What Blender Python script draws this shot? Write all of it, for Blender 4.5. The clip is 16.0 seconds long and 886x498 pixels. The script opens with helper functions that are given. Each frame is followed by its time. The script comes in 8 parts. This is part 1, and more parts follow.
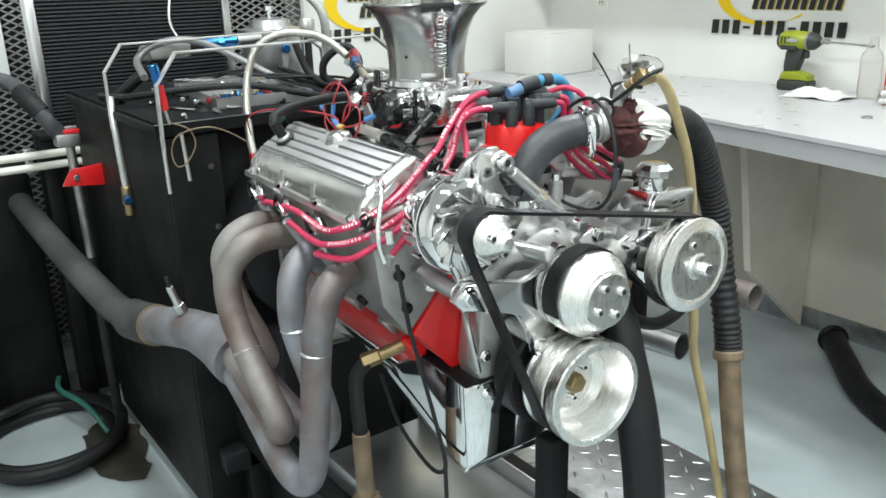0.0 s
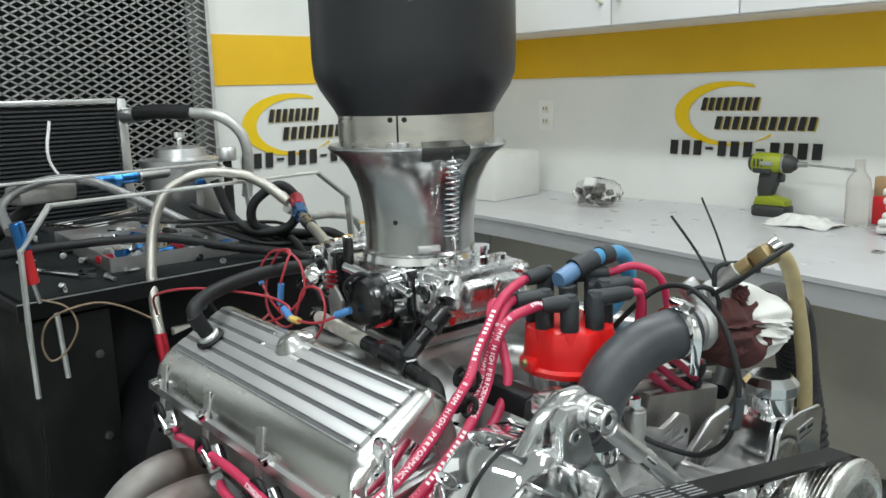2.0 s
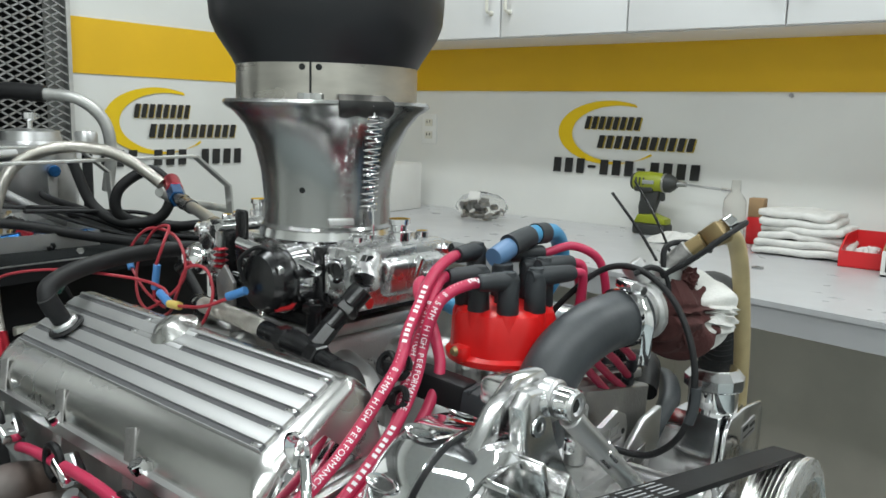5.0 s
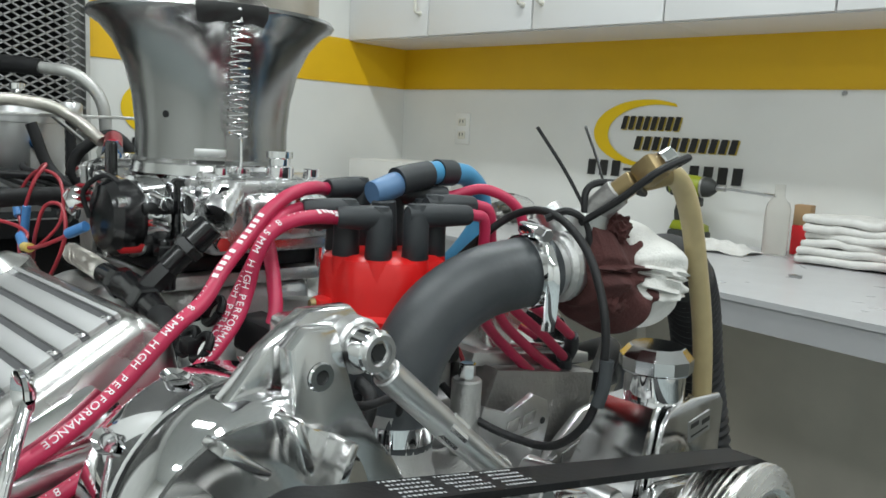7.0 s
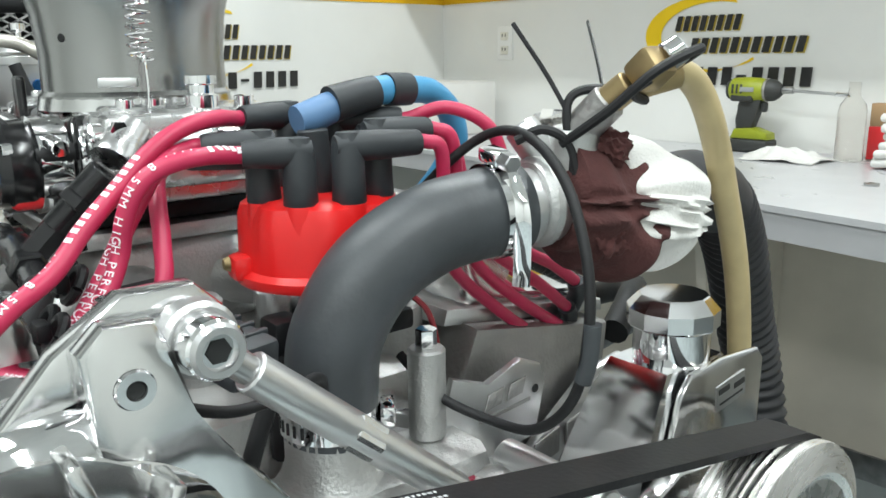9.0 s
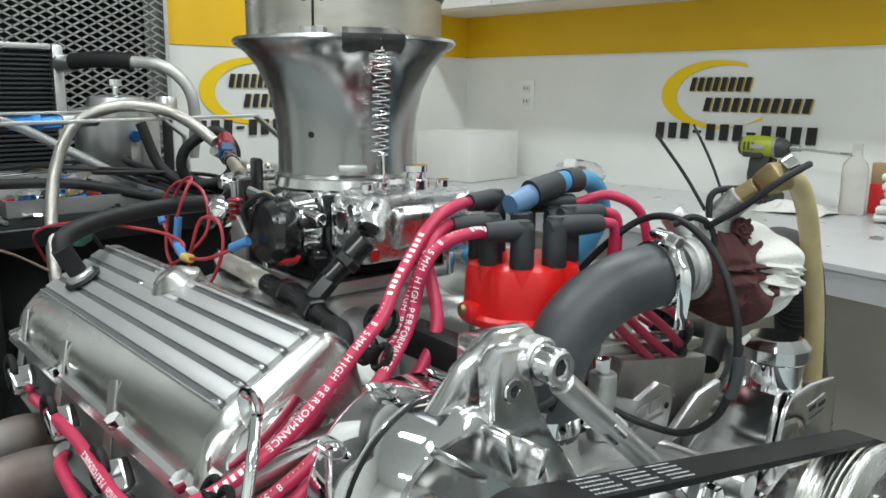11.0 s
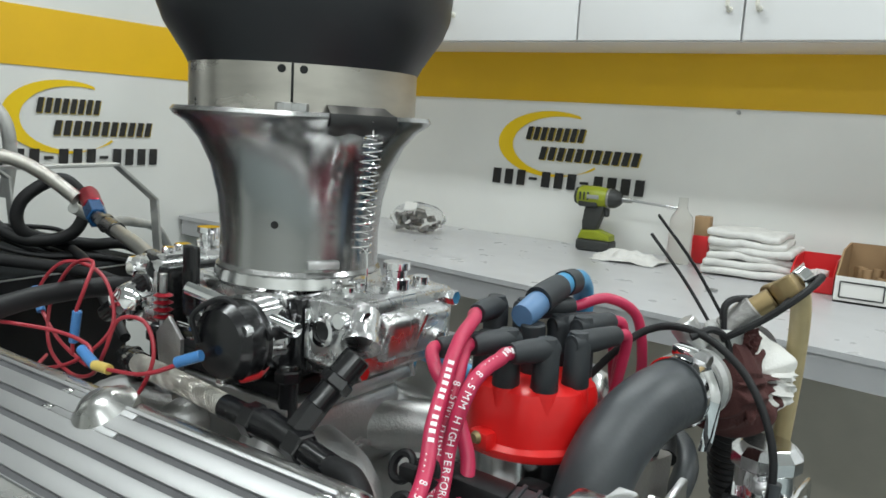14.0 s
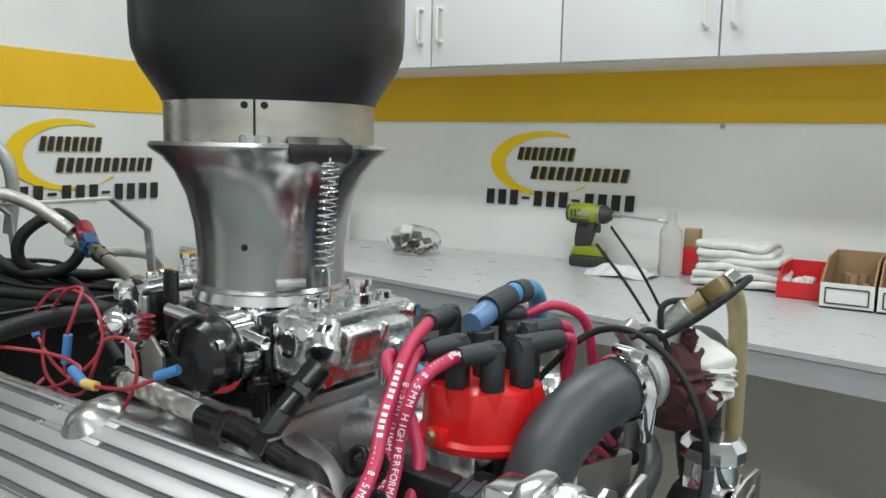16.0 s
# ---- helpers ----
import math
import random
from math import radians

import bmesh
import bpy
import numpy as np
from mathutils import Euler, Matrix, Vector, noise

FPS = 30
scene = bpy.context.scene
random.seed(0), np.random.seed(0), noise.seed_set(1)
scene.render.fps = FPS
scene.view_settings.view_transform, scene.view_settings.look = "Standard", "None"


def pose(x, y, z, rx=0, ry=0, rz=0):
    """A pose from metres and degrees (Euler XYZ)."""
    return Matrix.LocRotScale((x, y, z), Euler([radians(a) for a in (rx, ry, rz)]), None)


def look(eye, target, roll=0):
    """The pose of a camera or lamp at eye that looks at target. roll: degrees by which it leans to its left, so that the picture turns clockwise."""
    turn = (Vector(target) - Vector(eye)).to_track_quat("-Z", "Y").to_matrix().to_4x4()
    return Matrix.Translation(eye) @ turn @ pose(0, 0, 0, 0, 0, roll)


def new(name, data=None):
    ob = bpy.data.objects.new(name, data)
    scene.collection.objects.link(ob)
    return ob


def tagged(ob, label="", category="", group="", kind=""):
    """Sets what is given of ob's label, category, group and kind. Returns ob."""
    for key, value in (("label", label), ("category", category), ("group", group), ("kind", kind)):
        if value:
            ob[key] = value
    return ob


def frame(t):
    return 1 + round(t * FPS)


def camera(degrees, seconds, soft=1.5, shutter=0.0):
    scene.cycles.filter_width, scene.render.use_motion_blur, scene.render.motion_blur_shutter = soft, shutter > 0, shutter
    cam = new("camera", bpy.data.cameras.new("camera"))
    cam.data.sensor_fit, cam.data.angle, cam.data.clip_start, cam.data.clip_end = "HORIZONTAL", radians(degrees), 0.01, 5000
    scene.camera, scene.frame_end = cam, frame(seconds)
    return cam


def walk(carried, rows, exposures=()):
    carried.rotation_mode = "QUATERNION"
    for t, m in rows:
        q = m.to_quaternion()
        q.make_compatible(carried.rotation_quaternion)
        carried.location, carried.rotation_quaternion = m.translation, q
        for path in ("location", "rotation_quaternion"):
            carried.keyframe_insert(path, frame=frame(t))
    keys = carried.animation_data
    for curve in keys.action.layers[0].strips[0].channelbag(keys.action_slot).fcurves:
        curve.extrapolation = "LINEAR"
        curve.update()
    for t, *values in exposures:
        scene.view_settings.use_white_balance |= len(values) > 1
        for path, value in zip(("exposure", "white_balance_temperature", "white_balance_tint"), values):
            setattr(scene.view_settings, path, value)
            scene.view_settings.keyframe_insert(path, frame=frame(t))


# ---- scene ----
cam = camera(57.4, 16.0, soft=1.6)
PATH = [
    (0, (0.196, 0.170, 1.263), (-1.338, 1.286, 0.630), -1.7),
    (0.5, (0.044, 0.171, 1.270), (-1.462, 1.369, 0.724), -1.3),
    (1, (-0.055, 0.222, 1.263), (-1.544, 1.439, 0.713), -1.4),
    (1.5, (-0.140, 0.309, 1.272), (-1.641, 1.556, 0.833), -1.7),
    (2, (-0.216, 0.345, 1.288), (-1.651, 1.682, 0.898), -1.6),
    (2.5, (-0.295, 0.357, 1.253), (-1.641, 1.778, 0.842), -0.7),
    (3, (-0.333, 0.386, 1.217), (-1.585, 1.882, 0.774), -0.0),
    (3.5, (-0.347, 0.401, 1.195), (-1.552, 1.929, 0.734), 0.9),
    (4, (-0.344, 0.397, 1.212), (-1.541, 1.947, 0.804), 1.0),
    (4.2, (-0.338, 0.391, 1.231), (-1.538, 1.947, 0.856), 0.9),
    (6.3, (-0.298, 0.379, 1.164), (-1.498, 1.953, 0.873), 2.3),
    (6.5, (-0.291, 0.414, 1.154), (-1.527, 1.963, 0.881), 2.6),
    (7, (-0.285, 0.565, 1.145), (-1.614, 2.033, 0.865), 2.9),
    (7.5, (-0.315, 0.695, 1.127), (-1.653, 2.127, 0.725), 2.1),
    (8, (-0.337, 0.729, 1.106), (-1.714, 2.096, 0.619), 1.1),
    (8.5, (-0.332, 0.729, 1.110), (-1.730, 2.070, 0.610), 0.2),
    (9, (-0.317, 0.697, 1.137), (-1.736, 2.025, 0.668), -0.8),
    (9.5, (-0.293, 0.620, 1.181), (-1.729, 1.944, 0.749), -1.2),
    (9.7, (-0.291, 0.590, 1.182), (-1.728, 1.915, 0.758), -1.0),
    (11.8, (-0.322, 0.475, 1.206), (-1.677, 1.904, 0.856), 1.6),
    (12, (-0.331, 0.474, 1.211), (-1.665, 1.926, 0.875), 1.8),
    (12.5, (-0.352, 0.457, 1.206), (-1.615, 1.977, 0.900), 2.5),
    (13, (-0.394, 0.444, 1.230), (-1.546, 2.053, 0.944), 3.1),
    (13.5, (-0.445, 0.446, 1.220), (-1.500, 2.120, 0.929), 3.4),
    (14, (-0.469, 0.458, 1.229), (-1.490, 2.150, 0.920), 3.4),
    (14.5, (-0.473, 0.444, 1.232), (-1.495, 2.133, 0.908), 3.3),
    (15, (-0.474, 0.434, 1.231), (-1.520, 2.108, 0.914), 3.0),
    (15.5, (-0.456, 0.424, 1.237), (-1.529, 2.086, 0.944), 2.6),
    (16, (-0.409, 0.437, 1.232), (-1.454, 2.123, 0.978), 1.3),
]
walk(cam, [(t, look(eye, target, roll)) for t, eye, target, roll in PATH],
     [(0, 0.58), (0.6, 0.28), (1.5, 0.14), (2.5, 0.0), (3.5, -0.04), (6.5, -0.12), (7.0, -0.12), (7.5, 0.36), (8.5, 0.62), (9.5, 0.24), (12, 0.0), (13, -0.1), (16, -0.1)])

# ---- world and lights ----
world = bpy.data.worlds.new("world")
scene.world = world
world.use_nodes = True
world.node_tree.nodes["Background"].inputs[0].default_value = (0.9, 0.95, 1.0, 1)
world.node_tree.nodes["Background"].inputs[1].default_value = 0.04
scene.view_settings.exposure = 0.0


def area_lamp(x, y, z, sx, sy, watts, col=(0.90, 0.97, 0.975)):
    d = bpy.data.lights.new("ceiling_lamp", "AREA")
    d.shape, d.size, d.size_y, d.energy, d.color = "RECTANGLE", sx, sy, watts, col
    o = new("ceiling_lamp", d)
    o.location = (x, y, z)
    return o


LAMPS = [(-1.3, 0.35, 20), (0.5, 0.35, 20), (-1.3, 1.75, 21), (0.5, 1.75, 21), (-0.1, -1.1, 22), (1.5, -1.1, 22)]
for lx, ly, watts in LAMPS:
    area_lamp(lx, ly, 2.68, 1.15, 0.14, watts)


# ---- materials ----
def mat(name, col, rough=0.5, metal=0.0, var=0.0, scale=20.0, bump=0.0, bscale=200.0, coat=0.0, col2=None, spec=0.5, rvar=0.0, aniso=None, lo=0.35, hi=0.65):
    m = bpy.data.materials.new(name)
    m.use_nodes = True
    nt = m.node_tree
    b = nt.nodes["Principled BSDF"]
    b.inputs["Base Color"].default_value = (*col, 1)
    b.inputs["Roughness"].default_value = rough
    b.inputs["Metallic"].default_value = metal
    b.inputs["Specular IOR Level"].default_value = spec
    b.inputs["Coat Weight"].default_value = coat
    b.inputs["Coat Roughness"].default_value = 0.08
    tc = nt.nodes.new("ShaderNodeTexCoord")
    mp = nt.nodes.new("ShaderNodeMapping")
    nt.links.new(tc.outputs["Object"], mp.inputs[0])
    if aniso:
        mp.inputs["Scale"].default_value = aniso
    if var > 0 or col2:
        n = nt.nodes.new("ShaderNodeTexNoise")
        n.inputs["Scale"].default_value = scale
        n.inputs["Detail"].default_value = 6
        nt.links.new(mp.outputs[0], n.inputs["Vector"])
        r = nt.nodes.new("ShaderNodeValToRGB")
        c2 = col2 or tuple(c * (1 - var) for c in col)
        r.color_ramp.elements[0].position, r.color_ramp.elements[1].position = lo, hi
        r.color_ramp.elements[0].color, r.color_ramp.elements[1].color = (*c2, 1), (*col, 1)
        nt.links.new(n.outputs["Fac"], r.inputs[0])
        nt.links.new(r.outputs[0], b.inputs["Base Color"])
    if rvar > 0:
        n3 = nt.nodes.new("ShaderNodeTexNoise")
        n3.inputs["Scale"].default_value = scale * 1.7
        n3.inputs["Detail"].default_value = 5
        nt.links.new(mp.outputs[0], n3.inputs["Vector"])
        mr = nt.nodes.new("ShaderNodeMapRange")
        mr.inputs["To Min"].default_value, mr.inputs["To Max"].default_value = max(0.02, rough - rvar), rough + rvar
        nt.links.new(n3.outputs["Fac"], mr.inputs["Value"])
        nt.links.new(mr.outputs[0], b.inputs["Roughness"])
    if bump > 0:
        n2 = nt.nodes.new("ShaderNodeTexNoise")
        n2.inputs["Scale"].default_value = bscale
        n2.inputs["Detail"].default_value = 4
        nt.links.new(mp.outputs[0], n2.inputs["Vector"])
        bp = nt.nodes.new("ShaderNodeBump")
        bp.inputs["Strength"].default_value = bump
        bp.inputs["Distance"].default_value = 0.002
        nt.links.new(n2.outputs["Fac"], bp.inputs["Height"])
        nt.links.new(bp.outputs[0], b.inputs["Normal"])
    return m


def glass(name, col=(1, 1, 1), rough=0.05, ior=1.45):
    m = bpy.data.materials.new(name)
    m.use_nodes = True
    b = m.node_tree.nodes["Principled BSDF"]
    b.inputs["Base Color"].default_value = (*col, 1)
    b.inputs["Roughness"].default_value = rough
    b.inputs["Transmission Weight"].default_value = 1.0
    b.inputs["IOR"].default_value = ior
    return m


def brushed(name, col, rough, kind="RINGS", scale=90.0):
    """Turned metal: fine grooves round the object's own x axis."""
    m = mat(name, col, rough, 1.0)
    nt = m.node_tree
    b = nt.nodes["Principled BSDF"]
    w = nt.nodes.new("ShaderNodeTexNoise")
    w.inputs["Scale"].default_value = scale
    w.inputs["Detail"].default_value = 3
    mp = [n for n in nt.nodes if n.type == "MAPPING"][0]
    mp.inputs["Scale"].default_value = (14.0, 0.6, 0.6) if kind == "RINGS" else (0.5, 8.0, 8.0)
    nt.links.new(mp.outputs[0], w.inputs["Vector"])
    mr = nt.nodes.new("ShaderNodeMapRange")
    mr.inputs["To Min"].default_value, mr.inputs["To Max"].default_value = rough * 0.55, rough * 1.5
    nt.links.new(w.outputs["Fac"], mr.inputs["Value"])
    nt.links.new(mr.outputs[0], b.inputs["Roughness"])
    bp = nt.nodes.new("ShaderNodeBump")
    bp.inputs["Strength"].default_value, bp.inputs["Distance"].default_value = 0.08, 0.001
    nt.links.new(w.outputs["Fac"], bp.inputs["Height"])
    nt.links.new(bp.outputs[0], b.inputs["Normal"])
    tg = nt.nodes.new("ShaderNodeTangent")
    tg.direction_type, tg.axis = "RADIAL", "X"
    b.inputs["Anisotropic"].default_value = 0.55
    nt.links.new(tg.outputs[0], b.inputs["Tangent"])
    return m


WALL = mat("white_wall_paint", (0.78, 0.78, 0.75), 0.45, 0, 0.07, 3.0, 0.08, 120)
UNDER = mat("beige_wall_paint", (0.72, 0.66, 0.57), 0.6, 0, 0.14, 4.0, 0.08, 90)
YELLOW = mat("yellow_paint", (0.84, 0.50, 0.012), 0.4, 0, 0.06, 5.0, 0.06, 120)
CEIL = mat("ceiling_paint", (0.75, 0.75, 0.73), 0.8, 0, 0.05, 4)
FLOOR = mat("grey_epoxy_floor", (0.42, 0.47, 0.475), 0.32, 0, 0.25, 3.5, 0.1, 40, rvar=0.12)
PLATE = mat("diamond_plate_metal", (0.55, 0.56, 0.57), 0.35, 1, 0.3, 30, 0.1, 60)
BENCH = mat("grey_laminate", (0.52, 0.52, 0.53), 0.3, 0, 0.06, 9.0, 0.03, 300, rvar=0.08)
BENCHEDGE = mat("grey_laminate_edge", (0.44, 0.44, 0.45), 0.4, 0, 0.06, 12)
CABINET = mat("white_cabinet_laminate", (0.80, 0.80, 0.80), 0.35, 0, 0.03, 3)
CREAM = mat("cream_plastic", (0.72, 0.70, 0.62), 0.4)
WHITEP = mat("white_plastic", (0.8, 0.8, 0.78), 0.35)
BLACKV = mat("black_vinyl", (0.02, 0.02, 0.02), 0.4)
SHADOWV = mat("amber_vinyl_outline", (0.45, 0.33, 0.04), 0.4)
SIGNY = mat("yellow_vinyl", (0.86, 0.58, 0.01), 0.35)
BLACKP = mat("satin_black_paint", (0.010, 0.010, 0.011), 0.45, 0, 0.4, 14, 0.08, 60, rvar=0.12, spec=0.2)
BLACKDIRTY = mat("worn_black_panel", (0.012, 0.013, 0.012), 0.5, 0, 0.5, 9, 0.1, 30, col2=(0.005, 0.005, 0.005), rvar=0.15, spec=0.18)
MAT = mat("black_rubber_mat", (0.010, 0.0115, 0.012), 0.8, 0, 0.3, 60, 0.3, 400, spec=0.12)
RUBBER = mat("black_rubber", (0.014, 0.014, 0.015), 0.55, 0, 0.25, 30, 0.06, 200, spec=0.3)
HOSEG = mat("grey_rubber_hose", (0.056, 0.062, 0.068), 0.42, 0, 0.4, 16, 0.1, 260, rvar=0.14)
CORR = mat("corrugated_black_hose", (0.022, 0.022, 0.024), 0.5, 0, 0.3, 30, 0.05, 120, spec=0.3)
TANH = mat("aged_tan_hose", (0.50, 0.40, 0.21), 0.4, 0, 0.22, 25, 0.05, 90)
CHROME = mat("chrome", (0.86, 0.86, 0.87), 0.05, 1, rvar=0.025, scale=8)
POLISH = mat("polished_aluminium", (0.80, 0.80, 0.80), 0.17, 1, 0.08, 10, 0.05, 60, rvar=0.07)
BILLET = brushed("turned_billet_aluminium", (0.82, 0.81, 0.79), 0.28)
SATIN = mat("satin_aluminium", (0.66, 0.66, 0.66), 0.34, 1, 0.12, 14, 0.05, 120, rvar=0.08)
CAST = mat("cast_aluminium", (0.56, 0.56, 0.55), 0.45, 1, 0.14, 30, 0.35, 420, rvar=0.1)
CASTD = mat("dark_cast_aluminium", (0.42, 0.41, 0.40), 0.5, 1, 0.3, 18, 0.4, 300)
GREYGAP = mat("grey_groove_paint", (0.11, 0.11, 0.115), 0.5, 0, 0.2, 40)
STEEL = mat("bare_steel", (0.5, 0.5, 0.5), 0.3, 1, 0.2, 30, 0.05, 80)
GALV = mat("galvanised_bar", (0.60, 0.60, 0.58), 0.45, 0.7, 0.2, 30, 0.05, 100)
HEADER = mat("heat_stained_header_steel", (0.27, 0.255, 0.245), 0.62, 0.55, 0.3, 9, 0.25, 120, col2=(0.13, 0.09, 0.075), rvar=0.12)
HEADERB = mat("blued_header_steel", (0.28, 0.29, 0.32), 0.55, 0.6, 0.3, 9, 0.22, 120, col2=(0.15, 0.12, 0.115), rvar=0.1)
# pipe steel with the shade of the dim corner put into its colour
DIMPIPE = mat("shaded_pipe_steel", (0.075, 0.075, 0.075), 0.7, 0.2, 0.5, 6, 0.2, 90, col2=(0.03, 0.03, 0.03))
RUSTY = mat("rusty_pipe", (0.30, 0.22, 0.15), 0.6, 0.5, 0.4, 30, 0.2, 120)
REDCAP = mat("red_cap_plastic", (0.70, 0.012, 0.012), 0.33, 0, 0.1, 20, 0.02, 200)
REDENG = mat("red_engine_enamel", (0.60, 0.008, 0.010), 0.3, 0, 0.2, 18, 0.15, 60, coat=0.3)
REDWIRE = mat("red_silicone_wire", (0.50, 0.026, 0.085), 0.42, 0, 0.15, 25)
REDTHIN = mat("thin_red_wire", (0.34, 0.022, 0.035), 0.45)
BOOT = mat("dark_grey_boot", (0.022, 0.026, 0.030), 0.55, 0, 0.2, 40, 0.05, 200)
GREYBOOT = mat("light_grey_boot", (0.30, 0.31, 0.31), 0.5, 0, 0.1, 30)
BLUEBOOT = mat("blue_sleeve", (0.10, 0.20, 0.36), 0.45, 0, 0.2, 30)
BLUEHOSE = mat("blue_hose", (0.05, 0.25, 0.45), 0.4)
BLUEAN = mat("blue_anodised", (0.03, 0.14, 0.36), 0.26, 0.9, 0.2, 60)
REDAN = mat("red_anodised", (0.50, 0.03, 0.05), 0.28, 0.85, 0.2, 60)
BLACKAN = mat("black_anodised", (0.008, 0.008, 0.009), 0.2, 0, rvar=0.06, scale=30)
BLUECON = mat("blue_crimp", (0.06, 0.20, 0.46), 0.3)
YELCON = mat("yellow_crimp", (0.62, 0.46, 0.12), 0.35)
BRASS = mat("brass", (0.36, 0.27, 0.14), 0.45, 0.9, 0.25, 40, 0.05, 100)
WHITETXT = mat("white_print", (0.78, 0.76, 0.78), 0.5)
BELT = mat("ribbed_rubber_belt", (0.010, 0.010, 0.011), 0.5, 0, 0.3, 40, 0.1, 300, spec=0.25)
RAGBROWN = mat("brown_rag_cloth", (0.085, 0.028, 0.026), 0.95, 0, 0.35, 40, 0.5, 500)
RAGWHITE = mat("white_rag_cloth", (0.74, 0.73, 0.70), 0.95, 0, 0.14, 30, 0.5, 500)
DRILLG = mat("lime_tool_plastic", (0.27, 0.31, 0.012), 0.45, 0, 0.15, 20)
DRILLB = mat("black_tool_plastic", (0.03, 0.032, 0.03), 0.55)
CARD = mat("brown_cardboard", (0.36, 0.23, 0.12), 0.8, 0, 0.15, 15)
CARDW = mat("white_cardboard", (0.74, 0.73, 0.70), 0.6, 0, 0.05, 10)
REDBIN = mat("red_bin_plastic", (0.62, 0.02, 0.025), 0.35)
# near-black that puts the shade of holes and the mesh opening into colour
DARK = mat("shade_black", (0.01, 0.011, 0.011), 0.8)
FIN = mat("radiator_fin", (0.035, 0.038, 0.042), 0.5, 0.3)
CLEAR = glass("clear_plastic", (0.88, 0.87, 0.84), 0.03, 1.22)
BAGPL = glass("clear_bag_plastic", (0.95, 0.95, 0.95), 0.12, 1.1)
OIL = mat("dark_oil_stain", (0.06, 0.055, 0.045), 0.3, 0, 0.4, 20)


# ---- builders ----
NOW = [Matrix.Identity(4)]


def thing(name, label, category, at, group="", kind=""):
    e = new(name)
    e.empty_display_size = 0.05
    e.location = NOW[0] @ Vector(at)
    tagged(e, label, category, group, kind)
    return e


def part(name, bm, material, parent=None, label="", smooth=38):
    """One mesh object from a bmesh in the current frame, as a child of parent."""
    me = bpy.data.meshes.new(name)
    bmesh.ops.transform(bm, matrix=NOW[0], verts=bm.verts)
    if smooth:
        for f in bm.faces:
            f.smooth = True
        lim = radians(smooth)
        for e in bm.edges:
            if len(e.link_faces) == 2 and e.calc_face_angle(0) > lim:
                e.smooth = False
    bm.to_mesh(me)
    bm.free()
    me.materials.append(material)
    o = new(name, me)
    if parent is not None:
        o.parent = parent
        if parent.type == "EMPTY":
            o.matrix_parent_inverse = Matrix.Translation(-parent.location)
    if label:
        tagged(o, label)
    return o


def B():
    return bmesh.new()


def box(bm, c, s, bevel=0.0, m=None, seg=2):
    """A box with centre c and size s; m turns it about its centre."""
    r = bmesh.ops.create_cube(bm, size=1.0)
    vs = r["verts"]
    bmesh.ops.scale(bm, vec=s, verts=vs)
    if bevel > 0:
        es = list({e for v in vs for e in v.link_edges})
        o = bmesh.ops.bevel(bm, geom=es, offset=bevel, segments=seg, profile=0.5, affect="EDGES")
        vs = list({v for f in o["faces"] for v in f.verts} | {v for v in vs if v.is_valid})
    tr = Matrix.Translation(c) @ (m.to_4x4() if m else Matrix.Identity(4))
    bmesh.ops.transform(bm, matrix=tr, verts=vs)
    return bm


def frame_along(a, b):
    d = (Vector(b) - Vector(a))
    return Matrix.Translation(a) @ d.to_track_quat("Z", "Y").to_matrix().to_4x4()


def lathe(bm, prof, a, b, seg=32, start=0.0, full=True):
    """Turns (radius, height) pairs round the line from a towards b; heights in metres along it."""
    m = frame_along(a, b)
    rings = []
    for r, h in prof:
        if r < 1e-6:
            rings.append([bm.verts.new(m @ Vector((0, 0, h)))])
        else:
            rings.append([bm.verts.new(m @ Vector((r * math.cos(2 * math.pi * i / seg + start), r * math.sin(2 * math.pi * i / seg + start), h))) for i in range(seg)])
    for p, q in zip(rings, rings[1:]):
        if len(p) == 1 and len(q) == 1:
            continue
        for i in range(seg):
            j = (i + 1) % seg
            if len(p) == 1:
                bm.faces.new((p[0], q[j], q[i]))
            elif len(q) == 1:
                bm.faces.new((p[i], p[j], q[0]))
            else:
                bm.faces.new((p[i], p[j], q[j], q[i]))
    bmesh.ops.recalc_face_normals(bm, faces=bm.faces)
    return bm


def rod(bm, a, b, r, seg=14, r2=None, bev=0.0):
    """A closed round bar from a to b."""
    L = (Vector(b) - Vector(a)).length
    r2 = r if r2 is None else r2
    c = min(bev or r * 0.12, L / 3)
    return lathe(bm, [(0, 0), (r - c, 0), (r, c), (r2, L - c), (max(r2 - c, 1e-4), L), (0, L)], a, b, seg)


def hexa(bm, a, b, r):
    """A six-sided nut or bolt head from a to b."""
    return rod(bm, a, b, r, 6)


def smooth_path(pts, n=8):
    P = [Vector(p) for p in pts]
    P = [P[0] * 2 - P[1]] + P + [P[-1] * 2 - P[-2]]
    out = []
    for i in range(1, len(P) - 2):
        for k in range(n):
            t = k / n
            a, b, c, d = P[i - 1], P[i], P[i + 1], P[i + 2]
            out.append(0.5 * ((2 * b) + (c - a) * t + (2 * a - 5 * b + 4 * c - d) * t * t + (3 * b - a - 3 * c + d) * t ** 3))
    out.append(P[-2])
    return out


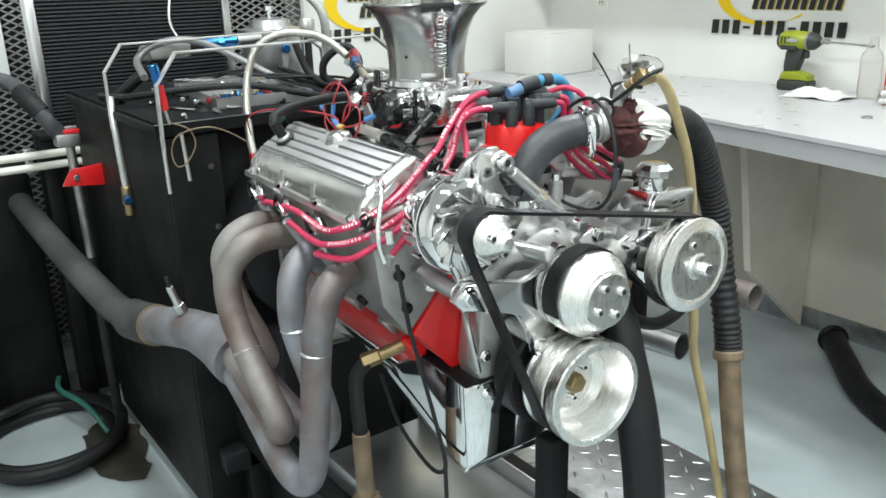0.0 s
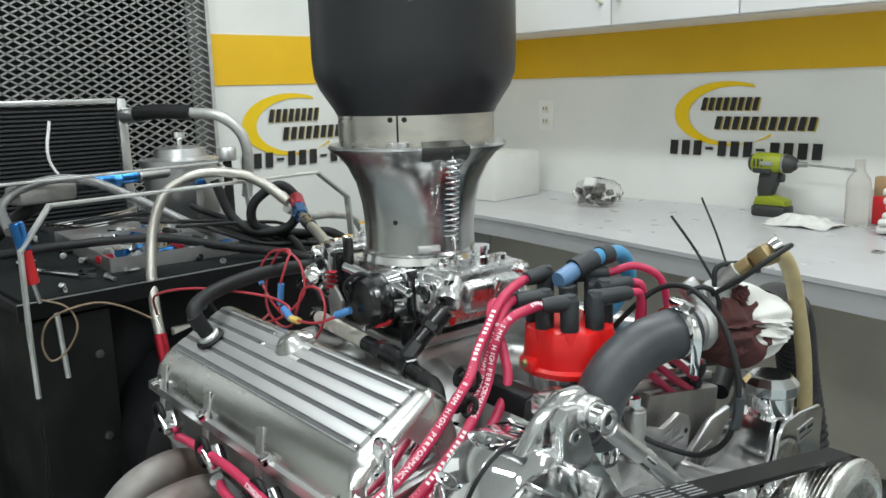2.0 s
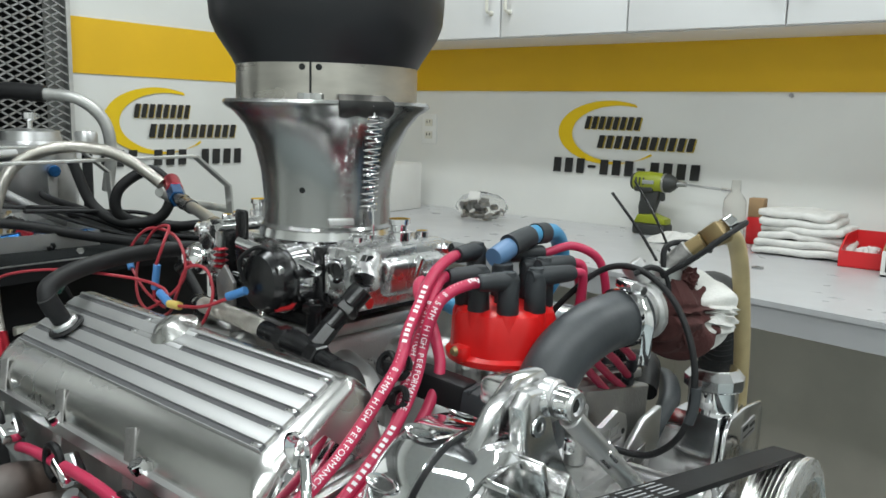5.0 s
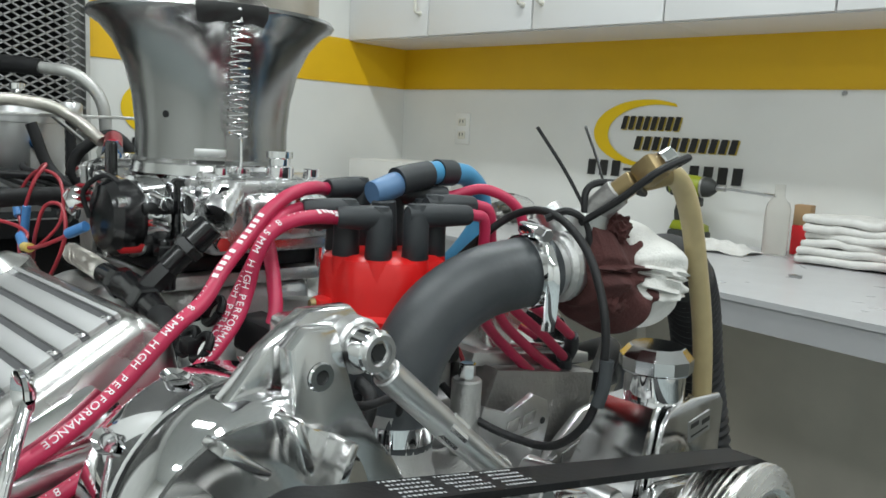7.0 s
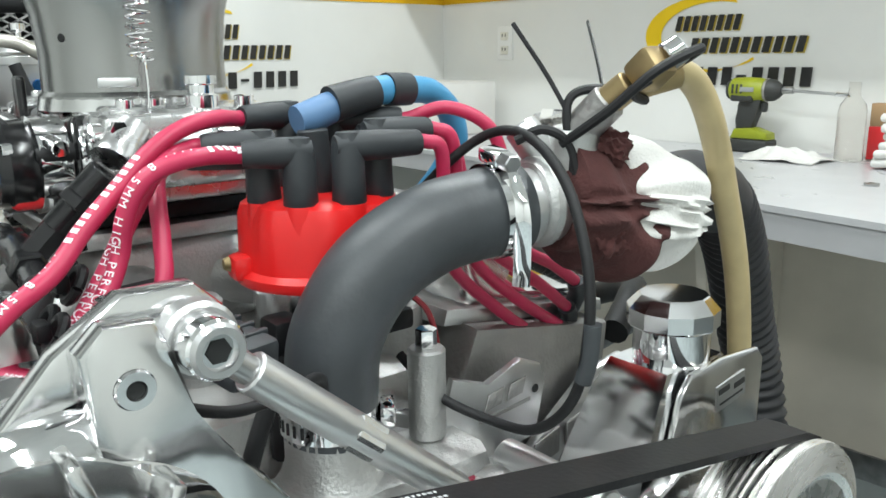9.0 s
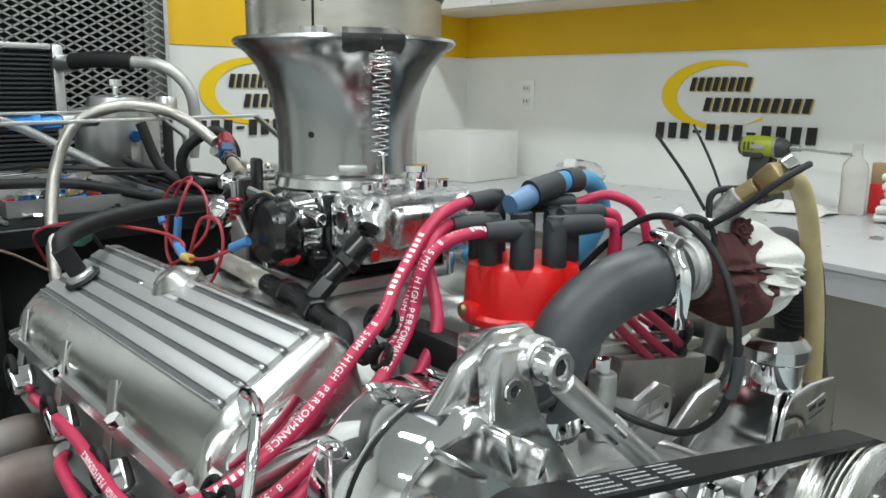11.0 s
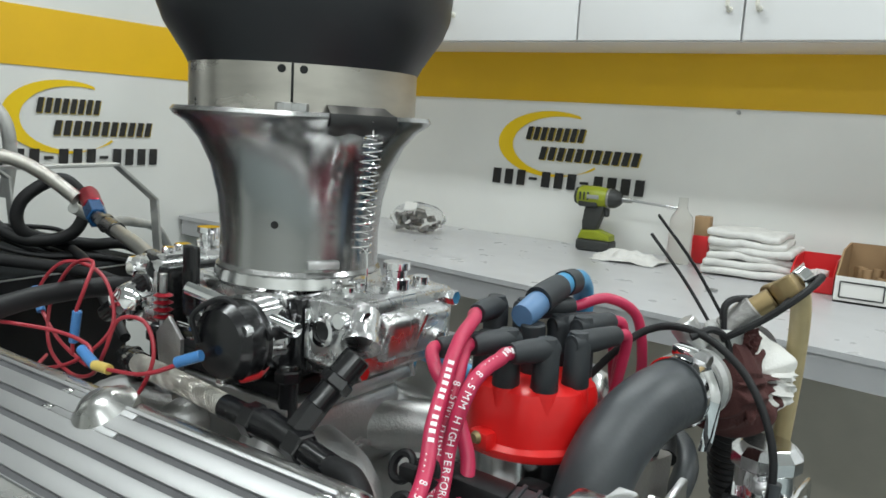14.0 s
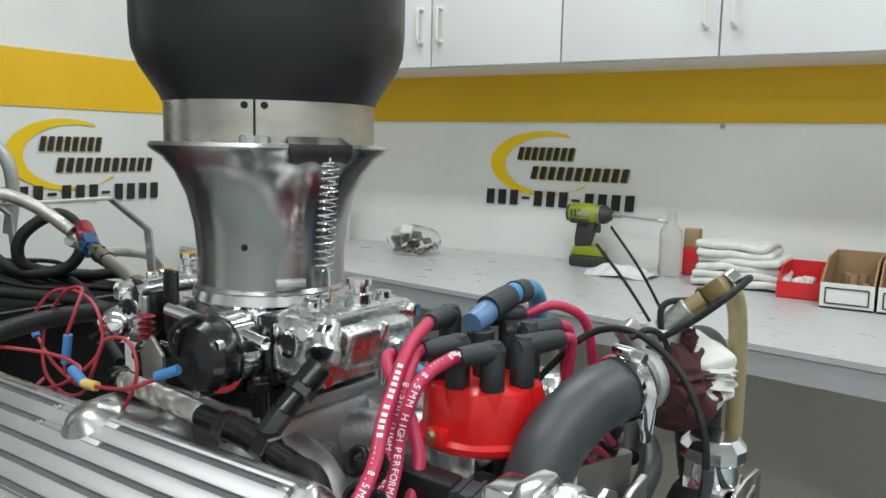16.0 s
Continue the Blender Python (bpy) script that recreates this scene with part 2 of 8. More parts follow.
def tube(bm, pts, r, seg=12, n=8, rf=None, smooth=True, flat=1.0):
    """A round tube along a smoothed path; rf(s) scales the radius by the way s from 0 to 1."""
    path = smooth_path(pts, n) if smooth else [Vector(p) for p in pts]
    N = len(path)
    rings, up = [], None
    for i, p in enumerate(path):
        t = (path[min(i + 1, N - 1)] - path[max(i - 1, 0)]).normalized()
        if up is None:
            up = t.orthogonal().normalized()
        up = (up - t * up.dot(t))
        up = up.normalized() if up.length > 1e-6 else t.orthogonal().normalized()
        s = t.cross(up)
        rr = r * (rf(i / (N - 1)) if rf else 1.0)
        rings.append([bm.verts.new(p + up * (math.cos(2 * math.pi * k / seg) * rr) + s * (math.sin(2 * math.pi * k / seg) * rr * flat)) for k in range(seg)])
    for a, b in zip(rings, rings[1:]):
        for k in range(seg):
            j = (k + 1) % seg
            bm.faces.new((a[k], a[j], b[j], b[k]))
    bm.faces.new(list(reversed(rings[0])))
    bm.faces.new(rings[-1])
    return bm


def prism(bm, outline, depth, m, bevel=0.0):
    """Pushes a flat outline (u, v pairs) along the third axis of the frame m, with a small bevel."""
    vs = [bm.verts.new(m @ Vector((u, v, 0))) for u, v in outline]
    ws = [bm.verts.new(m @ Vector((u, v, depth))) for u, v in outline]
    n = len(vs)
    f1 = bm.faces.new(list(reversed(vs)))
    f2 = bm.faces.new(ws)
    for i in range(n):
        bm.faces.new((vs[i], vs[(i + 1) % n], ws[(i + 1) % n], ws[i]))
    if bevel > 0:
        es = list(set(f1.edges) | set(f2.edges))
        bmesh.ops.bevel(bm, geom=es, offset=bevel, segments=2, profile=0.5, affect="EDGES")
    bmesh.ops.recalc_face_normals(bm, faces=bm.faces)
    return bm


def axes(origin, u, v):
    """A frame with first axis u and second near v."""
    u = Vector(u).normalized()
    w = u.cross(Vector(v)).normalized()
    v = w.cross(u)
    return Matrix.Translation(origin) @ Matrix((u, v, w)).transposed().to_4x4()


def ring_curve(n, fx, fy, a0=0.0, a1=2 * math.pi):
    return [(fx * math.cos(a0 + (a1 - a0) * i / (n - 1)), fy * math.sin(a0 + (a1 - a0) * i / (n - 1))) for i in range(n)]


def setting(name, bm, material, label, category="structure", smooth=0):
    return tagged(part(name, bm, material, None, "", smooth), label, category, "", "structure")


# ---- the room ----
X0, X1, Y0, Y1, ZC = -2.63, 2.6, -2.2, 2.88, 2.75
BAND0, BAND1 = 1.315, 1.475
setting("floor", box(B(), ((X0 + X1) / 2, (Y0 + Y1) / 2, -0.05), (X1 - X0 + 0.3, Y1 - Y0 + 0.3, 0.1)), FLOOR, "pale blue-grey painted concrete floor with stains", "floor")
setting("ceiling", box(B(), ((X0 + X1) / 2, (Y0 + Y1) / 2, ZC + 0.05), (X1 - X0 + 0.3, Y1 - Y0 + 0.3, 0.1)), CEIL, "plain white ceiling of the engine room", "ceiling")
T = 0.12
setting("wall_north", box(B(), ((X0 + X1) / 2, Y1 + T / 2, ZC / 2), (X1 - X0 + 2 * T, T, ZC)), WALL, "smooth white wall with a yellow stripe", "wall")
setting("wall_south", box(B(), ((X0 + X1) / 2, Y0 - T / 2, ZC / 2), (X1 - X0 + 2 * T, T, ZC)), WALL, "plain white wall behind the walk", "wall")
setting("wall_east", box(B(), (X1 + T / 2, (Y0 + Y1) / 2, ZC / 2), (T, Y1 - Y0, ZC)), WALL, "plain white wall", "wall")
MESHY = 1.60
bm = B()
box(bm, (X0 - T / 2, (MESHY + Y1) / 2, ZC / 2), (T, Y1 - MESHY, ZC))
box(bm, (X0 - T / 2, (-0.6 + Y0) / 2, ZC / 2), (T, -0.6 - Y0, ZC))
box(bm, (X0 - T / 2, (MESHY - 0.6) / 2, 0.05), (T, MESHY + 0.6, 0.10))
box(bm, (X0 - T / 2, (MESHY - 0.6) / 2, ZC - 0.15), (T, MESHY + 0.6, 0.3))
setting("wall_west", bm, WALL, "white wall with a yellow stripe beside a mesh-covered opening", "wall")
setting("stripe_north", box(B(), ((X0 + X1) / 2, Y1 - 0.002, (BAND0 + BAND1) / 2), (X1 - X0 - 0.004, 0.004, BAND1 - BAND0)), YELLOW, "wide yellow painted stripe along the wall", "stripe")
setting("stripe_west", box(B(), (X0 + 0.002, (MESHY + Y1) / 2, (BAND0 + BAND1) / 2), (0.004, Y1 - MESHY - 0.004, BAND1 - BAND0)), YELLOW, "wide yellow painted stripe on the short wall", "stripe")


def wall_sign(name, origin, u, label):
    """Yellow crescent, slanted bars for two words and a row of figures, stuck flat on a wall."""
    s = thing(name, label, "wall sign", origin)
    m = axes(origin, u, (0, 0, 1))
    out = ring_curve(40, 0.19, 0.105, radians(62), radians(322))
    inn = [(x + 0.035, y - 0.004) for x, y in ring_curve(40, 0.172, 0.093, radians(322), radians(62))]
    off = out
    bm = B()
    vo = [bm.verts.new(m @ Vector((x + 0.094, y - 0.035, 0.004))) for x, y in off]
    vi = [bm.verts.new(m @ Vector((x + 0.094, y - 0.035, 0.004))) for x, y in reversed(inn)]
    vi[0].co = vo[0].co + (m.to_3x3() @ Vector((0.004, -0.002, 0)))
    vi[-1].co = vo[-1].co + (m.to_3x3() @ Vector((0.004, 0.002, 0)))
    for i in range(len(vo) - 1):
        bm.faces.new((vo[i], vo[i + 1], vi[i + 1], vi[i]))
    bmesh.ops.recalc_face_normals(bm, faces=bm.faces)
    part("crescent", bm, SIGNY, s, "yellow vinyl crescent", 0)

    def bars(nm, x0, x1, z0, h, n, skip=(), slant=0.22):
        for lay, mt, off2 in ((0, SHADOWV, 0.004), (1, BLACKV, 0.0)):
            w = (x1 - x0) / n
            for i in range(n):
                bm = B()
                dash = i in skip
                a, b = x0 + i * w + w * 0.13 + off2, x0 + (i + 1) * w - w * 0.20 + off2
                p, q = (z0 + h * 0.4, z0 + h * 0.58) if dash else (z0, z0 + h)
                p, q = p - off2 * 0.6, q - off2 * 0.6
                d = 0.0045 + 0.002 * lay
                k = slant * (0 if dash else 1)
                vs = [bm.verts.new(m @ Vector(c)) for c in ((a, p, d), (b, p, d), (b + k * h, q, d), (a + k * h, q, d))]
                bm.faces.new(vs)
                if lay or nm != "number_bar":
                    part(nm if lay else "outline_bar", bm, mt, s, "", 0)
                else:
                    bm.free()

    bars("word_bar", 0.0, 0.205, -0.024, 0.042, 8)
    bars("word_bar", 0.05, 0.39, -0.086, 0.042, 11)
    bars("number_bar", -0.115, 0.42, -0.175, 0.050, 12, (3, 7), 0.06)
    return s


wall_sign("wall_sign", (-1.64, Y1, 1.215), (1, 0, 0), "yellow crescent and black lettering bars on the long white wall")
wall_sign("wall_sign", (X0, 1.80, 1.215), (0, 1, 0), "yellow crescent and black lettering bars on the short white wall")


# ---- the bench, with a front edge that runs slightly off the wall ----
def bench():
    b = thing("workbench", "long grey laminate workbench top against the white wall", "workbench", (-1.0, 2.5, 0.0), "", "")
    m = Matrix.Identity(4)
    xs0, xs1 = -2.62, 2.5
    yf = lambda x: 2.17 - 0.17 * (x + 1.5)
    out = [(xs0, 2.30), (-1.9, yf(-1.9)), (1.2, yf(1.2)), (2.5, yf(1.2)), (xs1, 2.876), (xs0, 2.876)]
    part("worktop", prism(B(), out, 0.012, Matrix.Translation((0, 0, 0.858))), BENCH, b, "", 0)
    out2 = [(xs0 + 0.01, 2.304), (-1.9, yf(-1.9) + 0.004), (1.2, yf(1.2) + 0.004), (2.49, yf(1.2) + 0.004), (2.49, 2.87), (xs0 + 0.01, 2.87)]
    part("front_edge", prism(B(), out2, 0.05, Matrix.Translation((0, 0, 0.808))), BENCHEDGE, b, "grey laminate edge band", 0)
    for x in (-1.28, 0.2, 1.6):
        part("support_panel", prism(B(), [(2.25, 0.0), (2.86, 0.0), (2.86, 0.806), (2.25, 0.806)] if x < -2 else [(2.50, 0.30), (2.86, 0.0), (2.86, 0.806), (2.40, 0.806)], 0.025, Matrix(((0, 0, 1, x), (1, 0, 0, 0), (0, 1, 0, 0), (0, 0, 0, 1)))), UNDER, b, "", 0)
    return b


bench()
setting("wall_lining", box(B(), ((X0 + X1) / 2, Y1 - 0.0015, 0.44), (X1 - X0 - 0.01, 0.003, 0.73)), UNDER, "beige scuffed lower wall under the bench", "wall")
bm = B()
box(bm, ((X0 + X1) / 2, Y1 - 0.005, 0.037), (X1 - X0 - 0.02, 0.01, 0.074))
setting("baseboard", bm, PLATE, "diamond plate metal kick strip along the wall", "baseboard")


def upper_cabinet(x0, x1, doors):
    c = thing("wall_cabinet", "white laminate wall cabinet with slim bow handles", "cabinet", ((x0 + x1) / 2, 2.72, 1.468), "wall cabinets over the bench")
    part("body", box(B(), ((x0 + x1) / 2, 2.738, 1.84), (x1 - x0 - 0.002, 0.284, 0.744), 0.0), CABINET, c, "", 0)
    w = (x1 - x0) / doors
    for i in range(doors):
        a = x0 + i * w
        d = part("door", box(B(), (a + w / 2, 2.586, 1.84), (w - 0.005, 0.018, 0.738), 0.002), CABINET, c)
        hx = a + w - 0.035 if (i == 0) else a + 0.035
        tube(bm := B(), [(hx, 2.577, 1.545), (hx, 2.552, 1.548), (hx, 2.549, 1.565), (hx, 2.549, 1.625), (hx, 2.552, 1.642), (hx, 2.577, 1.645)], 0.005, 8, 4)
        rod(bm, (hx, 2.578, 1.545), (hx, 2.571, 1.545), 0.008, 10)
        rod(bm, (hx, 2.578, 1.645), (hx, 2.571, 1.645), 0.008, 10)
        part("handle", bm, CREAM, d, "cream bow handle")
    return c


upper_cabinet(-2.628, -2.228, 1)
for k in range(5):
    upper_cabinet(-2.228 + 0.866 * k, -2.228 + 0.866 * (k + 1), 2)

o = thing("wall_outlet", "white double power outlet on the white wall", "outlet", (-2.31, Y1, 1.17))
part("cover_plate", box(B(), (-2.31, Y1 - 0.003, 1.17), (0.07, 0.006, 0.115), 0.002), WHITEP, o)
for dz in (-0.024, 0.024):
    part("socket", box(B(), (-2.31, Y1 - 0.008, 1.17 + dz), (0.034, 0.006, 0.028), 0.002), CREAM, o, "cream socket face")
    for dx in (-0.007, 0.007):
        part("slot", box(B(), (-2.31 + dx, Y1 - 0.0112, 1.17 + dz + 0.003), (0.003, 0.002, 0.011)), BLACKV, o, "dark slot", 0)
tagged(part("wall_nail", rod(B(), (-0.977, Y1, 1.305), (-0.977, Y1 - 0.012, 1.305), 0.006, 10), STEEL), "small grey nail head in the white wall", "nail")

# ---- things on the bench ----
BT = 0.871


def white_box():
    b = thing("storage_box", "plain white cardboard box lying on the bench", "box", (-2.38, 2.63, BT))
    m = Matrix.Rotation(radians(3), 3, "Z")
    part("carton", box(B(), (-2.385, 2.635, BT + 0.085), (0.26, 0.27, 0.17), 0.003, m), CARDW, b)
    part("lid_flap", box(B(), (-2.385, 2.635, BT + 0.1715), (0.258, 0.268, 0.003), 0.001, m), CARDW, b)


white_box()


def drill():
    d = thing("cordless_drill", "lime green and black cordless impact driver standing on its battery", "drill", (-1.33, 2.79, BT))
    y = 2.79
    m = Matrix(((1, 0, 0, 0), (0, 0, -1, y), (0, 1, 0, BT), (0, 0, 0, 1)))
    part("battery", box(B(), (-1.335, y, BT + 0.017), (0.108, 0.07, 0.034), 0.008), DRILLB, d, "black battery pack")
    part("battery_collar", prism(B(), [(-1.388, 0.034), (-1.284, 0.034), (-1.286, 0.05), (-1.33, 0.064), (-1.378, 0.06)], 0.056, m @ Matrix.Translation((0, 0, -0.028)), 0.006), DRILLG, d)
    part("grip", prism(B(), [(-1.378, 0.052), (-1.335, 0.056), (-1.318, 0.115), (-1.31, 0.145), (-1.372, 0.145), (-1.374, 0.12), (-1.382, 0.085)], 0.036, m @ Matrix.Translation((0, 0, -0.018)), 0.009), DRILLB, d, "black rubber grip")
    lathe(bm := B(), [(0, 0), (0.022, 0.0), (0.031, 0.01), (0.033, 0.05), (0.031, 0.085), (0.026, 0.1)], (-1.404, y, BT + 0.162), (0, y, BT + 0.162), 20)
    part("motor_housing", bm, DRILLG, d, "lime green motor housing")
    for k in range(3):
        part("vent", box(B(), (-1.385 + 0.012 * k, y - 0.0315, BT + 0.165), (0.005, 0.004, 0.024), 0.001), DRILLB, d)
    lathe(bm := B(), [(0, 0), (0.029, 0), (0.028, 0.022), (0.02, 0.034), (0.012, 0.042), (0, 0.042)], (-1.306, y, BT + 0.162), (0, y, BT + 0.162), 20)
    part("nose", bm, DRILLB, d, "black nose cone")
    part("side_label", box(B(), (-1.345, y - 0.033, BT + 0.164), (0.038, 0.003, 0.012), 0.001), GREYBOOT, d, "grey printed label")
    part("lower_cover", box(B(), (-1.362, y - 0.004, BT + 0.142), (0.062, 0.050, 0.020), 0.006), DRILLB, d, "black lower cover")
    part("rear_cap", rod(B(), (-1.409, y, BT + 0.162), (-1.398, y, BT + 0.162), 0.026, 20), DRILLB, d, "black rear cap")
    part("nose_ring", rod(B(), (-1.308, y, BT + 0.162), (-1.298, y, BT + 0.162), 0.0302, 24), CASTD, d, "grey gearbox ring")
    part("trigger", box(B(), (-1.308, y, BT + 0.118), (0.014, 0.02, 0.026), 0.005), DRILLB, d)
    part("chuck", rod(B(), (-1.264, y, BT + 0.162), (-1.235, y, BT + 0.162), 0.008, 12), STEEL, d)
    part("bit", rod(B(), (-1.236, y, BT + 0.162), (-1.12, y - 0.01, BT + 0.156), 0.0038, 8), STEEL, d)
    part("socket", rod(B(), (-1.125, y - 0.01, BT + 0.156), (-1.085, y - 0.013, BT + 0.154), 0.006, 12), CHROME, d)


drill()


def bottle():
    b = thing("clear_bottle", "clear plastic bottle with a narrow neck on the bench", "bottle", (-1.075, 2.76, BT))
    lathe(bm := B(), [(0, 0.004), (0.029, 0.0), (0.032, 0.004), (0.032, 0.12), (0.029, 0.135), (0.014, 0.155), (0.013, 0.17), (0.0, 0.17)], (-1.075, 2.76, BT), (-1.075, 2.76, 2), 28)
    part("body", bm, CLEAR, b)
    part("cap", rod(B(), (-1.075, 2.76, BT + 0.17), (-1.075, 2.76, BT + 0.188), 0.0135, 18), CLEAR, b, "clear threaded neck")


bottle()
t = thing("red_brown_box", "small red and brown upright carton by the bottle", "box", (-1.03, 2.83, BT))
part("carton", box(B(), (-1.03, 2.83, BT + 0.04), (0.045, 0.04, 0.08), 0.002), REDBIN, t)
part("sleeve", box(B(), (-1.03, 2.83, BT + 0.108), (0.043, 0.038, 0.055), 0.002), CARD, t, "brown upper half")


def crumple(bm, amt, sc, seed):
    for v in bm.verts:
        n = noise.noise_vector(v.co * sc + Vector((seed, seed * 2, 0)))
        v.co += n * amt


def rag(name, c, s, seed, label, material, amt=0.012):
    bm = B()
    n = 26
    for i in range(n):
        for j in range(n):
            bm.verts.new((c[0] + (i / (n - 1) - 0.5) * s[0], c[1] + (j / (n - 1) - 0.5) * s[1], 0))
    bm.verts.ensure_lookup_table()
    for v in bm.verts:
        u, w = (v.co.x - c[0]) / s[0] * 2, (v.co.y - c[1]) / s[1] * 2
        r = min(1, math.hypot(u, w) / 1.15)
        h = s[2] * (1 - r ** 2) * (0.45 + 0.9 * abs(noise.noise(Vector((v.co.x * 26, v.co.y * 26, seed)))))
        v.co.z = c[2] + 0.003 + max(0, h)
        v.co.x += 0.02 * noise.noise(Vector((v.co.y * 18, v.co.x * 9, seed + 3)))
        v.co.y += 0.02 * noise.noise(Vector((v.co.x * 18, v.co.y * 9, seed + 7)))
    for i in range(n - 1):
        for j in range(n - 1):
            a = i * n + j
            bm.faces.new([bm.verts[k] for k in (a, a + n, a + n + 1, a + 1)])
    r = bmesh.ops.extrude_face_region(bm, geom=bm.faces[:])
    for v in [g for g in r["geom"] if isinstance(g, bmesh.types.BMVert)]:
        v.co.z -= 0.0025
    bmesh.ops.recalc_face_normals(bm, faces=bm.faces)
    return tagged(part(name, bm, material, None, "", 60), label, "rag")


rag("shop_rag", (-1.19, 2.68, BT), (0.19, 0.13, 0.035), 4.0, "crumpled white shop rag on the bench", RAGWHITE)


w = thing("loose_washer", "small grey steel washer lying on the bench", "washer", (-0.896, 2.41, BT))
part("ring", lathe(B(), [(0.006, -0.001), (0.014, -0.001), (0.0145, 0.004), (0.006, 0.0045), (0.006, -0.001)], (-0.896, 2.41, BT), (-0.896, 2.41, 2), 24), STEEL, w)


def towel_stack():
    random.seed(5)
    g = thing("towel_stack", "stack of folded white shop towels on the bench", "towels", (-0.87, 2.75, BT))
    for i in range(6):
        bm = B()
        w, d = 0.25 - 0.012 * i + random.uniform(-0.01, 0.01), 0.19 - 0.005 * i
        box(bm, (0, 0, 0), (w, d, 0.02), 0.009, None, 3)
        bmesh.ops.subdivide_edges(bm, edges=[e for e in bm.edges if e.calc_length() > 0.05], cuts=9, use_grid_fill=True)
        for v in bm.verts:
            v.co.z += 0.007 * noise.noise(Vector((v.co.x * 14, v.co.y * 14, i * 3.1))) + 0.003 * noise.noise(Vector((v.co.x * 40, v.co.y * 40, i)))
            v.co.x += 0.008 * noise.noise(Vector((v.co.y * 12, i * 2.2, 0)))
            v.co.y += 0.008 * noise.noise(Vector((v.co.x * 12, i * 5.2, 1)))
        bmesh.ops.transform(bm, matrix=pose(-0.87 + random.uniform(-0.012, 0.012), 2.74, BT + 0.014 + 0.0195 * i, 0, 0, random.uniform(-6, 6)), verts=bm.verts)
        part("towel", bm, RAGWHITE, g, "", 60)


towel_stack()


def open_bin(name, x0, x1, y0, y1, h, material, label, inner, panel=None):
    b = thing(name, label, "bin", ((x0 + x1) / 2, (y0 + y1) / 2, BT))
    t = 0.004
    part("base", box(B(), ((x0 + x1) / 2, (y0 + y1) / 2, BT + t / 2), (x1 - x0, y1 - y0, t)), material, b, "", 0)
    hf = h * 0.55
    part("front_wall", box(B(), ((x0 + x1) / 2, y0 + t / 2, BT + hf / 2), (x1 - x0, t, hf)), panel or material, b, "", 0)
    part("back_wall", box(B(), ((x0 + x1) / 2, y1 - t / 2, BT + h / 2), (x1 - x0, t, h)), material, b, "", 0)
    for x in (x0 + t / 2, x1 - t / 2):
        yq = [(y0 + t, 0.0), (y1 - t, 0.0), (y1 - t, h), (y0 + (y1 - y0) * 0.35, h), (y0 + t, hf)]
        part("side_wall", prism(B(), yq, t, Matrix(((0, 0, 1, x - t / 2), (1, 0, 0, 0), (0, 1, 0, BT), (0, 0, 0, 1)))), material, b, "", 0)
    if panel:
        bm = B()
        for a, c, w, hh in ((0, 0.8, 1, 0), (0, 0.2, 1, 0)):
            box(bm, ((x0 + x1) / 2, y0 - 0.001, BT + hf * c), ((x1 - x0) * 0.8, 0.002, 0.003))
        for sx in (-1, 1):
            box(bm, ((x0 + x1) / 2 + sx * (x1 - x0) * 0.4, y0 - 0.001, BT + hf * 0.5), (0.003, 0.002, hf * 0.6))
        part("label_frame", bm, BLACKV, b, "thin dark printed frame", 0)
    random.seed(int(-x0 * 100))
    for k in range(5):
        p = (random.uniform(x0 + 0.025, x1 - 0.025), random.uniform(y0 + 0.04, y1 - 0.06), BT + t)
        part("fitting", rod(B(), p, (p[0] + random.uniform(-0.01, 0.01), p[1] + 0.01, p[2] + h * 0.5), 0.012, 10), inner, b, "small loose fitting")
    return b


open_bin("parts_bin", -0.755, -0.655, 2.60, 2.80, 0.075, REDBIN, "red plastic parts bin with small fittings", WHITEP)
for k in range(4):
    open_bin("cardboard_bin", -0.645 + 0.122 * k, -0.53 + 0.122 * k, 2.52, 2.82, 0.11, CARD, "open brown cardboard bin with a white front panel", REDBIN if k else CARD, CARDW)


def parts_bag():
    b = thing("parts_bag", "clear plastic bag of small dark metal parts", "bag", (-1.90, 2.66, BT))
    random.seed(11)
    for k in range(34):
        p = Vector((-1.90 + random.uniform(-0.06, 0.06), 2.66 + random.uniform(-0.04, 0.04), BT + 0.008 + random.uniform(0, 0.045)))
        q = p + Vector((random.uniform(-0.03, 0.03), random.uniform(-0.03, 0.03), random.uniform(-0.004, 0.01)))
        part("metal_part", rod(B(), p, q, random.uniform(0.005, 0.009), 8), CASTD, b, "small dark metal part")
    bm = B()
    bmesh.ops.create_icosphere(bm, subdivisions=3, radius=1)
    for v in bm.verts:
        v.co = Vector((-1.90 + v.co.x * 0.1, 2.66 + v.co.y * 0.07, BT + 0.048 + v.co.z * 0.046))
        v.co += noise.noise_vector(v.co * 25) * 0.012
        v.co.z = max(v.co.z, BT + 0.001)
    part("bag", bm, BAGPL, b, "", 60)
    part("paper_tag", box(B(), (-1.905, 2.62, BT + 0.085), (0.045, 0.002, 0.03), 0, Matrix.Rotation(radians(-25), 3, "X")), CARDW, b, "white paper tag", 0)


parts_bag()

# ---- mesh-covered opening, radiator and dyno console behind the engine ----
MESHST = mat("weathered_mesh_steel", (0.40, 0.40, 0.39), 0.5, 0.7, 0.25, 30, 0.05, 100)


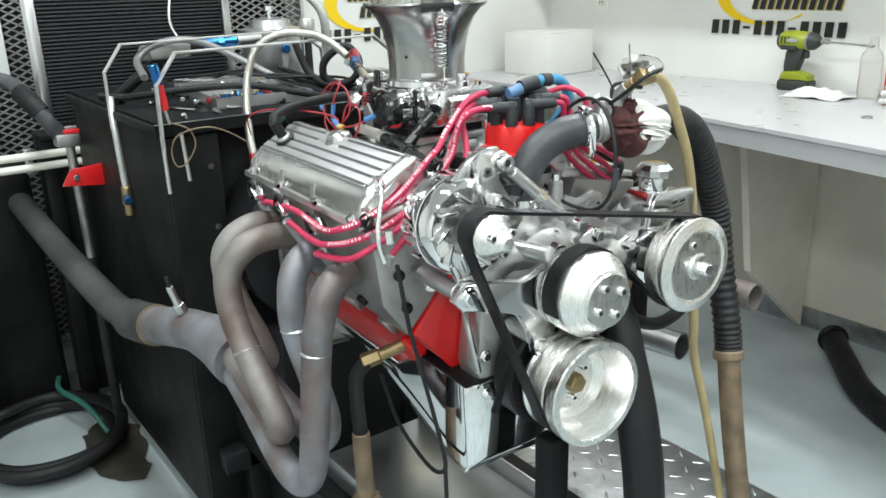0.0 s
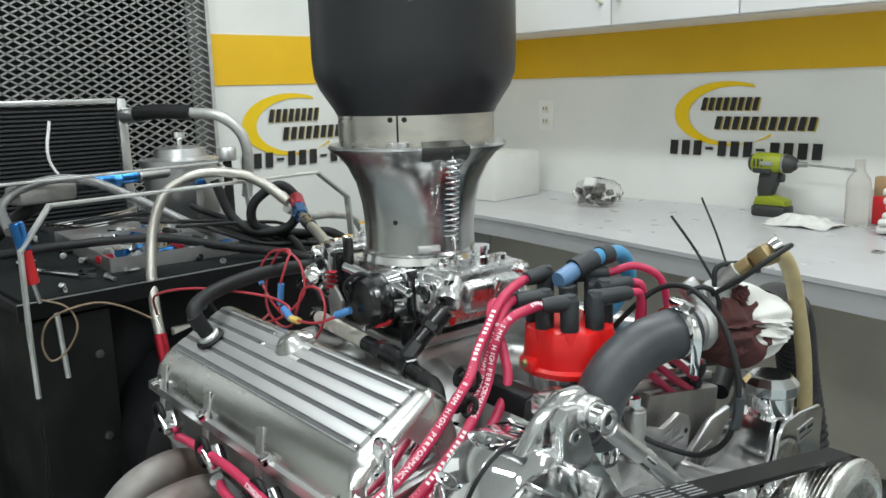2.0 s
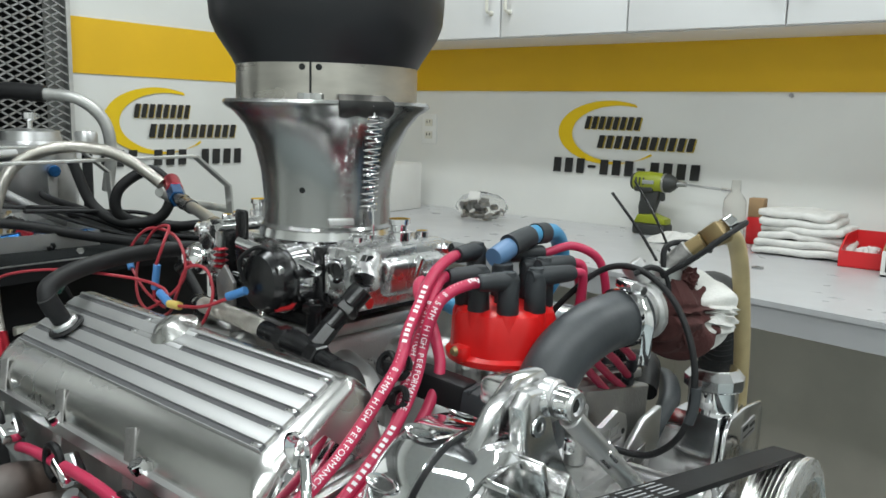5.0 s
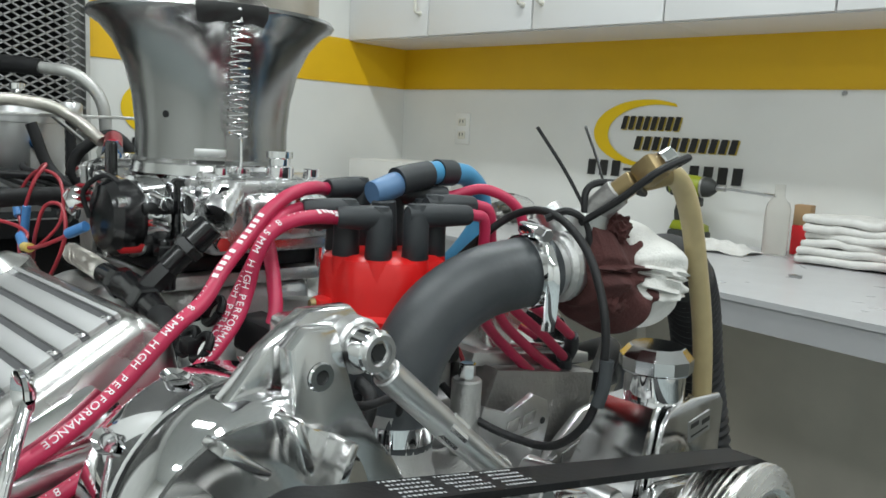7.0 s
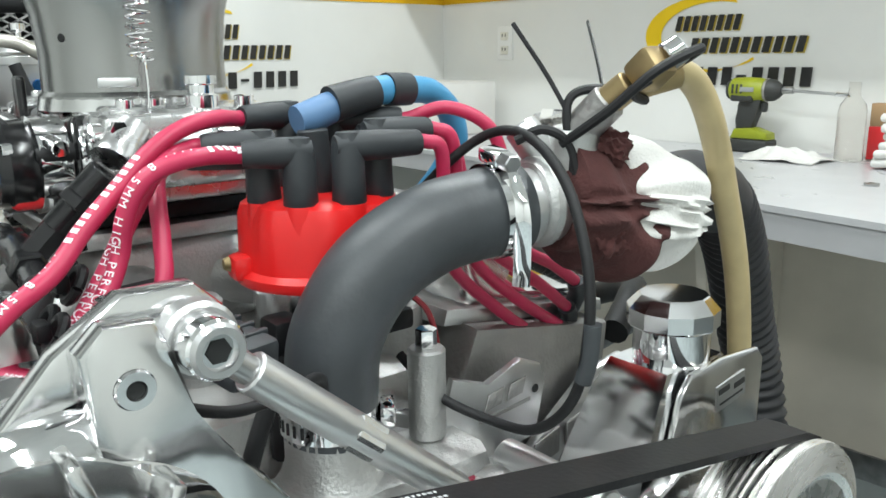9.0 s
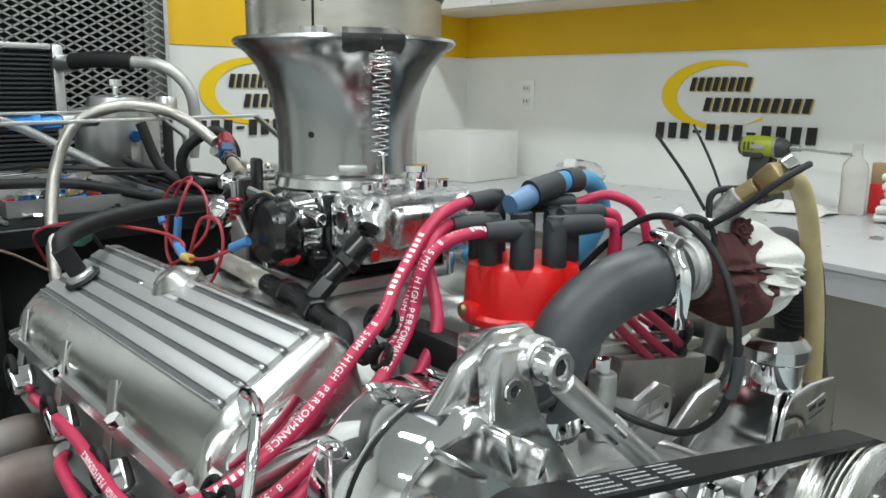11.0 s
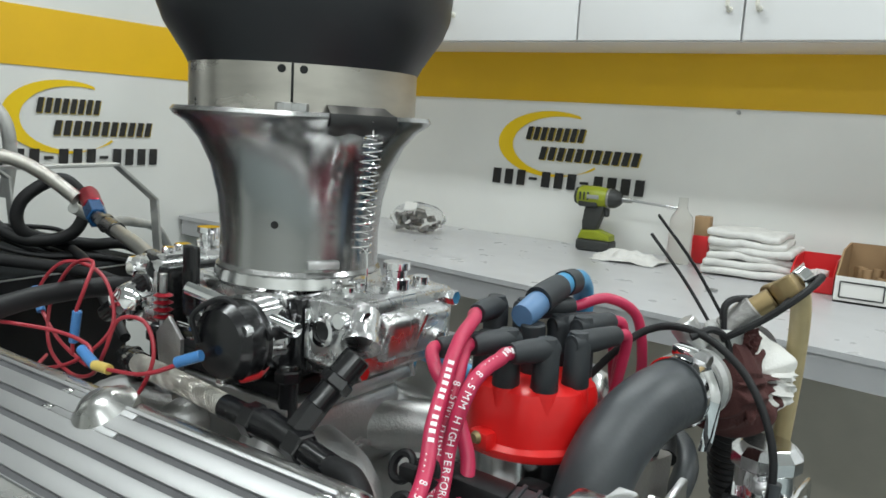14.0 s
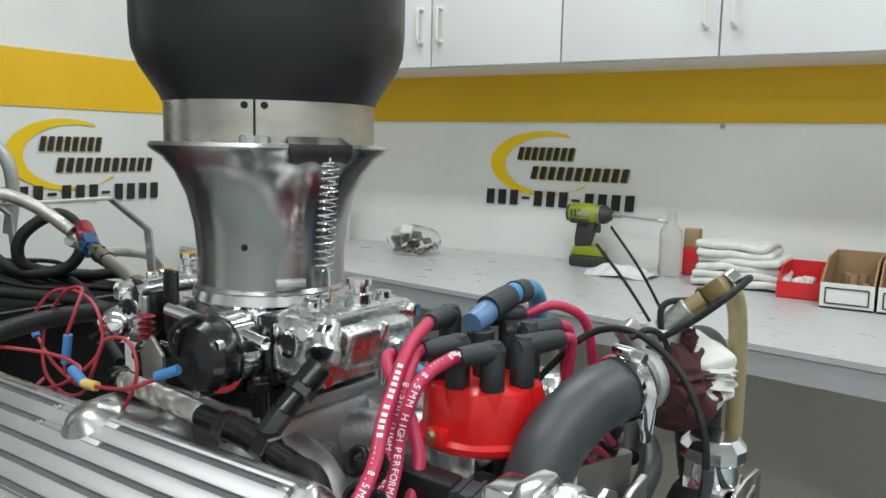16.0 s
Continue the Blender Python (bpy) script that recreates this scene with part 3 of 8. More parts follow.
def mesh_screen():
    m = thing("mesh_screen", "expanded metal mesh screen over a dark opening", "mesh screen", (X0 + 0.03, 0.5, 0.11))
    y0, y1, z0, z1 = -0.58, MESHY, 0.12, 2.42
    dy, dz, w = 0.043, 0.0115, 0.0042
    x = X0 + 0.022
    ny, nz = int((y1 - y0) / dy), int((z1 - z0) / dz)
    vs, fs = [], []
    for j in range(nz):
        for i in range(ny):
            cy = y0 + (i + 0.5 + 0.5 * (j % 2)) * dy
            if cy + dy / 2 > y1 + 0.005:
                continue
            for sy in (-1, 1):
                p, q = Vector((x, cy + sy * dy / 2, z0 + j * dz)), Vector((x, cy, z0 + (j + 1) * dz))
                d = (q - p).normalized()
                n = Vector((0, -d.z, d.y)) * w / 2
                th = Vector((0.004, 0, 0.0012 * sy))
                k = len(vs)
                vs += [p + n, q + n, q - n, p - n, p + n + th, q + n + th, q - n + th, p - n + th]
                fs += [(k, k + 1, k + 2, k + 3), (k + 7, k + 6, k + 5, k + 4), (k, k + 4, k + 5, k + 1), (k + 2, k + 6, k + 7, k + 3)]
    me = bpy.data.meshes.new("expanded_metal")
    me.from_pydata(vs, [], fs)
    bm = B()
    bm.from_mesh(me)
    g = part("expanded_metal", bm, MESHST, m, "", 0)
    tagged(g, "diamond mesh of grey expanded metal", "", "", "stuff")
    part("edge_strip", box(B(), (X0 + 0.018, MESHY - 0.004, (z0 + z1) / 2), (0.03, 0.012, z1 - z0)), GALV, m, "", 0)
    part("edge_strip", box(B(), (X0 + 0.018, (y0 + y1) / 2, z0 - 0.006), (0.03, y1 - y0, 0.012)), GALV, m, "", 0)


mesh_screen()
# added box behind the mesh; its unlit depth is coloured in, not lit
setting("opening_back", box(B(), (X0 - 0.9, 0.5, 1.35), (0.05, 3.2, 2.8)), DARK, "back panel coloured near-black for the shade behind the mesh", "wall")
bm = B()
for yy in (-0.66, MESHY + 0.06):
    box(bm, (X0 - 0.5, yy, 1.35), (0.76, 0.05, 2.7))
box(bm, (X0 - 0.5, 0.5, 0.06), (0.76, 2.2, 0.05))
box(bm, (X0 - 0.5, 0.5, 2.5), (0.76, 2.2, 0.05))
setting("opening_sides", bm, DARK, "box sides coloured near-black for the shade behind the mesh", "wall")


def radiator():
    r = thing("radiator", "black-cored aluminium radiator standing behind the console", "radiator", (-2.33, 0.92, 0.88))
    y0, y1, z0, z1 = 0.62, 1.20, 0.88, 1.285
    part("core", box(B(), (-2.345, (y0 + y1) / 2, (z0 + z1) / 2), (0.03, y1 - y0 - 0.05, z1 - z0 - 0.03)), DARK, r, "", 0)
    n = 34
    for i in range(n):
        z = z0 + 0.02 + (z1 - z0 - 0.04) * (i + 0.5) / n
        part("cooling_tube", box(B(), (-2.336, (y0 + y1) / 2, z), (0.034, y1 - y0 - 0.05, 0.0045)), FIN, r, "", 0)
    for y in (y0 + 0.012, y1 - 0.012):
        part("end_tank", box(B(), (-2.34, y, (z0 + z1) / 2), (0.06, 0.026, z1 - z0), 0.006), SATIN, r, "bare aluminium end tank")
    part("top_bar", box(B(), (-2.34, (y0 + y1) / 2, z1 - 0.006), (0.06, y1 - y0 - 0.052, 0.014), 0.003), SATIN, r, "bare aluminium top bar")
    part("bottom_bar", box(B(), (-2.34, (y0 + y1) / 2, z0 + 0.006), (0.06, y1 - y0 - 0.052, 0.014), 0.003), SATIN, r)
    part("outlet_neck", rod(B(), (-2.31, y1 - 0.012, 1.24), (-2.25, y1 + 0.015, 1.245), 0.02, 16), SATIN, r)


radiator()
rs = thing("radiator_stand", "black steel stand under the radiator", "stand", (-2.34, 0.91, 0.0))
part("shelf", box(B(), (-2.34, 0.91, 0.87), (0.10, 0.64, 0.02), 0.003), BLACKP, rs)
part("panel", box(B(), (-2.36, 0.91, 0.44), (0.012, 0.56, 0.80), 0.003), BLACKDIRTY, rs)
for yy in (0.61, 1.21):
    part("leg", box(B(), (-2.34, yy, 0.43), (0.08, 0.04, 0.86), 0.003), BLACKP, rs)
bc = thing("black_cabinet", "tall scuffed black steel cabinet by the mesh", "cabinet", (-2.42, 0.12, 0.0))
part("carcass", box(B(), (-2.507, 0.10, 0.39), (0.175, 0.94, 0.78), 0.005), BLACKP, bc)
for yy in (-0.13, 0.33):
    dd = part("door", box(B(), (-2.414, yy, 0.39), (0.014, 0.455, 0.74), 0.003), BLACKDIRTY, bc)
    part("latch", box(B(), (-2.402, yy + (0.19 if yy < 0 else -0.19), 0.5), (0.012, 0.02, 0.06), 0.003), CASTD, dd)
h = thing("radiator_hose", "black rubber and grey hose from the radiator to the tank", "hose", (-2.22, 1.3, 1.1))
part("rubber_end", tube(B(), [(-2.26, 1.20, 1.245), (-2.2, 1.24, 1.25), (-2.14, 1.29, 1.245)], 0.019, 14), RUBBER, h, "black rubber end")
part("hose_run", tube(B(), [(-2.14, 1.29, 1.245), (-2.08, 1.335, 1.235), (-2.05, 1.375, 1.19), (-2.05, 1.39, 1.12), (-2.07, 1.39, 1.03)], 0.0135, 12), GALV, h, "grey braided run")


def console():
    c = thing("dyno_console", "black steel dyno console with a cluttered mat-covered top", "console", (-1.85, 0.98, 0.0))
    part("top_panel", box(B(), (-1.835, 0.965, 0.985), (0.77, 0.60, 0.02), 0.003), BLACKP, c)
    part("rubber_mat", box(B(), (-1.835, 0.965, 0.9985), (0.755, 0.585, 0.007), 0.002), MAT, c, "black ribbed rubber mat")
    part("front_lip", box(B(), (-1.448, 0.965, 0.988), (0.006, 0.61, 0.024)), BLACKP, c, "black front lip", 0)
    part("bright_edge", box(B(), (-1.4475, 0.965, 1.0008), (0.005, 0.608, 0.0016), 0.0005), STEEL, c, "thin bright steel strip along the front edge")
    part("front_panel", box(B(), (-1.462, 0.735, 0.51), (0.012, 0.115, 0.92), 0.002), BLACKDIRTY, c, "scuffed black front panel")
    part("side_panel", box(B(), (-1.84, 0.682, 0.51), (0.74, 0.012, 0.92), 0.002), BLACKDIRTY, c)
    part("inner_panel", box(B(), (-1.53, 1.03, 0.51), (0.012, 0.46, 0.92), 0.002), BLACKP, c)
    part("back_panel", box(B(), (-2.215, 0.97, 0.51), (0.012, 0.57, 0.92), 0.002), BLACKP, c)
    for z in (0.34, 0.58, 0.766, 0.9):
        part("bolt", lathe(B(), [(0, 0), (0.007, 0.0), (0.006, 0.004), (0, 0.005)], (-1.456, 0.770, z), (0, 0.770, z), 8), STEEL, c)
    # two bent guard bars over the top
    for x in (-1.43, -1.80):
        y1 = 1.24
        pts = [(x, 0.668, 0.95), (x, 0.670, 1.08), (x, 0.715, 1.14), (x, 1.172, 1.146), (x, 1.236, 1.095), (x, 1.244, 1.0)]
        bm = B()
        for p, q in zip(pts, pts[1:]):
            d = (Vector(q) - Vector(p))
            mm = axes((Vector(p) + Vector(q)) / 2, d, (1, 0, 0)).to_3x3()
            box(bm, (Vector(p) + Vector(q)) / 2, (d.length + 0.004, 0.016, 0.0045), 0.001, mm)
        part("guard_bar", bm, GALV, c, "bent flat grey steel guard bar", 0)
    return c


console()


def tank():
    t = thing("coolant_tank", "round aluminium tank with a lid and knob on the console", "tank", (-2.03, 1.20, 1.002))
    a, b = (-2.03, 1.20, 1.002), (-2.03, 1.20, 2)
    lathe(bm := B(), [(0, 0), (0.083, 0), (0.085, 0.004), (0.085, 0.125), (0.08, 0.13), (0, 0.13)], a, b, 36)
    part("body", bm, SATIN, t)
    lathe(bm := B(), [(0.092, 0.126), (0.092, 0.140), (0.06, 0.146), (0.056, 0.165), (0.03, 0.170), (0, 0.170)], a, b, 36)
    part("lid", bm, SATIN, t)
    lathe(bm := B(), [(0, 0.168), (0.006, 0.168), (0.006, 0.185), (0.014, 0.19), (0.014, 0.202), (0.0, 0.206)], a, b, 16)
    part("knob", bm, CHROME, t, "chrome knob")
    part("drain_cock", rod(B(), (-1.945, 1.20, 1.09), (-1.925, 1.195, 1.09), 0.012, 10), BLUEAN, t, "blue fitting")
    part("strap", box(B(), (-1.946, 1.2, 1.045), (0.004, 0.02, 0.075), 0.001), CASTD, t)
    u = t
    part("breather_stem", rod(B(), (-1.90, 1.25, 1.002), (-1.90, 1.25, 1.15), 0.01, 12), RUBBER, u)
    lathe(bm := B(), [(0, 0.14), (0.021, 0.14), (0.022, 0.145), (0.022, 0.165), (0.019, 0.17), (0, 0.17)], (-1.90, 1.25, 1.0), (-1.9, 1.25, 2), 24)
    part("breather_cap", bm, SATIN, u, "ribbed silver cap")


tank()

# ---- the engine; X ahead, Y to its far side, Z up ----
ENG = Matrix.Translation((-0.892, 0.94, 0)) @ Matrix.Rotation(radians(-4), 4, "Z")
NOW[0] = ENG
YZ = lambda x: Matrix(((0, 0, 1, x), (1, 0, 0, 0), (0, 1, 0, 0), (0, 0, 0, 1)))


def xl(prof, y, z, seg=40):
    """Turns (radius, x) pairs round an axis along the engine at y, z."""
    return lathe(B(), prof, (0, y, z), (1, y, z), seg)


def mirror_poly(p, s):
    return [(y * s, z) for y, z in p]


def bolt_x(parent, x, y, z, r=0.008, h=0.006, material=None, name="bolt"):
    bm = hexa(B(), (x, y, z), (x + h, y, z), r)
    rod(bm, (x - 0.001, y, z), (x + 0.0015, y, z), r * 1.35, 14)
    return part(name, bm, material or CHROME, parent)


def block():
    e = thing("engine_block", "red painted V8 engine block with bare aluminium heads on a stand", "engine", (0, 0, 0.42))
    poly = [(-0.185, 0.79), (-0.105, 0.715), (-0.105, 0.668), (0.105, 0.668), (0.105, 0.715), (0.185, 0.79), (0.095, 0.90), (-0.095, 0.90)]
    part("crankcase", prism(B(), poly, 0.475, YZ(-0.235), 0.006), REDENG, e)
    for s in (-1, 1):
        part("side_boss", rod(B(), (0.175, s * 0.135, 0.745), (0.175, s * 0.158, 0.738), 0.02, 18), REDENG, e)
        for x in (-0.16, -0.04, 0.08):
            part("core_plug", rod(B(), (x, s * 0.125, 0.752), (x, s * 0.142, 0.736), 0.02, 18), CASTD, e, "dull metal core plug")
        poly = [(-0.085, 0.905), (-0.112, 0.972), (-0.238, 0.949), (-0.226, 0.845), (-0.188, 0.792)]
        h = part("cylinder_head", prism(B(), mirror_poly(poly, s), 0.452, YZ(-0.215), 0.005), CASTD, e, "bare cast aluminium head")
        for x in (-0.17, -0.06, 0.05, 0.16):
            part("head_bolt", hexa(B(), (x, s * 0.206, 0.838), (x, s * 0.222, 0.826), 0.009), BLACKP, h, "black bolt head")
        for zz, yy, r in ((0.862, 0.15, 0.012), (0.885, 0.20, 0.008), (0.835, 0.19, 0.008)):
            bm = rod(B(), (0.236, s * yy, zz), (0.243, s * yy, zz), r, 18)
            rod(bm, (0.242, s * yy, zz), (0.246, s * yy, zz), r * 0.6, 6)
            part("end_plug", bm, BLACKP if r < 0.012 else CHROME, h)
    # far head front plate with plain raised marks
    part("mount_plate", prism(B(), [(0.12, 0.87), (0.20, 0.925), (0.235, 0.93), (0.235, 0.895), (0.20, 0.84), (0.13, 0.845)], 0.008, YZ(0.245), 0.002), SATIN, e, "machined aluminium mount plate")
    for k in range(2):
        part("raised_mark", prism(B(), [(0.145 + 0.03 * k, 0.872 + 0.006 * k), (0.168 + 0.03 * k, 0.878 + 0.006 * k), (0.168 + 0.03 * k, 0.896 + 0.006 * k), (0.145 + 0.03 * k, 0.890 + 0.006 * k)], 0.002, YZ(0.2535), 0.0005), CASTD, e, "plain grey raised mark")
    part("timing_cover", prism(B(), [(-0.10, 0.672), (0.10, 0.672), (0.115, 0.74), (0.105, 0.83), (0.07, 0.93), (-0.07, 0.93), (-0.105, 0.83), (-0.115, 0.74)], 0.055, YZ(0.241), 0.01), CAST, e, "cast aluminium timing cover")
    for y, z in ((-0.105, 0.70), (-0.108, 0.76), (-0.098, 0.83), (-0.07, 0.90), (0.105, 0.70), (0.108, 0.76), (0.098, 0.83)):
        bolt_x(e, 0.297, y * 0.93, z, 0.007, 0.006)
    # polished front mount plate with plain raised marks
    part("mount_plate", prism(B(), [(0.062, 0.930), (0.071, 0.958), (0.098, 0.946), (0.124, 0.957), (0.142, 0.949), (0.146, 0.936), (0.138, 0.903), (0.075, 0.895)], 0.005, YZ(0.257), 0.0012), SATIN, e, "machined aluminium mount plate")
    part("plate_hole", rod(B(), (0.2615, 0.137, 0.934), (0.2626, 0.137, 0.934), 0.0028, 16), DARK, e, "dark bolt hole")
    for k in range(2):
        y = 0.094 + 0.018 * k
        part("raised_mark", prism(B(), [(y, 0.931 + 0.002 * k), (y + 0.013, 0.933 + 0.002 * k), (y + 0.016, 0.943 + 0.002 * k), (y + 0.003, 0.941 + 0.002 * k)], 0.0012, YZ(0.2622), 0.0003), CASTD, e, "plain dark raised mark")
    part("mark_line", prism(B(), [(0.090, 0.9265), (0.132, 0.930), (0.132, 0.9278), (0.090, 0.9243)], 0.0008, YZ(0.2622)), CASTD, e)
    part("bolt_boss", rod(B(), (0.262, 0.052, 0.93), (0.262, 0.052, 0.982), 0.0105, 20), CAST, e)
    part("boss_bolt", hexa(B(), (0.262, 0.052, 0.982), (0.262, 0.052, 0.993), 0.006), CHROME, e)
    part("red_flange", box(B(), (0.268, 0.050, 0.921), (0.024, 0.034, 0.012), 0.003), REDENG, e, "red enamelled flange")
    # water pump
    bm = xl([(0.0, 0.295), (0.07, 0.297), (0.072, 0.315), (0.055, 0.328), (0.034, 0.335), (0.032, 0.365), (0.0, 0.366)], -0.004, 0.862, 36)
    part("water_pump", bm, CAST, e, "cast aluminium water pump")
    for s in (-1, 1):
        part("pump_leg", tube(B(), [(0.31, s * 0.03 - 0.004, 0.89), (0.31, s * 0.065, 0.905), (0.295, s * 0.09, 0.89), (0.25, s * 0.10, 0.875)], 0.021, 14), CAST, e)
    for a in range(6):
        bolt_x(e, 0.318, -0.004 + 0.062 * math.cos(a + 0.4), 0.862 + 0.062 * math.sin(a + 0.4), 0.006, 0.006)
    # chrome pan with a deeper front sump
    side = [(-0.24, 0.672), (0.09, 0.676), (0.165, 0.718), (0.297, 0.720), (0.297, 0.592), (0.285, 0.576), (0.215, 0.576), (0.05, 0.640), (-0.24, 0.650)]
    mm = Matrix(((1, 0, 0, 0), (0, 0, -1, 0.130), (0, 1, 0, 0), (0, 0, 0, 1)))
    bm = prism(B(), side, 0.260, mm)
    corner = [e for e in bm.edges if all(v.co.x > 0.29 for v in e.verts) and abs(e.verts[0].co.z - e.verts[1].co.z) > 0.05]
    bmesh.ops.bevel(bm, geom=corner, offset=0.030, segments=8, profile=0.5, affect="EDGES")
    bmesh.ops.bevel(bm, geom=[e for e in bm.edges if e.calc_face_angle(0) > 0.45], offset=0.006, segments=3, profile=0.5, affect="EDGES")
    part("oil_pan", bm, CHROME, e, "mirror-bright chrome oil pan")
    part("pan_rail", box(B(), (0.232, 0, 0.7225), (0.134, 0.272, 0.006), 0.002), BLACKP, e, "dark pan gasket rail")
    part("drain_plug", hexa(B(), (0.297, 0.035, 0.640), (0.306, 0.035, 0.640), 0.010), CASTD, e, "dull drain plug")
    part("dipstick_tube", tube(B(), [(0.262, -0.115, 0.84), (0.285, -0.12, 0.80), (0.30, -0.115, 0.74)], 0.005, 8), STEEL, e, "bright dipstick tube")
    return e


block()


RIBM = mat("satin_rib_aluminium", (0.54, 0.54, 0.54), 0.52, 1, 0.06, 12, 0.04, 200, rvar=0.06)
COVERM = mat("buffed_cover_aluminium", (0.60, 0.595, 0.58), 0.27, 1, 0.12, 9, 0.04, 80, rvar=0.08)


def valve_cover(s):
    side = "near the spark plug wires" if s < 0 else "behind the upper hose"
    v = thing("valve_cover", "polished finned aluminium valve cover " + side, "valve cover", (0, s * 0.175, 0.94), "valve covers")
    x0, x1 = -0.214, 0.216
    near, far = Vector((-0.226, 0.9940)), Vector((-0.148, 1.0370))

    def nose_up(bm):
        # the cover rises slightly towards the front of the engine
        for q in bm.verts:
            q.co.z += 0.010 * (q.co.x + 0.06)
        return bm

    # shell: upright sides, leaned-back front, rounded edges
    poly = [(-0.241, 0.957), (-0.239, 0.976), tuple(near), tuple(far), (-0.128, 1.022), (-0.122, 0.972)]
    bm = prism(B(), mirror_poly(poly, s), x1 - x0, YZ(x0))
    for q in bm.verts:
        if q.co.z > 0.99:
            q.co.x += -0.012 if q.co.x > 0 else 0.006
    bmesh.ops.bevel(bm, geom=[e for e in bm.edges if max(q.co.z for q in e.verts) > 0.97 and e.calc_face_angle(0) > 0.2], offset=0.010, segments=5, profile=0.5, affect="EDGES")
    part("shell", nose_up(bm), COVERM, v)
    # polished panel set into the front end
    bm = prism(B(), mirror_poly([(-0.228, 0.963), (-0.226, 0.974), (-0.214, 0.987), (-0.150, 1.014), (-0.136, 1.008), (-0.132, 0.978)], s), 0.003, YZ(0.2135), 0.001)
    for q in bm.verts:
        q.co.x -= 0.27 * max(0, q.co.z - 0.965)
    part("front_panel", nose_up(bm), CHROME, v, "mirror-polished front panel")
    fl = [(-0.247, 0.949), (-0.246, 0.958), (-0.10, 0.980), (-0.097, 0.970)]
    part("flange", nose_up(prism(B(), mirror_poly(fl, s), x1 - x0 + 0.012, YZ(x0 - 0.006), 0.001)), SATIN, v)
    # broad satin ribs with narrow dark grooves between them
    d = far - near
    W = d.length
    u = Vector((0, -s * d.x, d.y)).normalized()
    top0 = Vector((0, -s * near.x, near.y))
    n = Vector((1, 0, 0)).cross(u)
    n = n if n.z > 0 else -n

    def slab(name, xa, xb, wa, wb, h, thick, material, label="", bev=0.0006):
        cen = top0 + u * ((wa + wb) / 2) + n * h
        bm = box(B(), (0, 0, 0), (xb - xa, wb - wa, thick), bev, None, 2)
        bmesh.ops.transform(bm, matrix=Matrix.Translation(((xa + xb) / 2, cen.y, cen.z)) @ axes((0, 0, 0), (1, 0, 0), u).to_3x3().to_4x4(), verts=bm.verts)
        return part(name, nose_up(bm), material, v, label)

    lo, hi = 0.007, W - 0.008
    cuts = [lo + 0.0035 + 0.0163 * k for k in range(5)]
    g = 0.0024
    edges = [lo] + [c for k in cuts for c in (k - g, k + g)] + [hi]
    xr, xf = -0.196, 0.192
    b0, b1 = -0.050, 0.022
    for k in range(6):
        slab("rib", xr, xf, edges[2 * k], edges[2 * k + 1], 0.0012, 0.0036, RIBM)
    for k, c in enumerate(cuts):
        slab("groove_floor", xr, xf, c - g, c + g, 0.0002, 0.0012, GREYGAP, "dark grey groove floor", 0)
        runs = [(xr, xf)] if k < 3 else [(xr, b0), (b1, xf)]
        if k >= 3:
            slab("boss_land", b0, b1, c - g, c + g, 0.0012, 0.0035, RIBM)
        for xa, xb in runs:
            cen = top0 + u * c + n * 0.0012
            part("groove_end", nose_up(lathe(B(), [(0, 0.0), (0.0021, 0.0008), (0.0019, 0.010), (0, 0.0125)], (xb - 0.0125, cen.y, cen.z - 0.0014), (xb, cen.y, cen.z + 0.0012), 12)), CHROME, v, "bright run-out of the groove")
    p = top0 + u * (W - 0.016)
    part("bolt_boss", nose_up(lathe(B(), [(0, 0.0125), (0.007, 0.012), (0.013, 0.0095), (0.018, 0.004), (0.023, 0.001), (0.024, -0.02)], (-0.012, p.y, p.z), Vector((-0.012, p.y, p.z)) + n, 30)), COVERM, v)
    for xx in (-0.19, -0.06, 0.08, 0.195):
        q0 = Vector((xx, s * 0.2435, 0.957 + 0.010 * (xx + 0.06)))
        bm = hexa(B(), q0, q0 + Vector((0, s * 0.004, 0.008)), 0.0065)
        part("cover_bolt", bm, CHROME, v)
    if s < 0:
        p = top0 + u * 0.036 + n * 0.003
        bx = -0.143
        part("grommet", lathe(B(), [(0.0, 0), (0.016, 0), (0.017, 0.002), (0.015, 0.004), (0.0, 0.004)], (bx, p.y, p.z), Vector((bx, p.y, p.z)) + n, 24), RUBBER, v, "black rubber grommet")
        part("breather_base", lathe(B(), [(0.0, 0.003), (0.013, 0.003), (0.0125, 0.007), (0.010, 0.009), (0, 0.009)], (bx, p.y, p.z), Vector((bx, p.y, p.z)) + n, 24), SATIN, v, "bare metal breather base")
        part("breather_neck", lathe(B(), [(0.0, 0.008), (0.0085, 0.008), (0.009, 0.036), (0, 0.037)], (bx, p.y, p.z), Vector((bx, p.y, p.z)) + n, 20), RUBBER, v, "black rubber elbow")
    return v


valve_cover(-1)
valve_cover(1)


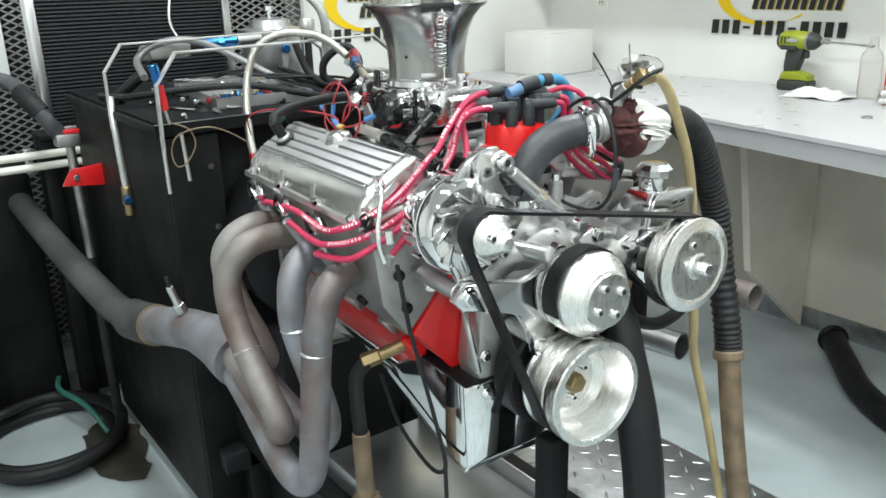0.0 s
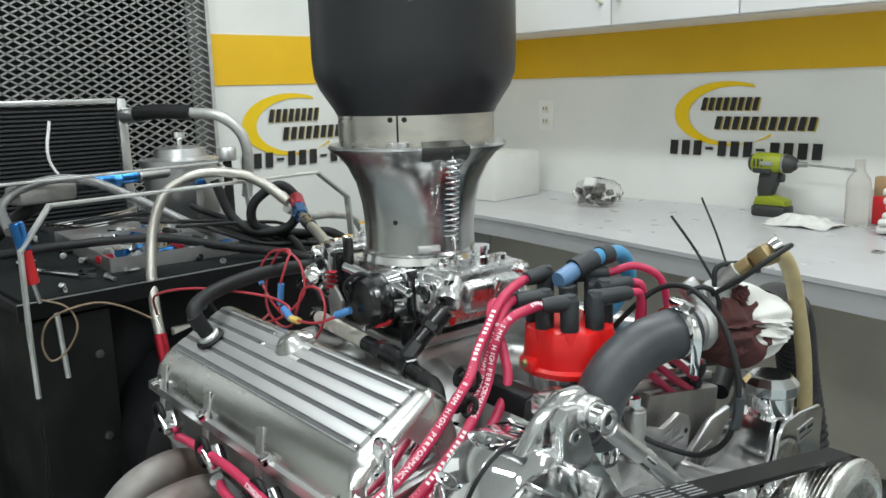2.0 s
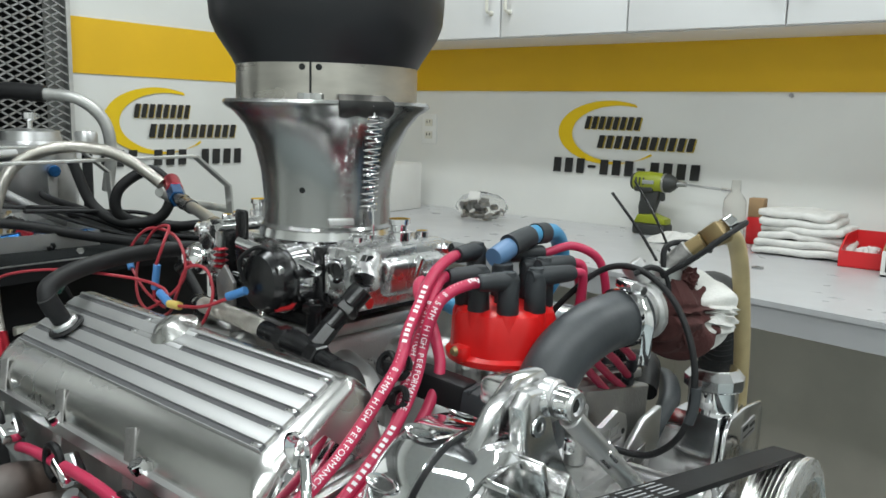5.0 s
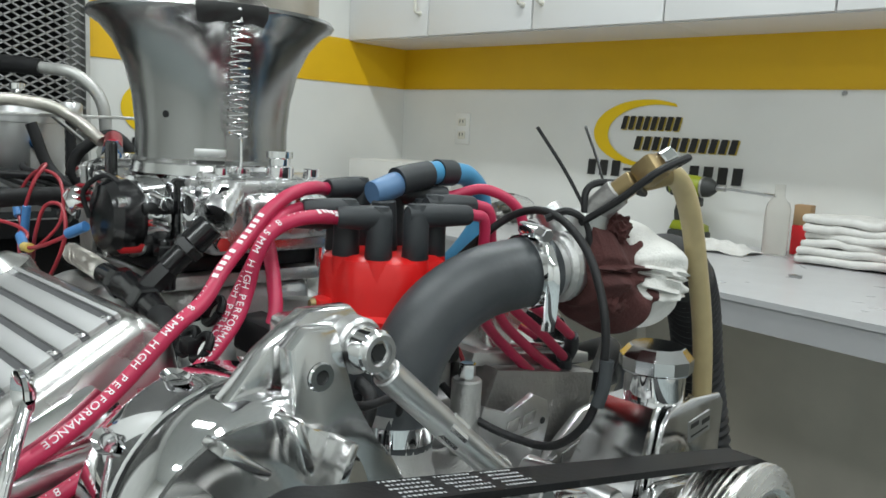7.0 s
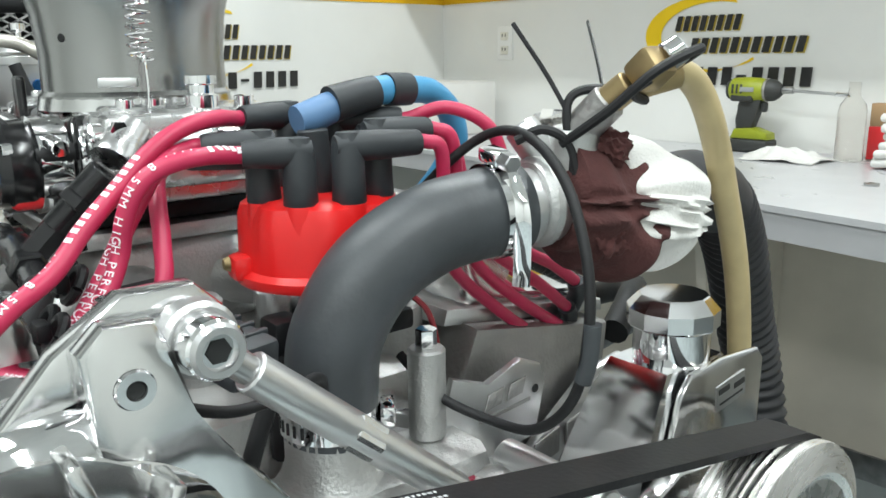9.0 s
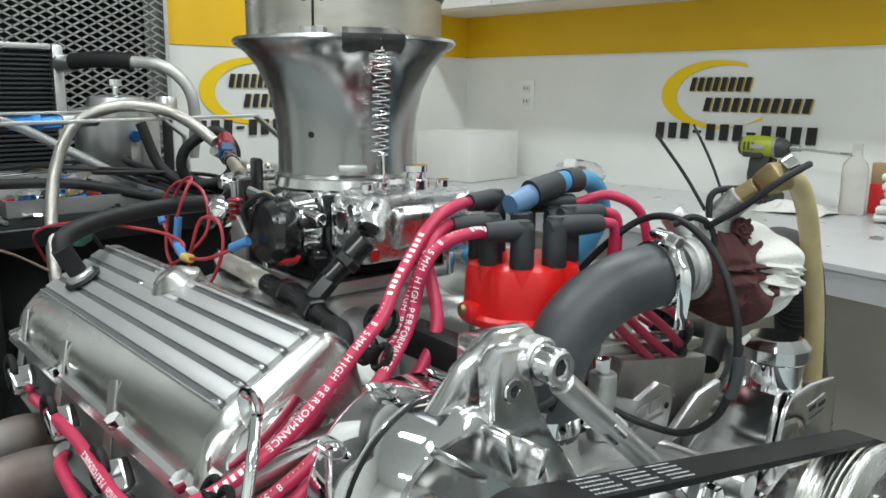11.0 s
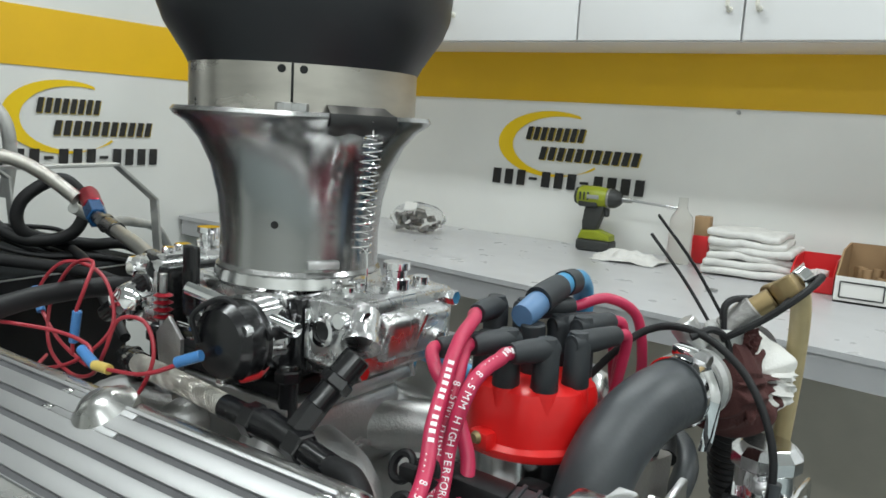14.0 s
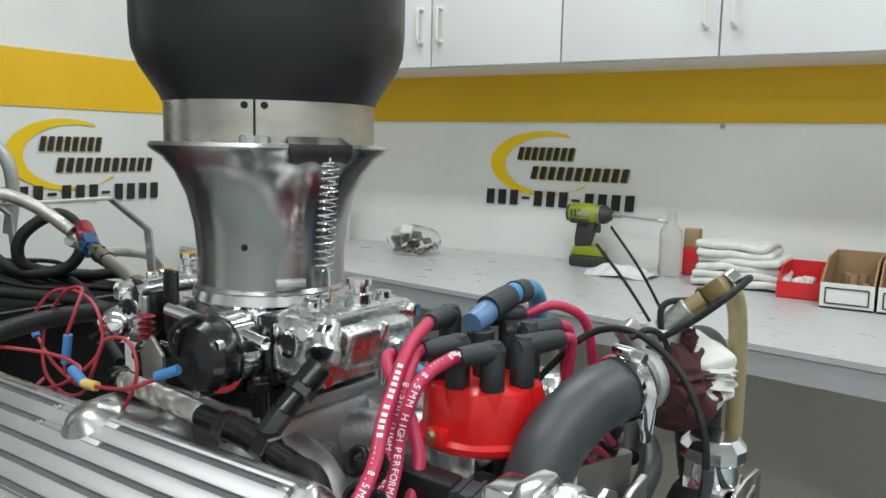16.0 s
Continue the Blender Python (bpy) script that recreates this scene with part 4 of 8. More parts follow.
def loom_tabs():
    # chrome hold-down straps and black wire clips along the near cover rail
    for x in (-0.165, -0.045, 0.075):
        t = thing("wire_bracket", "chrome strap bracket with black wire clip on the head", "bracket", (x, -0.24, 0.93), "wire brackets")
        bm = B()
        mm = axes((x - 0.012, -0.236, 0.975), (0.3, -0.25, -0.9), (1, 0.1, 0.3))
        box(bm, (x - 0.012, -0.244, 0.955), (0.06, 0.014, 0.002), 0.0008, mm.to_3x3())
        part("strap", bm, CASTD, t, "dull metal strap")
        part("strap_bolt", hexa(B(), (x, -0.248, 0.928), (x, -0.255, 0.932), 0.007), BRASS, t, "brass-tinted bolt")
        bm = B()
        box(bm, (x + 0.035, -0.256, 0.935), (0.026, 0.022, 0.012), 0.003, Matrix.Rotation(0.5, 3, "Y"))
        part("clip_body", bm, CHROME, t)
        bm = tube(B(), [(x + 0.02 + 0.014 * math.cos(a), -0.262, 0.938 + 0.014 * math.sin(a)) for a in [i * 0.6 for i in range(9)]], 0.0035, 8, 3)
        part("clip", bm, BLACKP, t, "black plastic wire clip")


loom_tabs()


def intake():
    i = thing("intake_manifold", "cast aluminium intake manifold with runners", "intake manifold", (0, 0, 0.9))
    part("valley", prism(B(), [(-0.105, 0.90), (0.105, 0.90), (0.085, 0.955), (-0.085, 0.955)], 0.44, YZ(-0.215), 0.008), CAST, i)
    part("plenum", box(B(), (-0.01, 0, 0.985), (0.15, 0.125, 0.07), 0.014, None, 3), CAST, i)
    part("carb_pad", box(B(), (-0.01, 0, 1.024), (0.155, 0.15, 0.012), 0.004), CAST, i)
    for s in (-1, 1):
        for x, px in ((-0.165, -0.06), (-0.065, -0.03), (0.045, 0.02), (0.15, 0.05)):
            part("runner", tube(B(), [(px, s * 0.03, 0.985), (x * 0.8, s * 0.065, 0.985), (x, s * 0.095, 0.955), (x, s * 0.11, 0.93)], 0.02, 14), CAST, i)
        for x in (-0.19, -0.01, 0.17):
            part("boss", rod(B(), (x, s * 0.10, 0.93), (x, s * 0.10, 0.972), 0.012, 14), CAST, i)
            part("bolt", hexa(B(), (x, s * 0.10, 0.972), (x, s * 0.10, 0.982), 0.008), CHROME, i)
    part("front_boss", rod(B(), (0.155, -0.035, 0.95), (0.155, -0.035, 1.003), 0.018, 20), CAST, i)
    part("front_boss_hole", rod(B(), (0.155, -0.035, 1.002), (0.155, -0.035, 1.0045), 0.006, 12), DARK, i)
    for k in range(9):
        part("raised_letter_bar", box(B(), (0.095 + 0.004 * (k % 3), -0.045 + 0.008 * (k // 3), 1.0), (0.003, 0.006, 0.004), 0.001), CAST, i)
    part("sender_plug", rod(B(), (0.19, 0.085, 0.94), (0.19, 0.085, 0.985), 0.016, 18), CAST, i)
    part("sender_bolt", hexa(B(), (0.19, 0.085, 0.985), (0.19, 0.085, 0.998), 0.009), CHROME, i)
    return i


intake()


CARBM = mat("tumbled_zinc_casting", (0.70, 0.70, 0.70), 0.27, 1, 0.2, 40, 0.12, 260, rvar=0.1)


def carburettor():
    c = thing("carburettor", "polished four-barrel carburettor with twin fuel bowls", "carburettor", (-0.01, 0, 1.03))
    part("base_plate", box(B(), (-0.012, 0, 1.037), (0.145, 0.145, 0.012), 0.003), BLACKP, c, "dark base plate")
    part("throttle_body", box(B(), (-0.012, 0, 1.052), (0.125, 0.125, 0.022), 0.004), CHROME, c)
    part("main_body", box(B(), (-0.012, 0, 1.082), (0.115, 0.115, 0.042), 0.006, None, 3), CARBM, c)
    part("air_horn", lathe(B(), [(0.0, 1.10), (0.062, 1.10), (0.066, 1.104), (0.064, 1.112), (0, 1.112)], (0, 0, 0), (0, 0, 1), 40), POLISH, c)
    for sx, cx in ((1, 0.086), (-1, -0.115)):
        part("metering_block", box(B(), (cx - sx * 0.026, 0, 1.075), (0.014, 0.125, 0.056), 0.003), BLACKAN, c, "black metering block")
        b = part("fuel_bowl", box(B(), (cx + sx * 0.002, 0.0, 1.078), (0.044, 0.118, 0.054), 0.005, None, 2), CARBM, c, "bright cast fuel bowl")
        for y in (-0.052, 0.052):
            for z in (1.06, 1.097):
                part("bowl_screw", hexa(B(), (cx + sx * 0.024, y, z), (cx + sx * 0.031, y, z), 0.006), CHROME, b)
        part("sight_plug", lathe(B(), [(0.0, 0.001), (0.007, 0.001), (0.0075, 0.004), (0.011, 0.004), (0.012, 0.0), (0.0, -0.002)], (cx, -0.0595, 1.085), (cx, -1, 1.085), 20), CHROME, b, "bright sight plug")
        part("sight_hole", rod(B(), (cx, -0.0603, 1.085), (cx, -0.0612, 1.085), 0.0066, 18), DARK, b, "dark sight hole")
        part("needle_seat", lathe(B(), [(0, 0), (0.011, 0), (0.011, 0.01), (0.008, 0.011), (0.008, 0.016), (0.010, 0.017), (0.010, 0.022), (0, 0.022)], (cx + sx * 0.006, 0.008, 1.104), (cx + sx * 0.006, 0.008, 2), 18), CHROME, b, "bright needle-and-seat nut")
        part("bowl_nose", box(B(), (cx + sx * 0.024, 0.006, 1.078), (0.018, 0.078, 0.036), 0.008, Matrix.Rotation(radians(sx * 14), 3, "Y"), 3), CARBM, b)
        part("nose_web", box(B(), (cx + sx * 0.032, 0.004, 1.082), (0.008, 0.006, 0.030), 0.002, Matrix.Rotation(radians(sx * 22), 3, "Y")), CARBM, b)
        part("float_screw", rod(B(), (cx + sx * 0.030, 0.024, 1.074), (cx + sx * 0.038, 0.024, 1.072), 0.006, 12), CHROME, b)
        part("bowl_lid", box(B(), (cx + sx * 0.004, 0.0, 1.1035), (0.036, 0.104, 0.008), 0.003, Matrix.Rotation(radians(sx * 6), 3, "Y")), CARBM, b)
        for q, (dx, dy) in enumerate(((0.0, -0.038), (0.008, 0.036), (-0.008, -0.018))):
            part("lid_boss", rod(B(), (cx + dx, dy, 1.105), (cx + dx, dy, 1.113), 0.0055 + 0.001 * q, 12), CHROME, b)
        part("side_rib", box(B(), (cx + sx * 0.004, -0.0595, 1.062), (0.034, 0.004, 0.005), 0.0015), CARBM, b)
        part("side_rib", box(B(), (cx - sx * 0.015, -0.0595, 1.08), (0.005, 0.004, 0.036), 0.0015), CARBM, b)
        part("side_boss", rod(B(), (cx + sx * 0.016, -0.057, 1.095), (cx + sx * 0.016, -0.064, 1.095), 0.006, 12), CHROME, b)
        if sx > 0:
            part("inlet_boss", lathe(B(), [(0, -0.010), (0.010, -0.010), (0.011, 0.0), (0.012, 0.010), (0.0135, 0.013), (0.0135, 0.018), (0.0, 0.019)], (0.110, -0.047, 1.091), (0.122, -0.066, 1.072), 14), CARBM, b)
            continue
        part("fuel_inlet", lathe(B(), [(0, 0), (0.014, 0), (0.016, 0.006), (0.0165, 0.016), (0.013, 0.022), (0, 0.022)], (cx + sx * 0.012, -0.052, 1.072), (cx + sx * 0.02, -0.075, 1.06), 20), CHROME, b)
    # round black throttle sensor housing and linkage on the near side
    part("sensor_body", lathe(B(), [(0, 0), (0.027, 0), (0.029, 0.004), (0.029, 0.016), (0.024, 0.022), (0.010, 0.024), (0, 0.024)], (0.03, -0.082, 1.072), (0.03, -1, 1.072), 36), BLACKAN, c, "round black sensor housing")
    part("choke_ring", lathe(B(), [(0.026, -0.02), (0.031, -0.018), (0.031, 0.0), (0.026, 0.001)], (0.03, -0.082, 1.072), (0.03, -1, 1.072), 36), CHROME, c)
    for a in (0.5, 2.6, 4.7):
        part("sensor_screw", rod(B(), (0.03 + 0.027 * math.cos(a), -0.096, 1.072 + 0.027 * math.sin(a)), (0.03 + 0.027 * math.cos(a), -0.102, 1.072 + 0.027 * math.sin(a)), 0.004, 8), CHROME, c)
    part("sensor_lead", tube(B(), [(0.012, -0.106, 1.07), (0.012, -0.11, 1.09), (0.03, -0.10, 1.103), (0.048, -0.09, 1.09)], 0.002, 8), RUBBER, c, "thin black lead")
    part("throttle_lever", prism(B(), [(-0.055, 1.03), (-0.03, 1.035), (-0.03, 1.06), (-0.045, 1.075), (-0.06, 1.06)], 0.004, Matrix(((1, 0, 0, 0), (0, 0, -1, -0.085), (0, 1, 0, 0), (0, 0, 0, 1))), 0.001), CASTD, c, "steel throttle lever")
    for k in range(4):
        part("return_spring", lathe(B(), [(0.004, 0), (0.0075, 0.002), (0.004, 0.004)], (-0.056, -0.085, 1.07 + 0.0055 * k), (-0.056, -0.085, 2), 14), REDAN, c, "red return spring coil")
    part("idle_screw", rod(B(), (-0.056, -0.085, 1.062), (-0.056, -0.085, 1.105), 0.003, 8), STEEL, c)
    part("linkage_arm", rod(B(), (-0.03, -0.082, 1.098), (0.075, -0.074, 1.085), 0.0055, 10), CHROME, c)
    part("vacuum_cap", lathe(B(), [(0, 0), (0.007, 0), (0.0065, 0.02), (0.004, 0.024), (0, 0.024)], (0.055, -0.06, 1.08), (0.06, -1, 1.08), 12), RUBBER, c, "black vacuum cap")
    part("vacuum_cap", lathe(B(), [(0, 0), (0.006, 0), (0.0055, 0.016), (0.003, 0.019), (0, 0.019)], (0.045, -0.08, 1.052), (0.06, -1, 1.04), 12), REDBIN, c, "red rubber cap")
    for x, y in ((0.062, -0.068), (-0.085, -0.068), (0.062, 0.068), (-0.085, 0.068)):
        s = rod(B(), (x, y, 1.02), (x, y, 1.058), 0.007, 12)
        hexa(s, (x, y, 1.045), (x, y, 1.054), 0.010)
        part("stud_nut", s, BLACKAN if y < 0 else CHROME, c)
    part("vent_tower", box(B(), (-0.048, -0.066, 1.098), (0.017, 0.006, 0.056), 0.0028, None, 3), BLACKAN, c, "black upright tab")
    return c


carburettor()


def air_trumpet():
    t = thing("air_trumpet", "flared polished aluminium air inlet on the carburettor", "air inlet", (0, 0, 1.11))
    prof = [(0.0615, 1.108), (0.0640, 1.108), (0.0640, 1.113), (0.0615, 1.116), (0.061, 1.14), (0.0635, 1.165), (0.069, 1.188), (0.078, 1.207), (0.088, 1.219), (0.0965, 1.2245), (0.0985, 1.2275), (0.0965, 1.2305), (0.092, 1.229), (0.082, 1.222), (0.07, 1.2), (0.06, 1.165), (0.058, 1.14), (0.058, 1.108)]
    part("flare", lathe(B(), prof, (0, 0, 0), (0, 0, 1), 64), TRUMPET, t)
    part("collar", lathe(B(), [(0.0835, 1.218), (0.0855, 1.218), (0.0855, 1.266), (0.0835, 1.266)], (0, 0, 0), (0, 0, 1), 64), COLLAR, t, "bare steel collar with a split seam")
    to_cam = math.atan2(-0.72, 0.69)

    def at(r, a, z):
        return Vector((r * math.cos(a), r * math.sin(a), z))
    a = to_cam - 0.07
    bm = box(B(), at(0.0858, a, 1.243), (0.0015, 0.0016, 0.045), 0, Matrix.Rotation(a, 3, "Z"))
    part("seam", bm, DARK, t, "dark split seam", 0)
    for da in (-0.085, 0.085):
        p = at(0.0853, a + da, 1.258)
        part("rivet_hole", rod(B(), p, p + at(0.0012, a + da, 0), 0.0028, 10), DARK, t)
    for k, da in enumerate((-0.05, 0.06)):
        p = at(0.088, a + da, 1.226)
        bm = rod(B(), p, p + Vector((0, 0, 0.010)), 0.0065, 8)
        part("weld_bead", bm, SATIN, t)
    bm = B()
    n = 16
    ro = [[bm.verts.new(at(r, to_cam + 0.2 + 0.52 * j / (n - 1), z - 0.0012 * math.sin(j * 0.9) * (z < 1.224))) for j in range(n)] for r, z in ((0.0865, 1.236), (0.0935, 1.2325), (0.0993, 1.2305), (0.1003, 1.2265), (0.0985, 1.2215), (0.092, 1.2165))]
    for a1, b1 in zip(ro, ro[1:]):
        for j in range(n - 1):
            bm.faces.new((a1[j], a1[j + 1], b1[j + 1], b1[j]))
    bmesh.ops.recalc_face_normals(bm, faces=bm.faces)
    part("tape", bm, BLACKV, t, "strip of black tape on the rim")
    p = at(0.0618, to_cam - 0.27, 1.15)
    part("probe_hole", rod(B(), p - at(0.003, to_cam - 0.27, 0), p + at(0.0008, to_cam - 0.27, 0), 0.0028, 12), DARK, t, "small dark drilled hole")
    # coil spring with wire hooks
    aa = to_cam + 0.50
    sp = thing("coil_spring", "thin bright coil spring hooked to the air inlet rim", "spring", at(0.075, aa, 1.13))
    ax = [at(0.0885 + 0.0095 * i / 57, aa + 0.02, 1.135 + 0.00145 * i) for i in range(58)]
    pts = []
    turns, steps = 15, 15 * 20
    for i in range(steps + 1):
        q = ax[0].lerp(ax[-1], i / steps)
        th = 2 * math.pi * turns * i / steps
        pts.append(q + at(0.0062 * math.cos(th), aa, 0) + Vector((-math.sin(aa), math.cos(aa), 0)) * 0.0072 * math.sin(th))
    part("coil", tube(B(), pts, 0.0007, 6, 1, None, False), CHROME, sp)
    part("hook", tube(B(), [ax[-1], ax[-1] + Vector((0, 0, 0.01)), at(0.1, aa, 1.226)], 0.0008, 6), CHROME, sp)
    part("wire_stem", tube(B(), [ax[0], ax[0] + Vector((0.006, 0, 0.0)), ax[0] + Vector((0.006, -0.001, -0.03)), Vector((0.088, -0.04, 1.085))], 0.0008, 6, 4), CHROME, sp)
    q = at(0.0625, aa - 0.2, 1.122)
    part("anchor", box(B(), q, (0.006, 0.024, 0.006), 0.001, Matrix.Rotation(aa - 0.2, 3, "Z")), SATIN, sp, "small bolt anchor")
    return t


TRUMPET = mat("worn_spun_aluminium", (0.46, 0.46, 0.455), 0.22, 1, 0.22, 7, 0.06, 40, rvar=0.10, aniso=(1, 1, 0.25))
COLLAR = mat("bare_sheet_steel", (0.60, 0.57, 0.52), 0.3, 1, 0.25, 14, 0.05, 60, rvar=0.1, aniso=(1, 1, 3))
HATM = mat("black_hat_plastic", (0.014, 0.014, 0.017), 0.38, 0, 0.2, 10, 0.03, 120, rvar=0.06)
air_trumpet()
hat = thing("airflow_hat", "black round airflow meter body above the flared inlet", "airflow meter", (0, 0, 1.26))
part("drum", lathe(B(), [(0.0, 1.262), (0.086, 1.262), (0.089, 1.268), (0.1035, 1.290), (0.1085, 1.303), (0.1100, 1.322), (0.1110, 1.60), (0.107, 1.605), (0, 1.605)], (0, 0, 0), (0, 0, 1), 72), HATM, hat)
for z in (1.372, 1.395):
    a = math.atan2(-0.66, 0.75) + 0.04
    p = Vector((0.1102 * math.cos(a), 0.1102 * math.sin(a), z))
    part("screw", lathe(B(), [(0, 0.003), (0.003, 0.0028), (0.0045, 0.0)], p, p + Vector((math.cos(a), math.sin(a), 0)), 12), STEEL, hat, "small steel screw")
# duct hanging from the ceiling down to the meter keeps it held
tagged(part("air_duct", lathe(B(), [(0.09, 1.603), (0.105, 1.603), (0.105, ZC + 0.01), (0.09, ZC + 0.01)], (0, 0, 0), (0, 0, 1), 48), HATM), "black round air duct down to the airflow meter", "duct")


TURN = 0.95  # how far the ring of towers is turned, in eighths


def distributor():
    cx, cy = 0.201, 0.026
    d = thing("distributor", "bright red distributor cap on a polished aluminium body", "distributor", (cx, cy, 0.93))
    part("housing", lathe(B(), [(0.0, 0.93), (0.028, 0.93), (0.028, 0.965), (0.036, 0.985), (0.040, 1.0), (0.040, 1.017), (0, 1.018)], (cx, cy, 0), (cx, cy, 1), 40), POLISH, d, "polished housing")
    lobes = 8
    bm = B()
    rings = []
    for r, z, w in ((0.0480, 1.017, 0.0), (0.0490, 1.0185, 0.0), (0.0490, 1.0225, 0.0), (0.0455, 1.0255, 0.25), (0.0445, 1.040, 0.45), (0.0435, 1.054, 0.6), (0.0415, 1.060, 0.6), (0.036, 1.063, 0.4), (0.0, 1.064, 0)):
        if r == 0:
            rings.append([bm.verts.new((cx, cy, z))])
            continue
        rings.append([bm.verts.new((cx + (r + 0.003 * w * math.cos(lobes * (t - math.pi / 8))) * math.cos(t), cy + (r + 0.003 * w * math.cos(lobes * (t - math.pi / 8))) * math.sin(t), z)) for t in [2 * math.pi * k / 64 for k in range(64)]])
    for p, q in zip(rings, rings[1:]):
        for k in range(64):
            j = (k + 1) % 64
            bm.faces.new((p[k], p[j], q[0]) if len(q) == 1 else (p[k], p[j], q[j], q[k]))
    part("cap", bm, REDCAP, d, "bright red plastic cap")
    for a in (radians(-100), radians(80)):
        part("cap_ear", box(B(), (cx + 0.046 * math.cos(a), cy + 0.046 * math.sin(a), 1.0265), (0.014, 0.018, 0.014), 0.004, Matrix.Rotation(a, 3, "Z")), REDCAP, d)
        part("cap_screw", lathe(B(), [(0, 0.003), (0.003, 0.003), (0.0045, 0)], (cx + 0.053 * math.cos(a), cy + 0.053 * math.sin(a), 1.029), (cx + 2 * math.cos(a), cy + 2 * math.sin(a), 1.029), 12), BRASS, d)
    for k in range(9):
        a = 2 * math.pi * (k + TURN) / 8
        r = 0.0325 if k < 8 else 0
        p = Vector((cx + r * math.cos(a), cy + r * math.sin(a), 0))
        part("tower", lathe(B(), [(0, 1.034), (0.0100, 1.034), (0.0100, 1.056), (0.0095, 1.0615), (0.0080, 1.063), (0.0075, 1.072), (0, 1.072)], p, p + Vector((0, 0, 1)), 18), REDCAP, d)
    part("lead_plug", box(B(), (cx + 0.045, cy + 0.01, 1.0), (0.03, 0.02, 0.012), 0.003), BLACKP, d, "black connector")
    return d


distributor()


def plug_wire(name, k, arm_end, pts, label, boot=BOOT, wire=REDWIRE, end=None, thick=0.0045):
    """A distributor tower boot with an elbow to arm_end, the wire along pts, and a boot at the plug."""
    cx, cy = 0.201, 0.026
    a = 2 * math.pi * (k + TURN) / 8
    p = Vector((cx + 0.033 * math.cos(a), cy + 0.033 * math.sin(a), 1.061))
    w = thing(name, label, "ignition wire", p, "spark plug wires")
    e = Vector(arm_end)
    o = (e - Vector((p.x, p.y, e.z))).normalized()
    top = Vector((p.x, p.y, e.z))
    bm = lathe(B(), [(0.0, 0.0), (0.0084, 0.0), (0.0092, 0.0012), (0.0088, 0.012), (0.0086, e.z - p.z), (0.006, e.z - p.z + 0.0075), (0, e.z - p.z + 0.0082)], p, p + Vector((0, 0, 1)), 20)
    L = (e - top).length
    lathe(bm, [(0, -0.0075), (0.006, -0.007), (0.0082, -0.002), (0.0080, L * 0.45), (0.0070, L - 0.002), (0.0062, L), (0.0, L)], top, e, 20)
    part("cap_boot", bm, boot, w, "angled dark rubber boot")
    path = [e - o * 0.008, e + o * 0.004] + [Vector(q) for q in pts]
    part("cable", tube(B(), path, thick, 14, 10), wire, w)
    if end is not None:
        e0, e1 = Vector(path[-1]), Vector(end)
        part("plug_boot", tube(B(), [e0 - (e1 - e0) * 0.12, e0 + (e1 - e0) * 0.5, e1], 0.0085, 14, 4, lambda q: 0.85 + 0.25 * q), GREYBOOT, w, "light grey plug boot")
    return w, path


WIRES = []
near = [
    (3, (0.172, -0.004, 1.104), [(0.181, -0.020, 1.1055), (0.187, -0.035, 1.1045), (0.191, -0.050, 1.100), (0.196, -0.066, 1.091), (0.202, -0.082, 1.078), (0.210, -0.102, 1.062), (0.220, -0.120, 1.046), (0.228, -0.142, 1.034), (0.229, -0.173, 1.006), (0.229, -0.198, 0.988), (0.229, -0.228, 0.973), (0.222, -0.250, 0.963), (0.200, -0.264, 0.953), (0.156, -0.269, 0.943), (0.05, -0.264, 0.945), (-0.076, -0.257, 0.930), (-0.132, -0.250, 0.916)], (-0.122, -0.226, 0.868)),
    (6, (0.212, -0.024, 1.089), [(0.216, -0.044, 1.0905), (0.217, -0.060, 1.0890), (0.217, -0.073, 1.084), (0.217, -0.081, 1.076), (0.215, -0.086, 1.063), (0.213, -0.089, 1.047), (0.218, -0.100, 1.030), (0.229, -0.127, 1.010), (0.231, -0.154, 0.988), (0.232, -0.188, 0.966), (0.230, -0.225, 0.950), (0.220, -0.254, 0.940), (0.195, -0.270, 0.932), (0.15, -0.280, 0.926), (0.06, -0.277, 0.930), (0.0, -0.258, 0.913)], (-0.010, -0.226, 0.866)),
    (5, (0.190, -0.036, 1.092), [(0.198, -0.060, 1.086), (0.205, -0.078, 1.066), (0.209, -0.096, 1.038), (0.224, -0.125, 1.006), (0.236, -0.158, 0.978), (0.238, -0.197, 0.952), (0.236, -0.235, 0.932), (0.212, -0.262, 0.914), (0.15, -0.278, 0.908), (0.122, -0.257, 0.897)], (0.096, -0.226, 0.856)),
    (4, (0.163, -0.034, 1.084), [(0.176, -0.054, 1.078), (0.194, -0.062, 1.066), (0.206, -0.066, 1.049), (0.216, -0.072, 1.028), (0.220, -0.092, 1.000), (0.228, -0.135, 0.972), (0.240, -0.185, 0.940), (0.234, -0.212, 0.910)], (0.205, -0.216, 0.852)),
]
for n, (k, od, pts, end) in enumerate(near):
    WIRES.append(plug_wire("spark_plug_wire", k, od, pts, "red silicone spark plug wire sweeping past the valve cover", end=end))
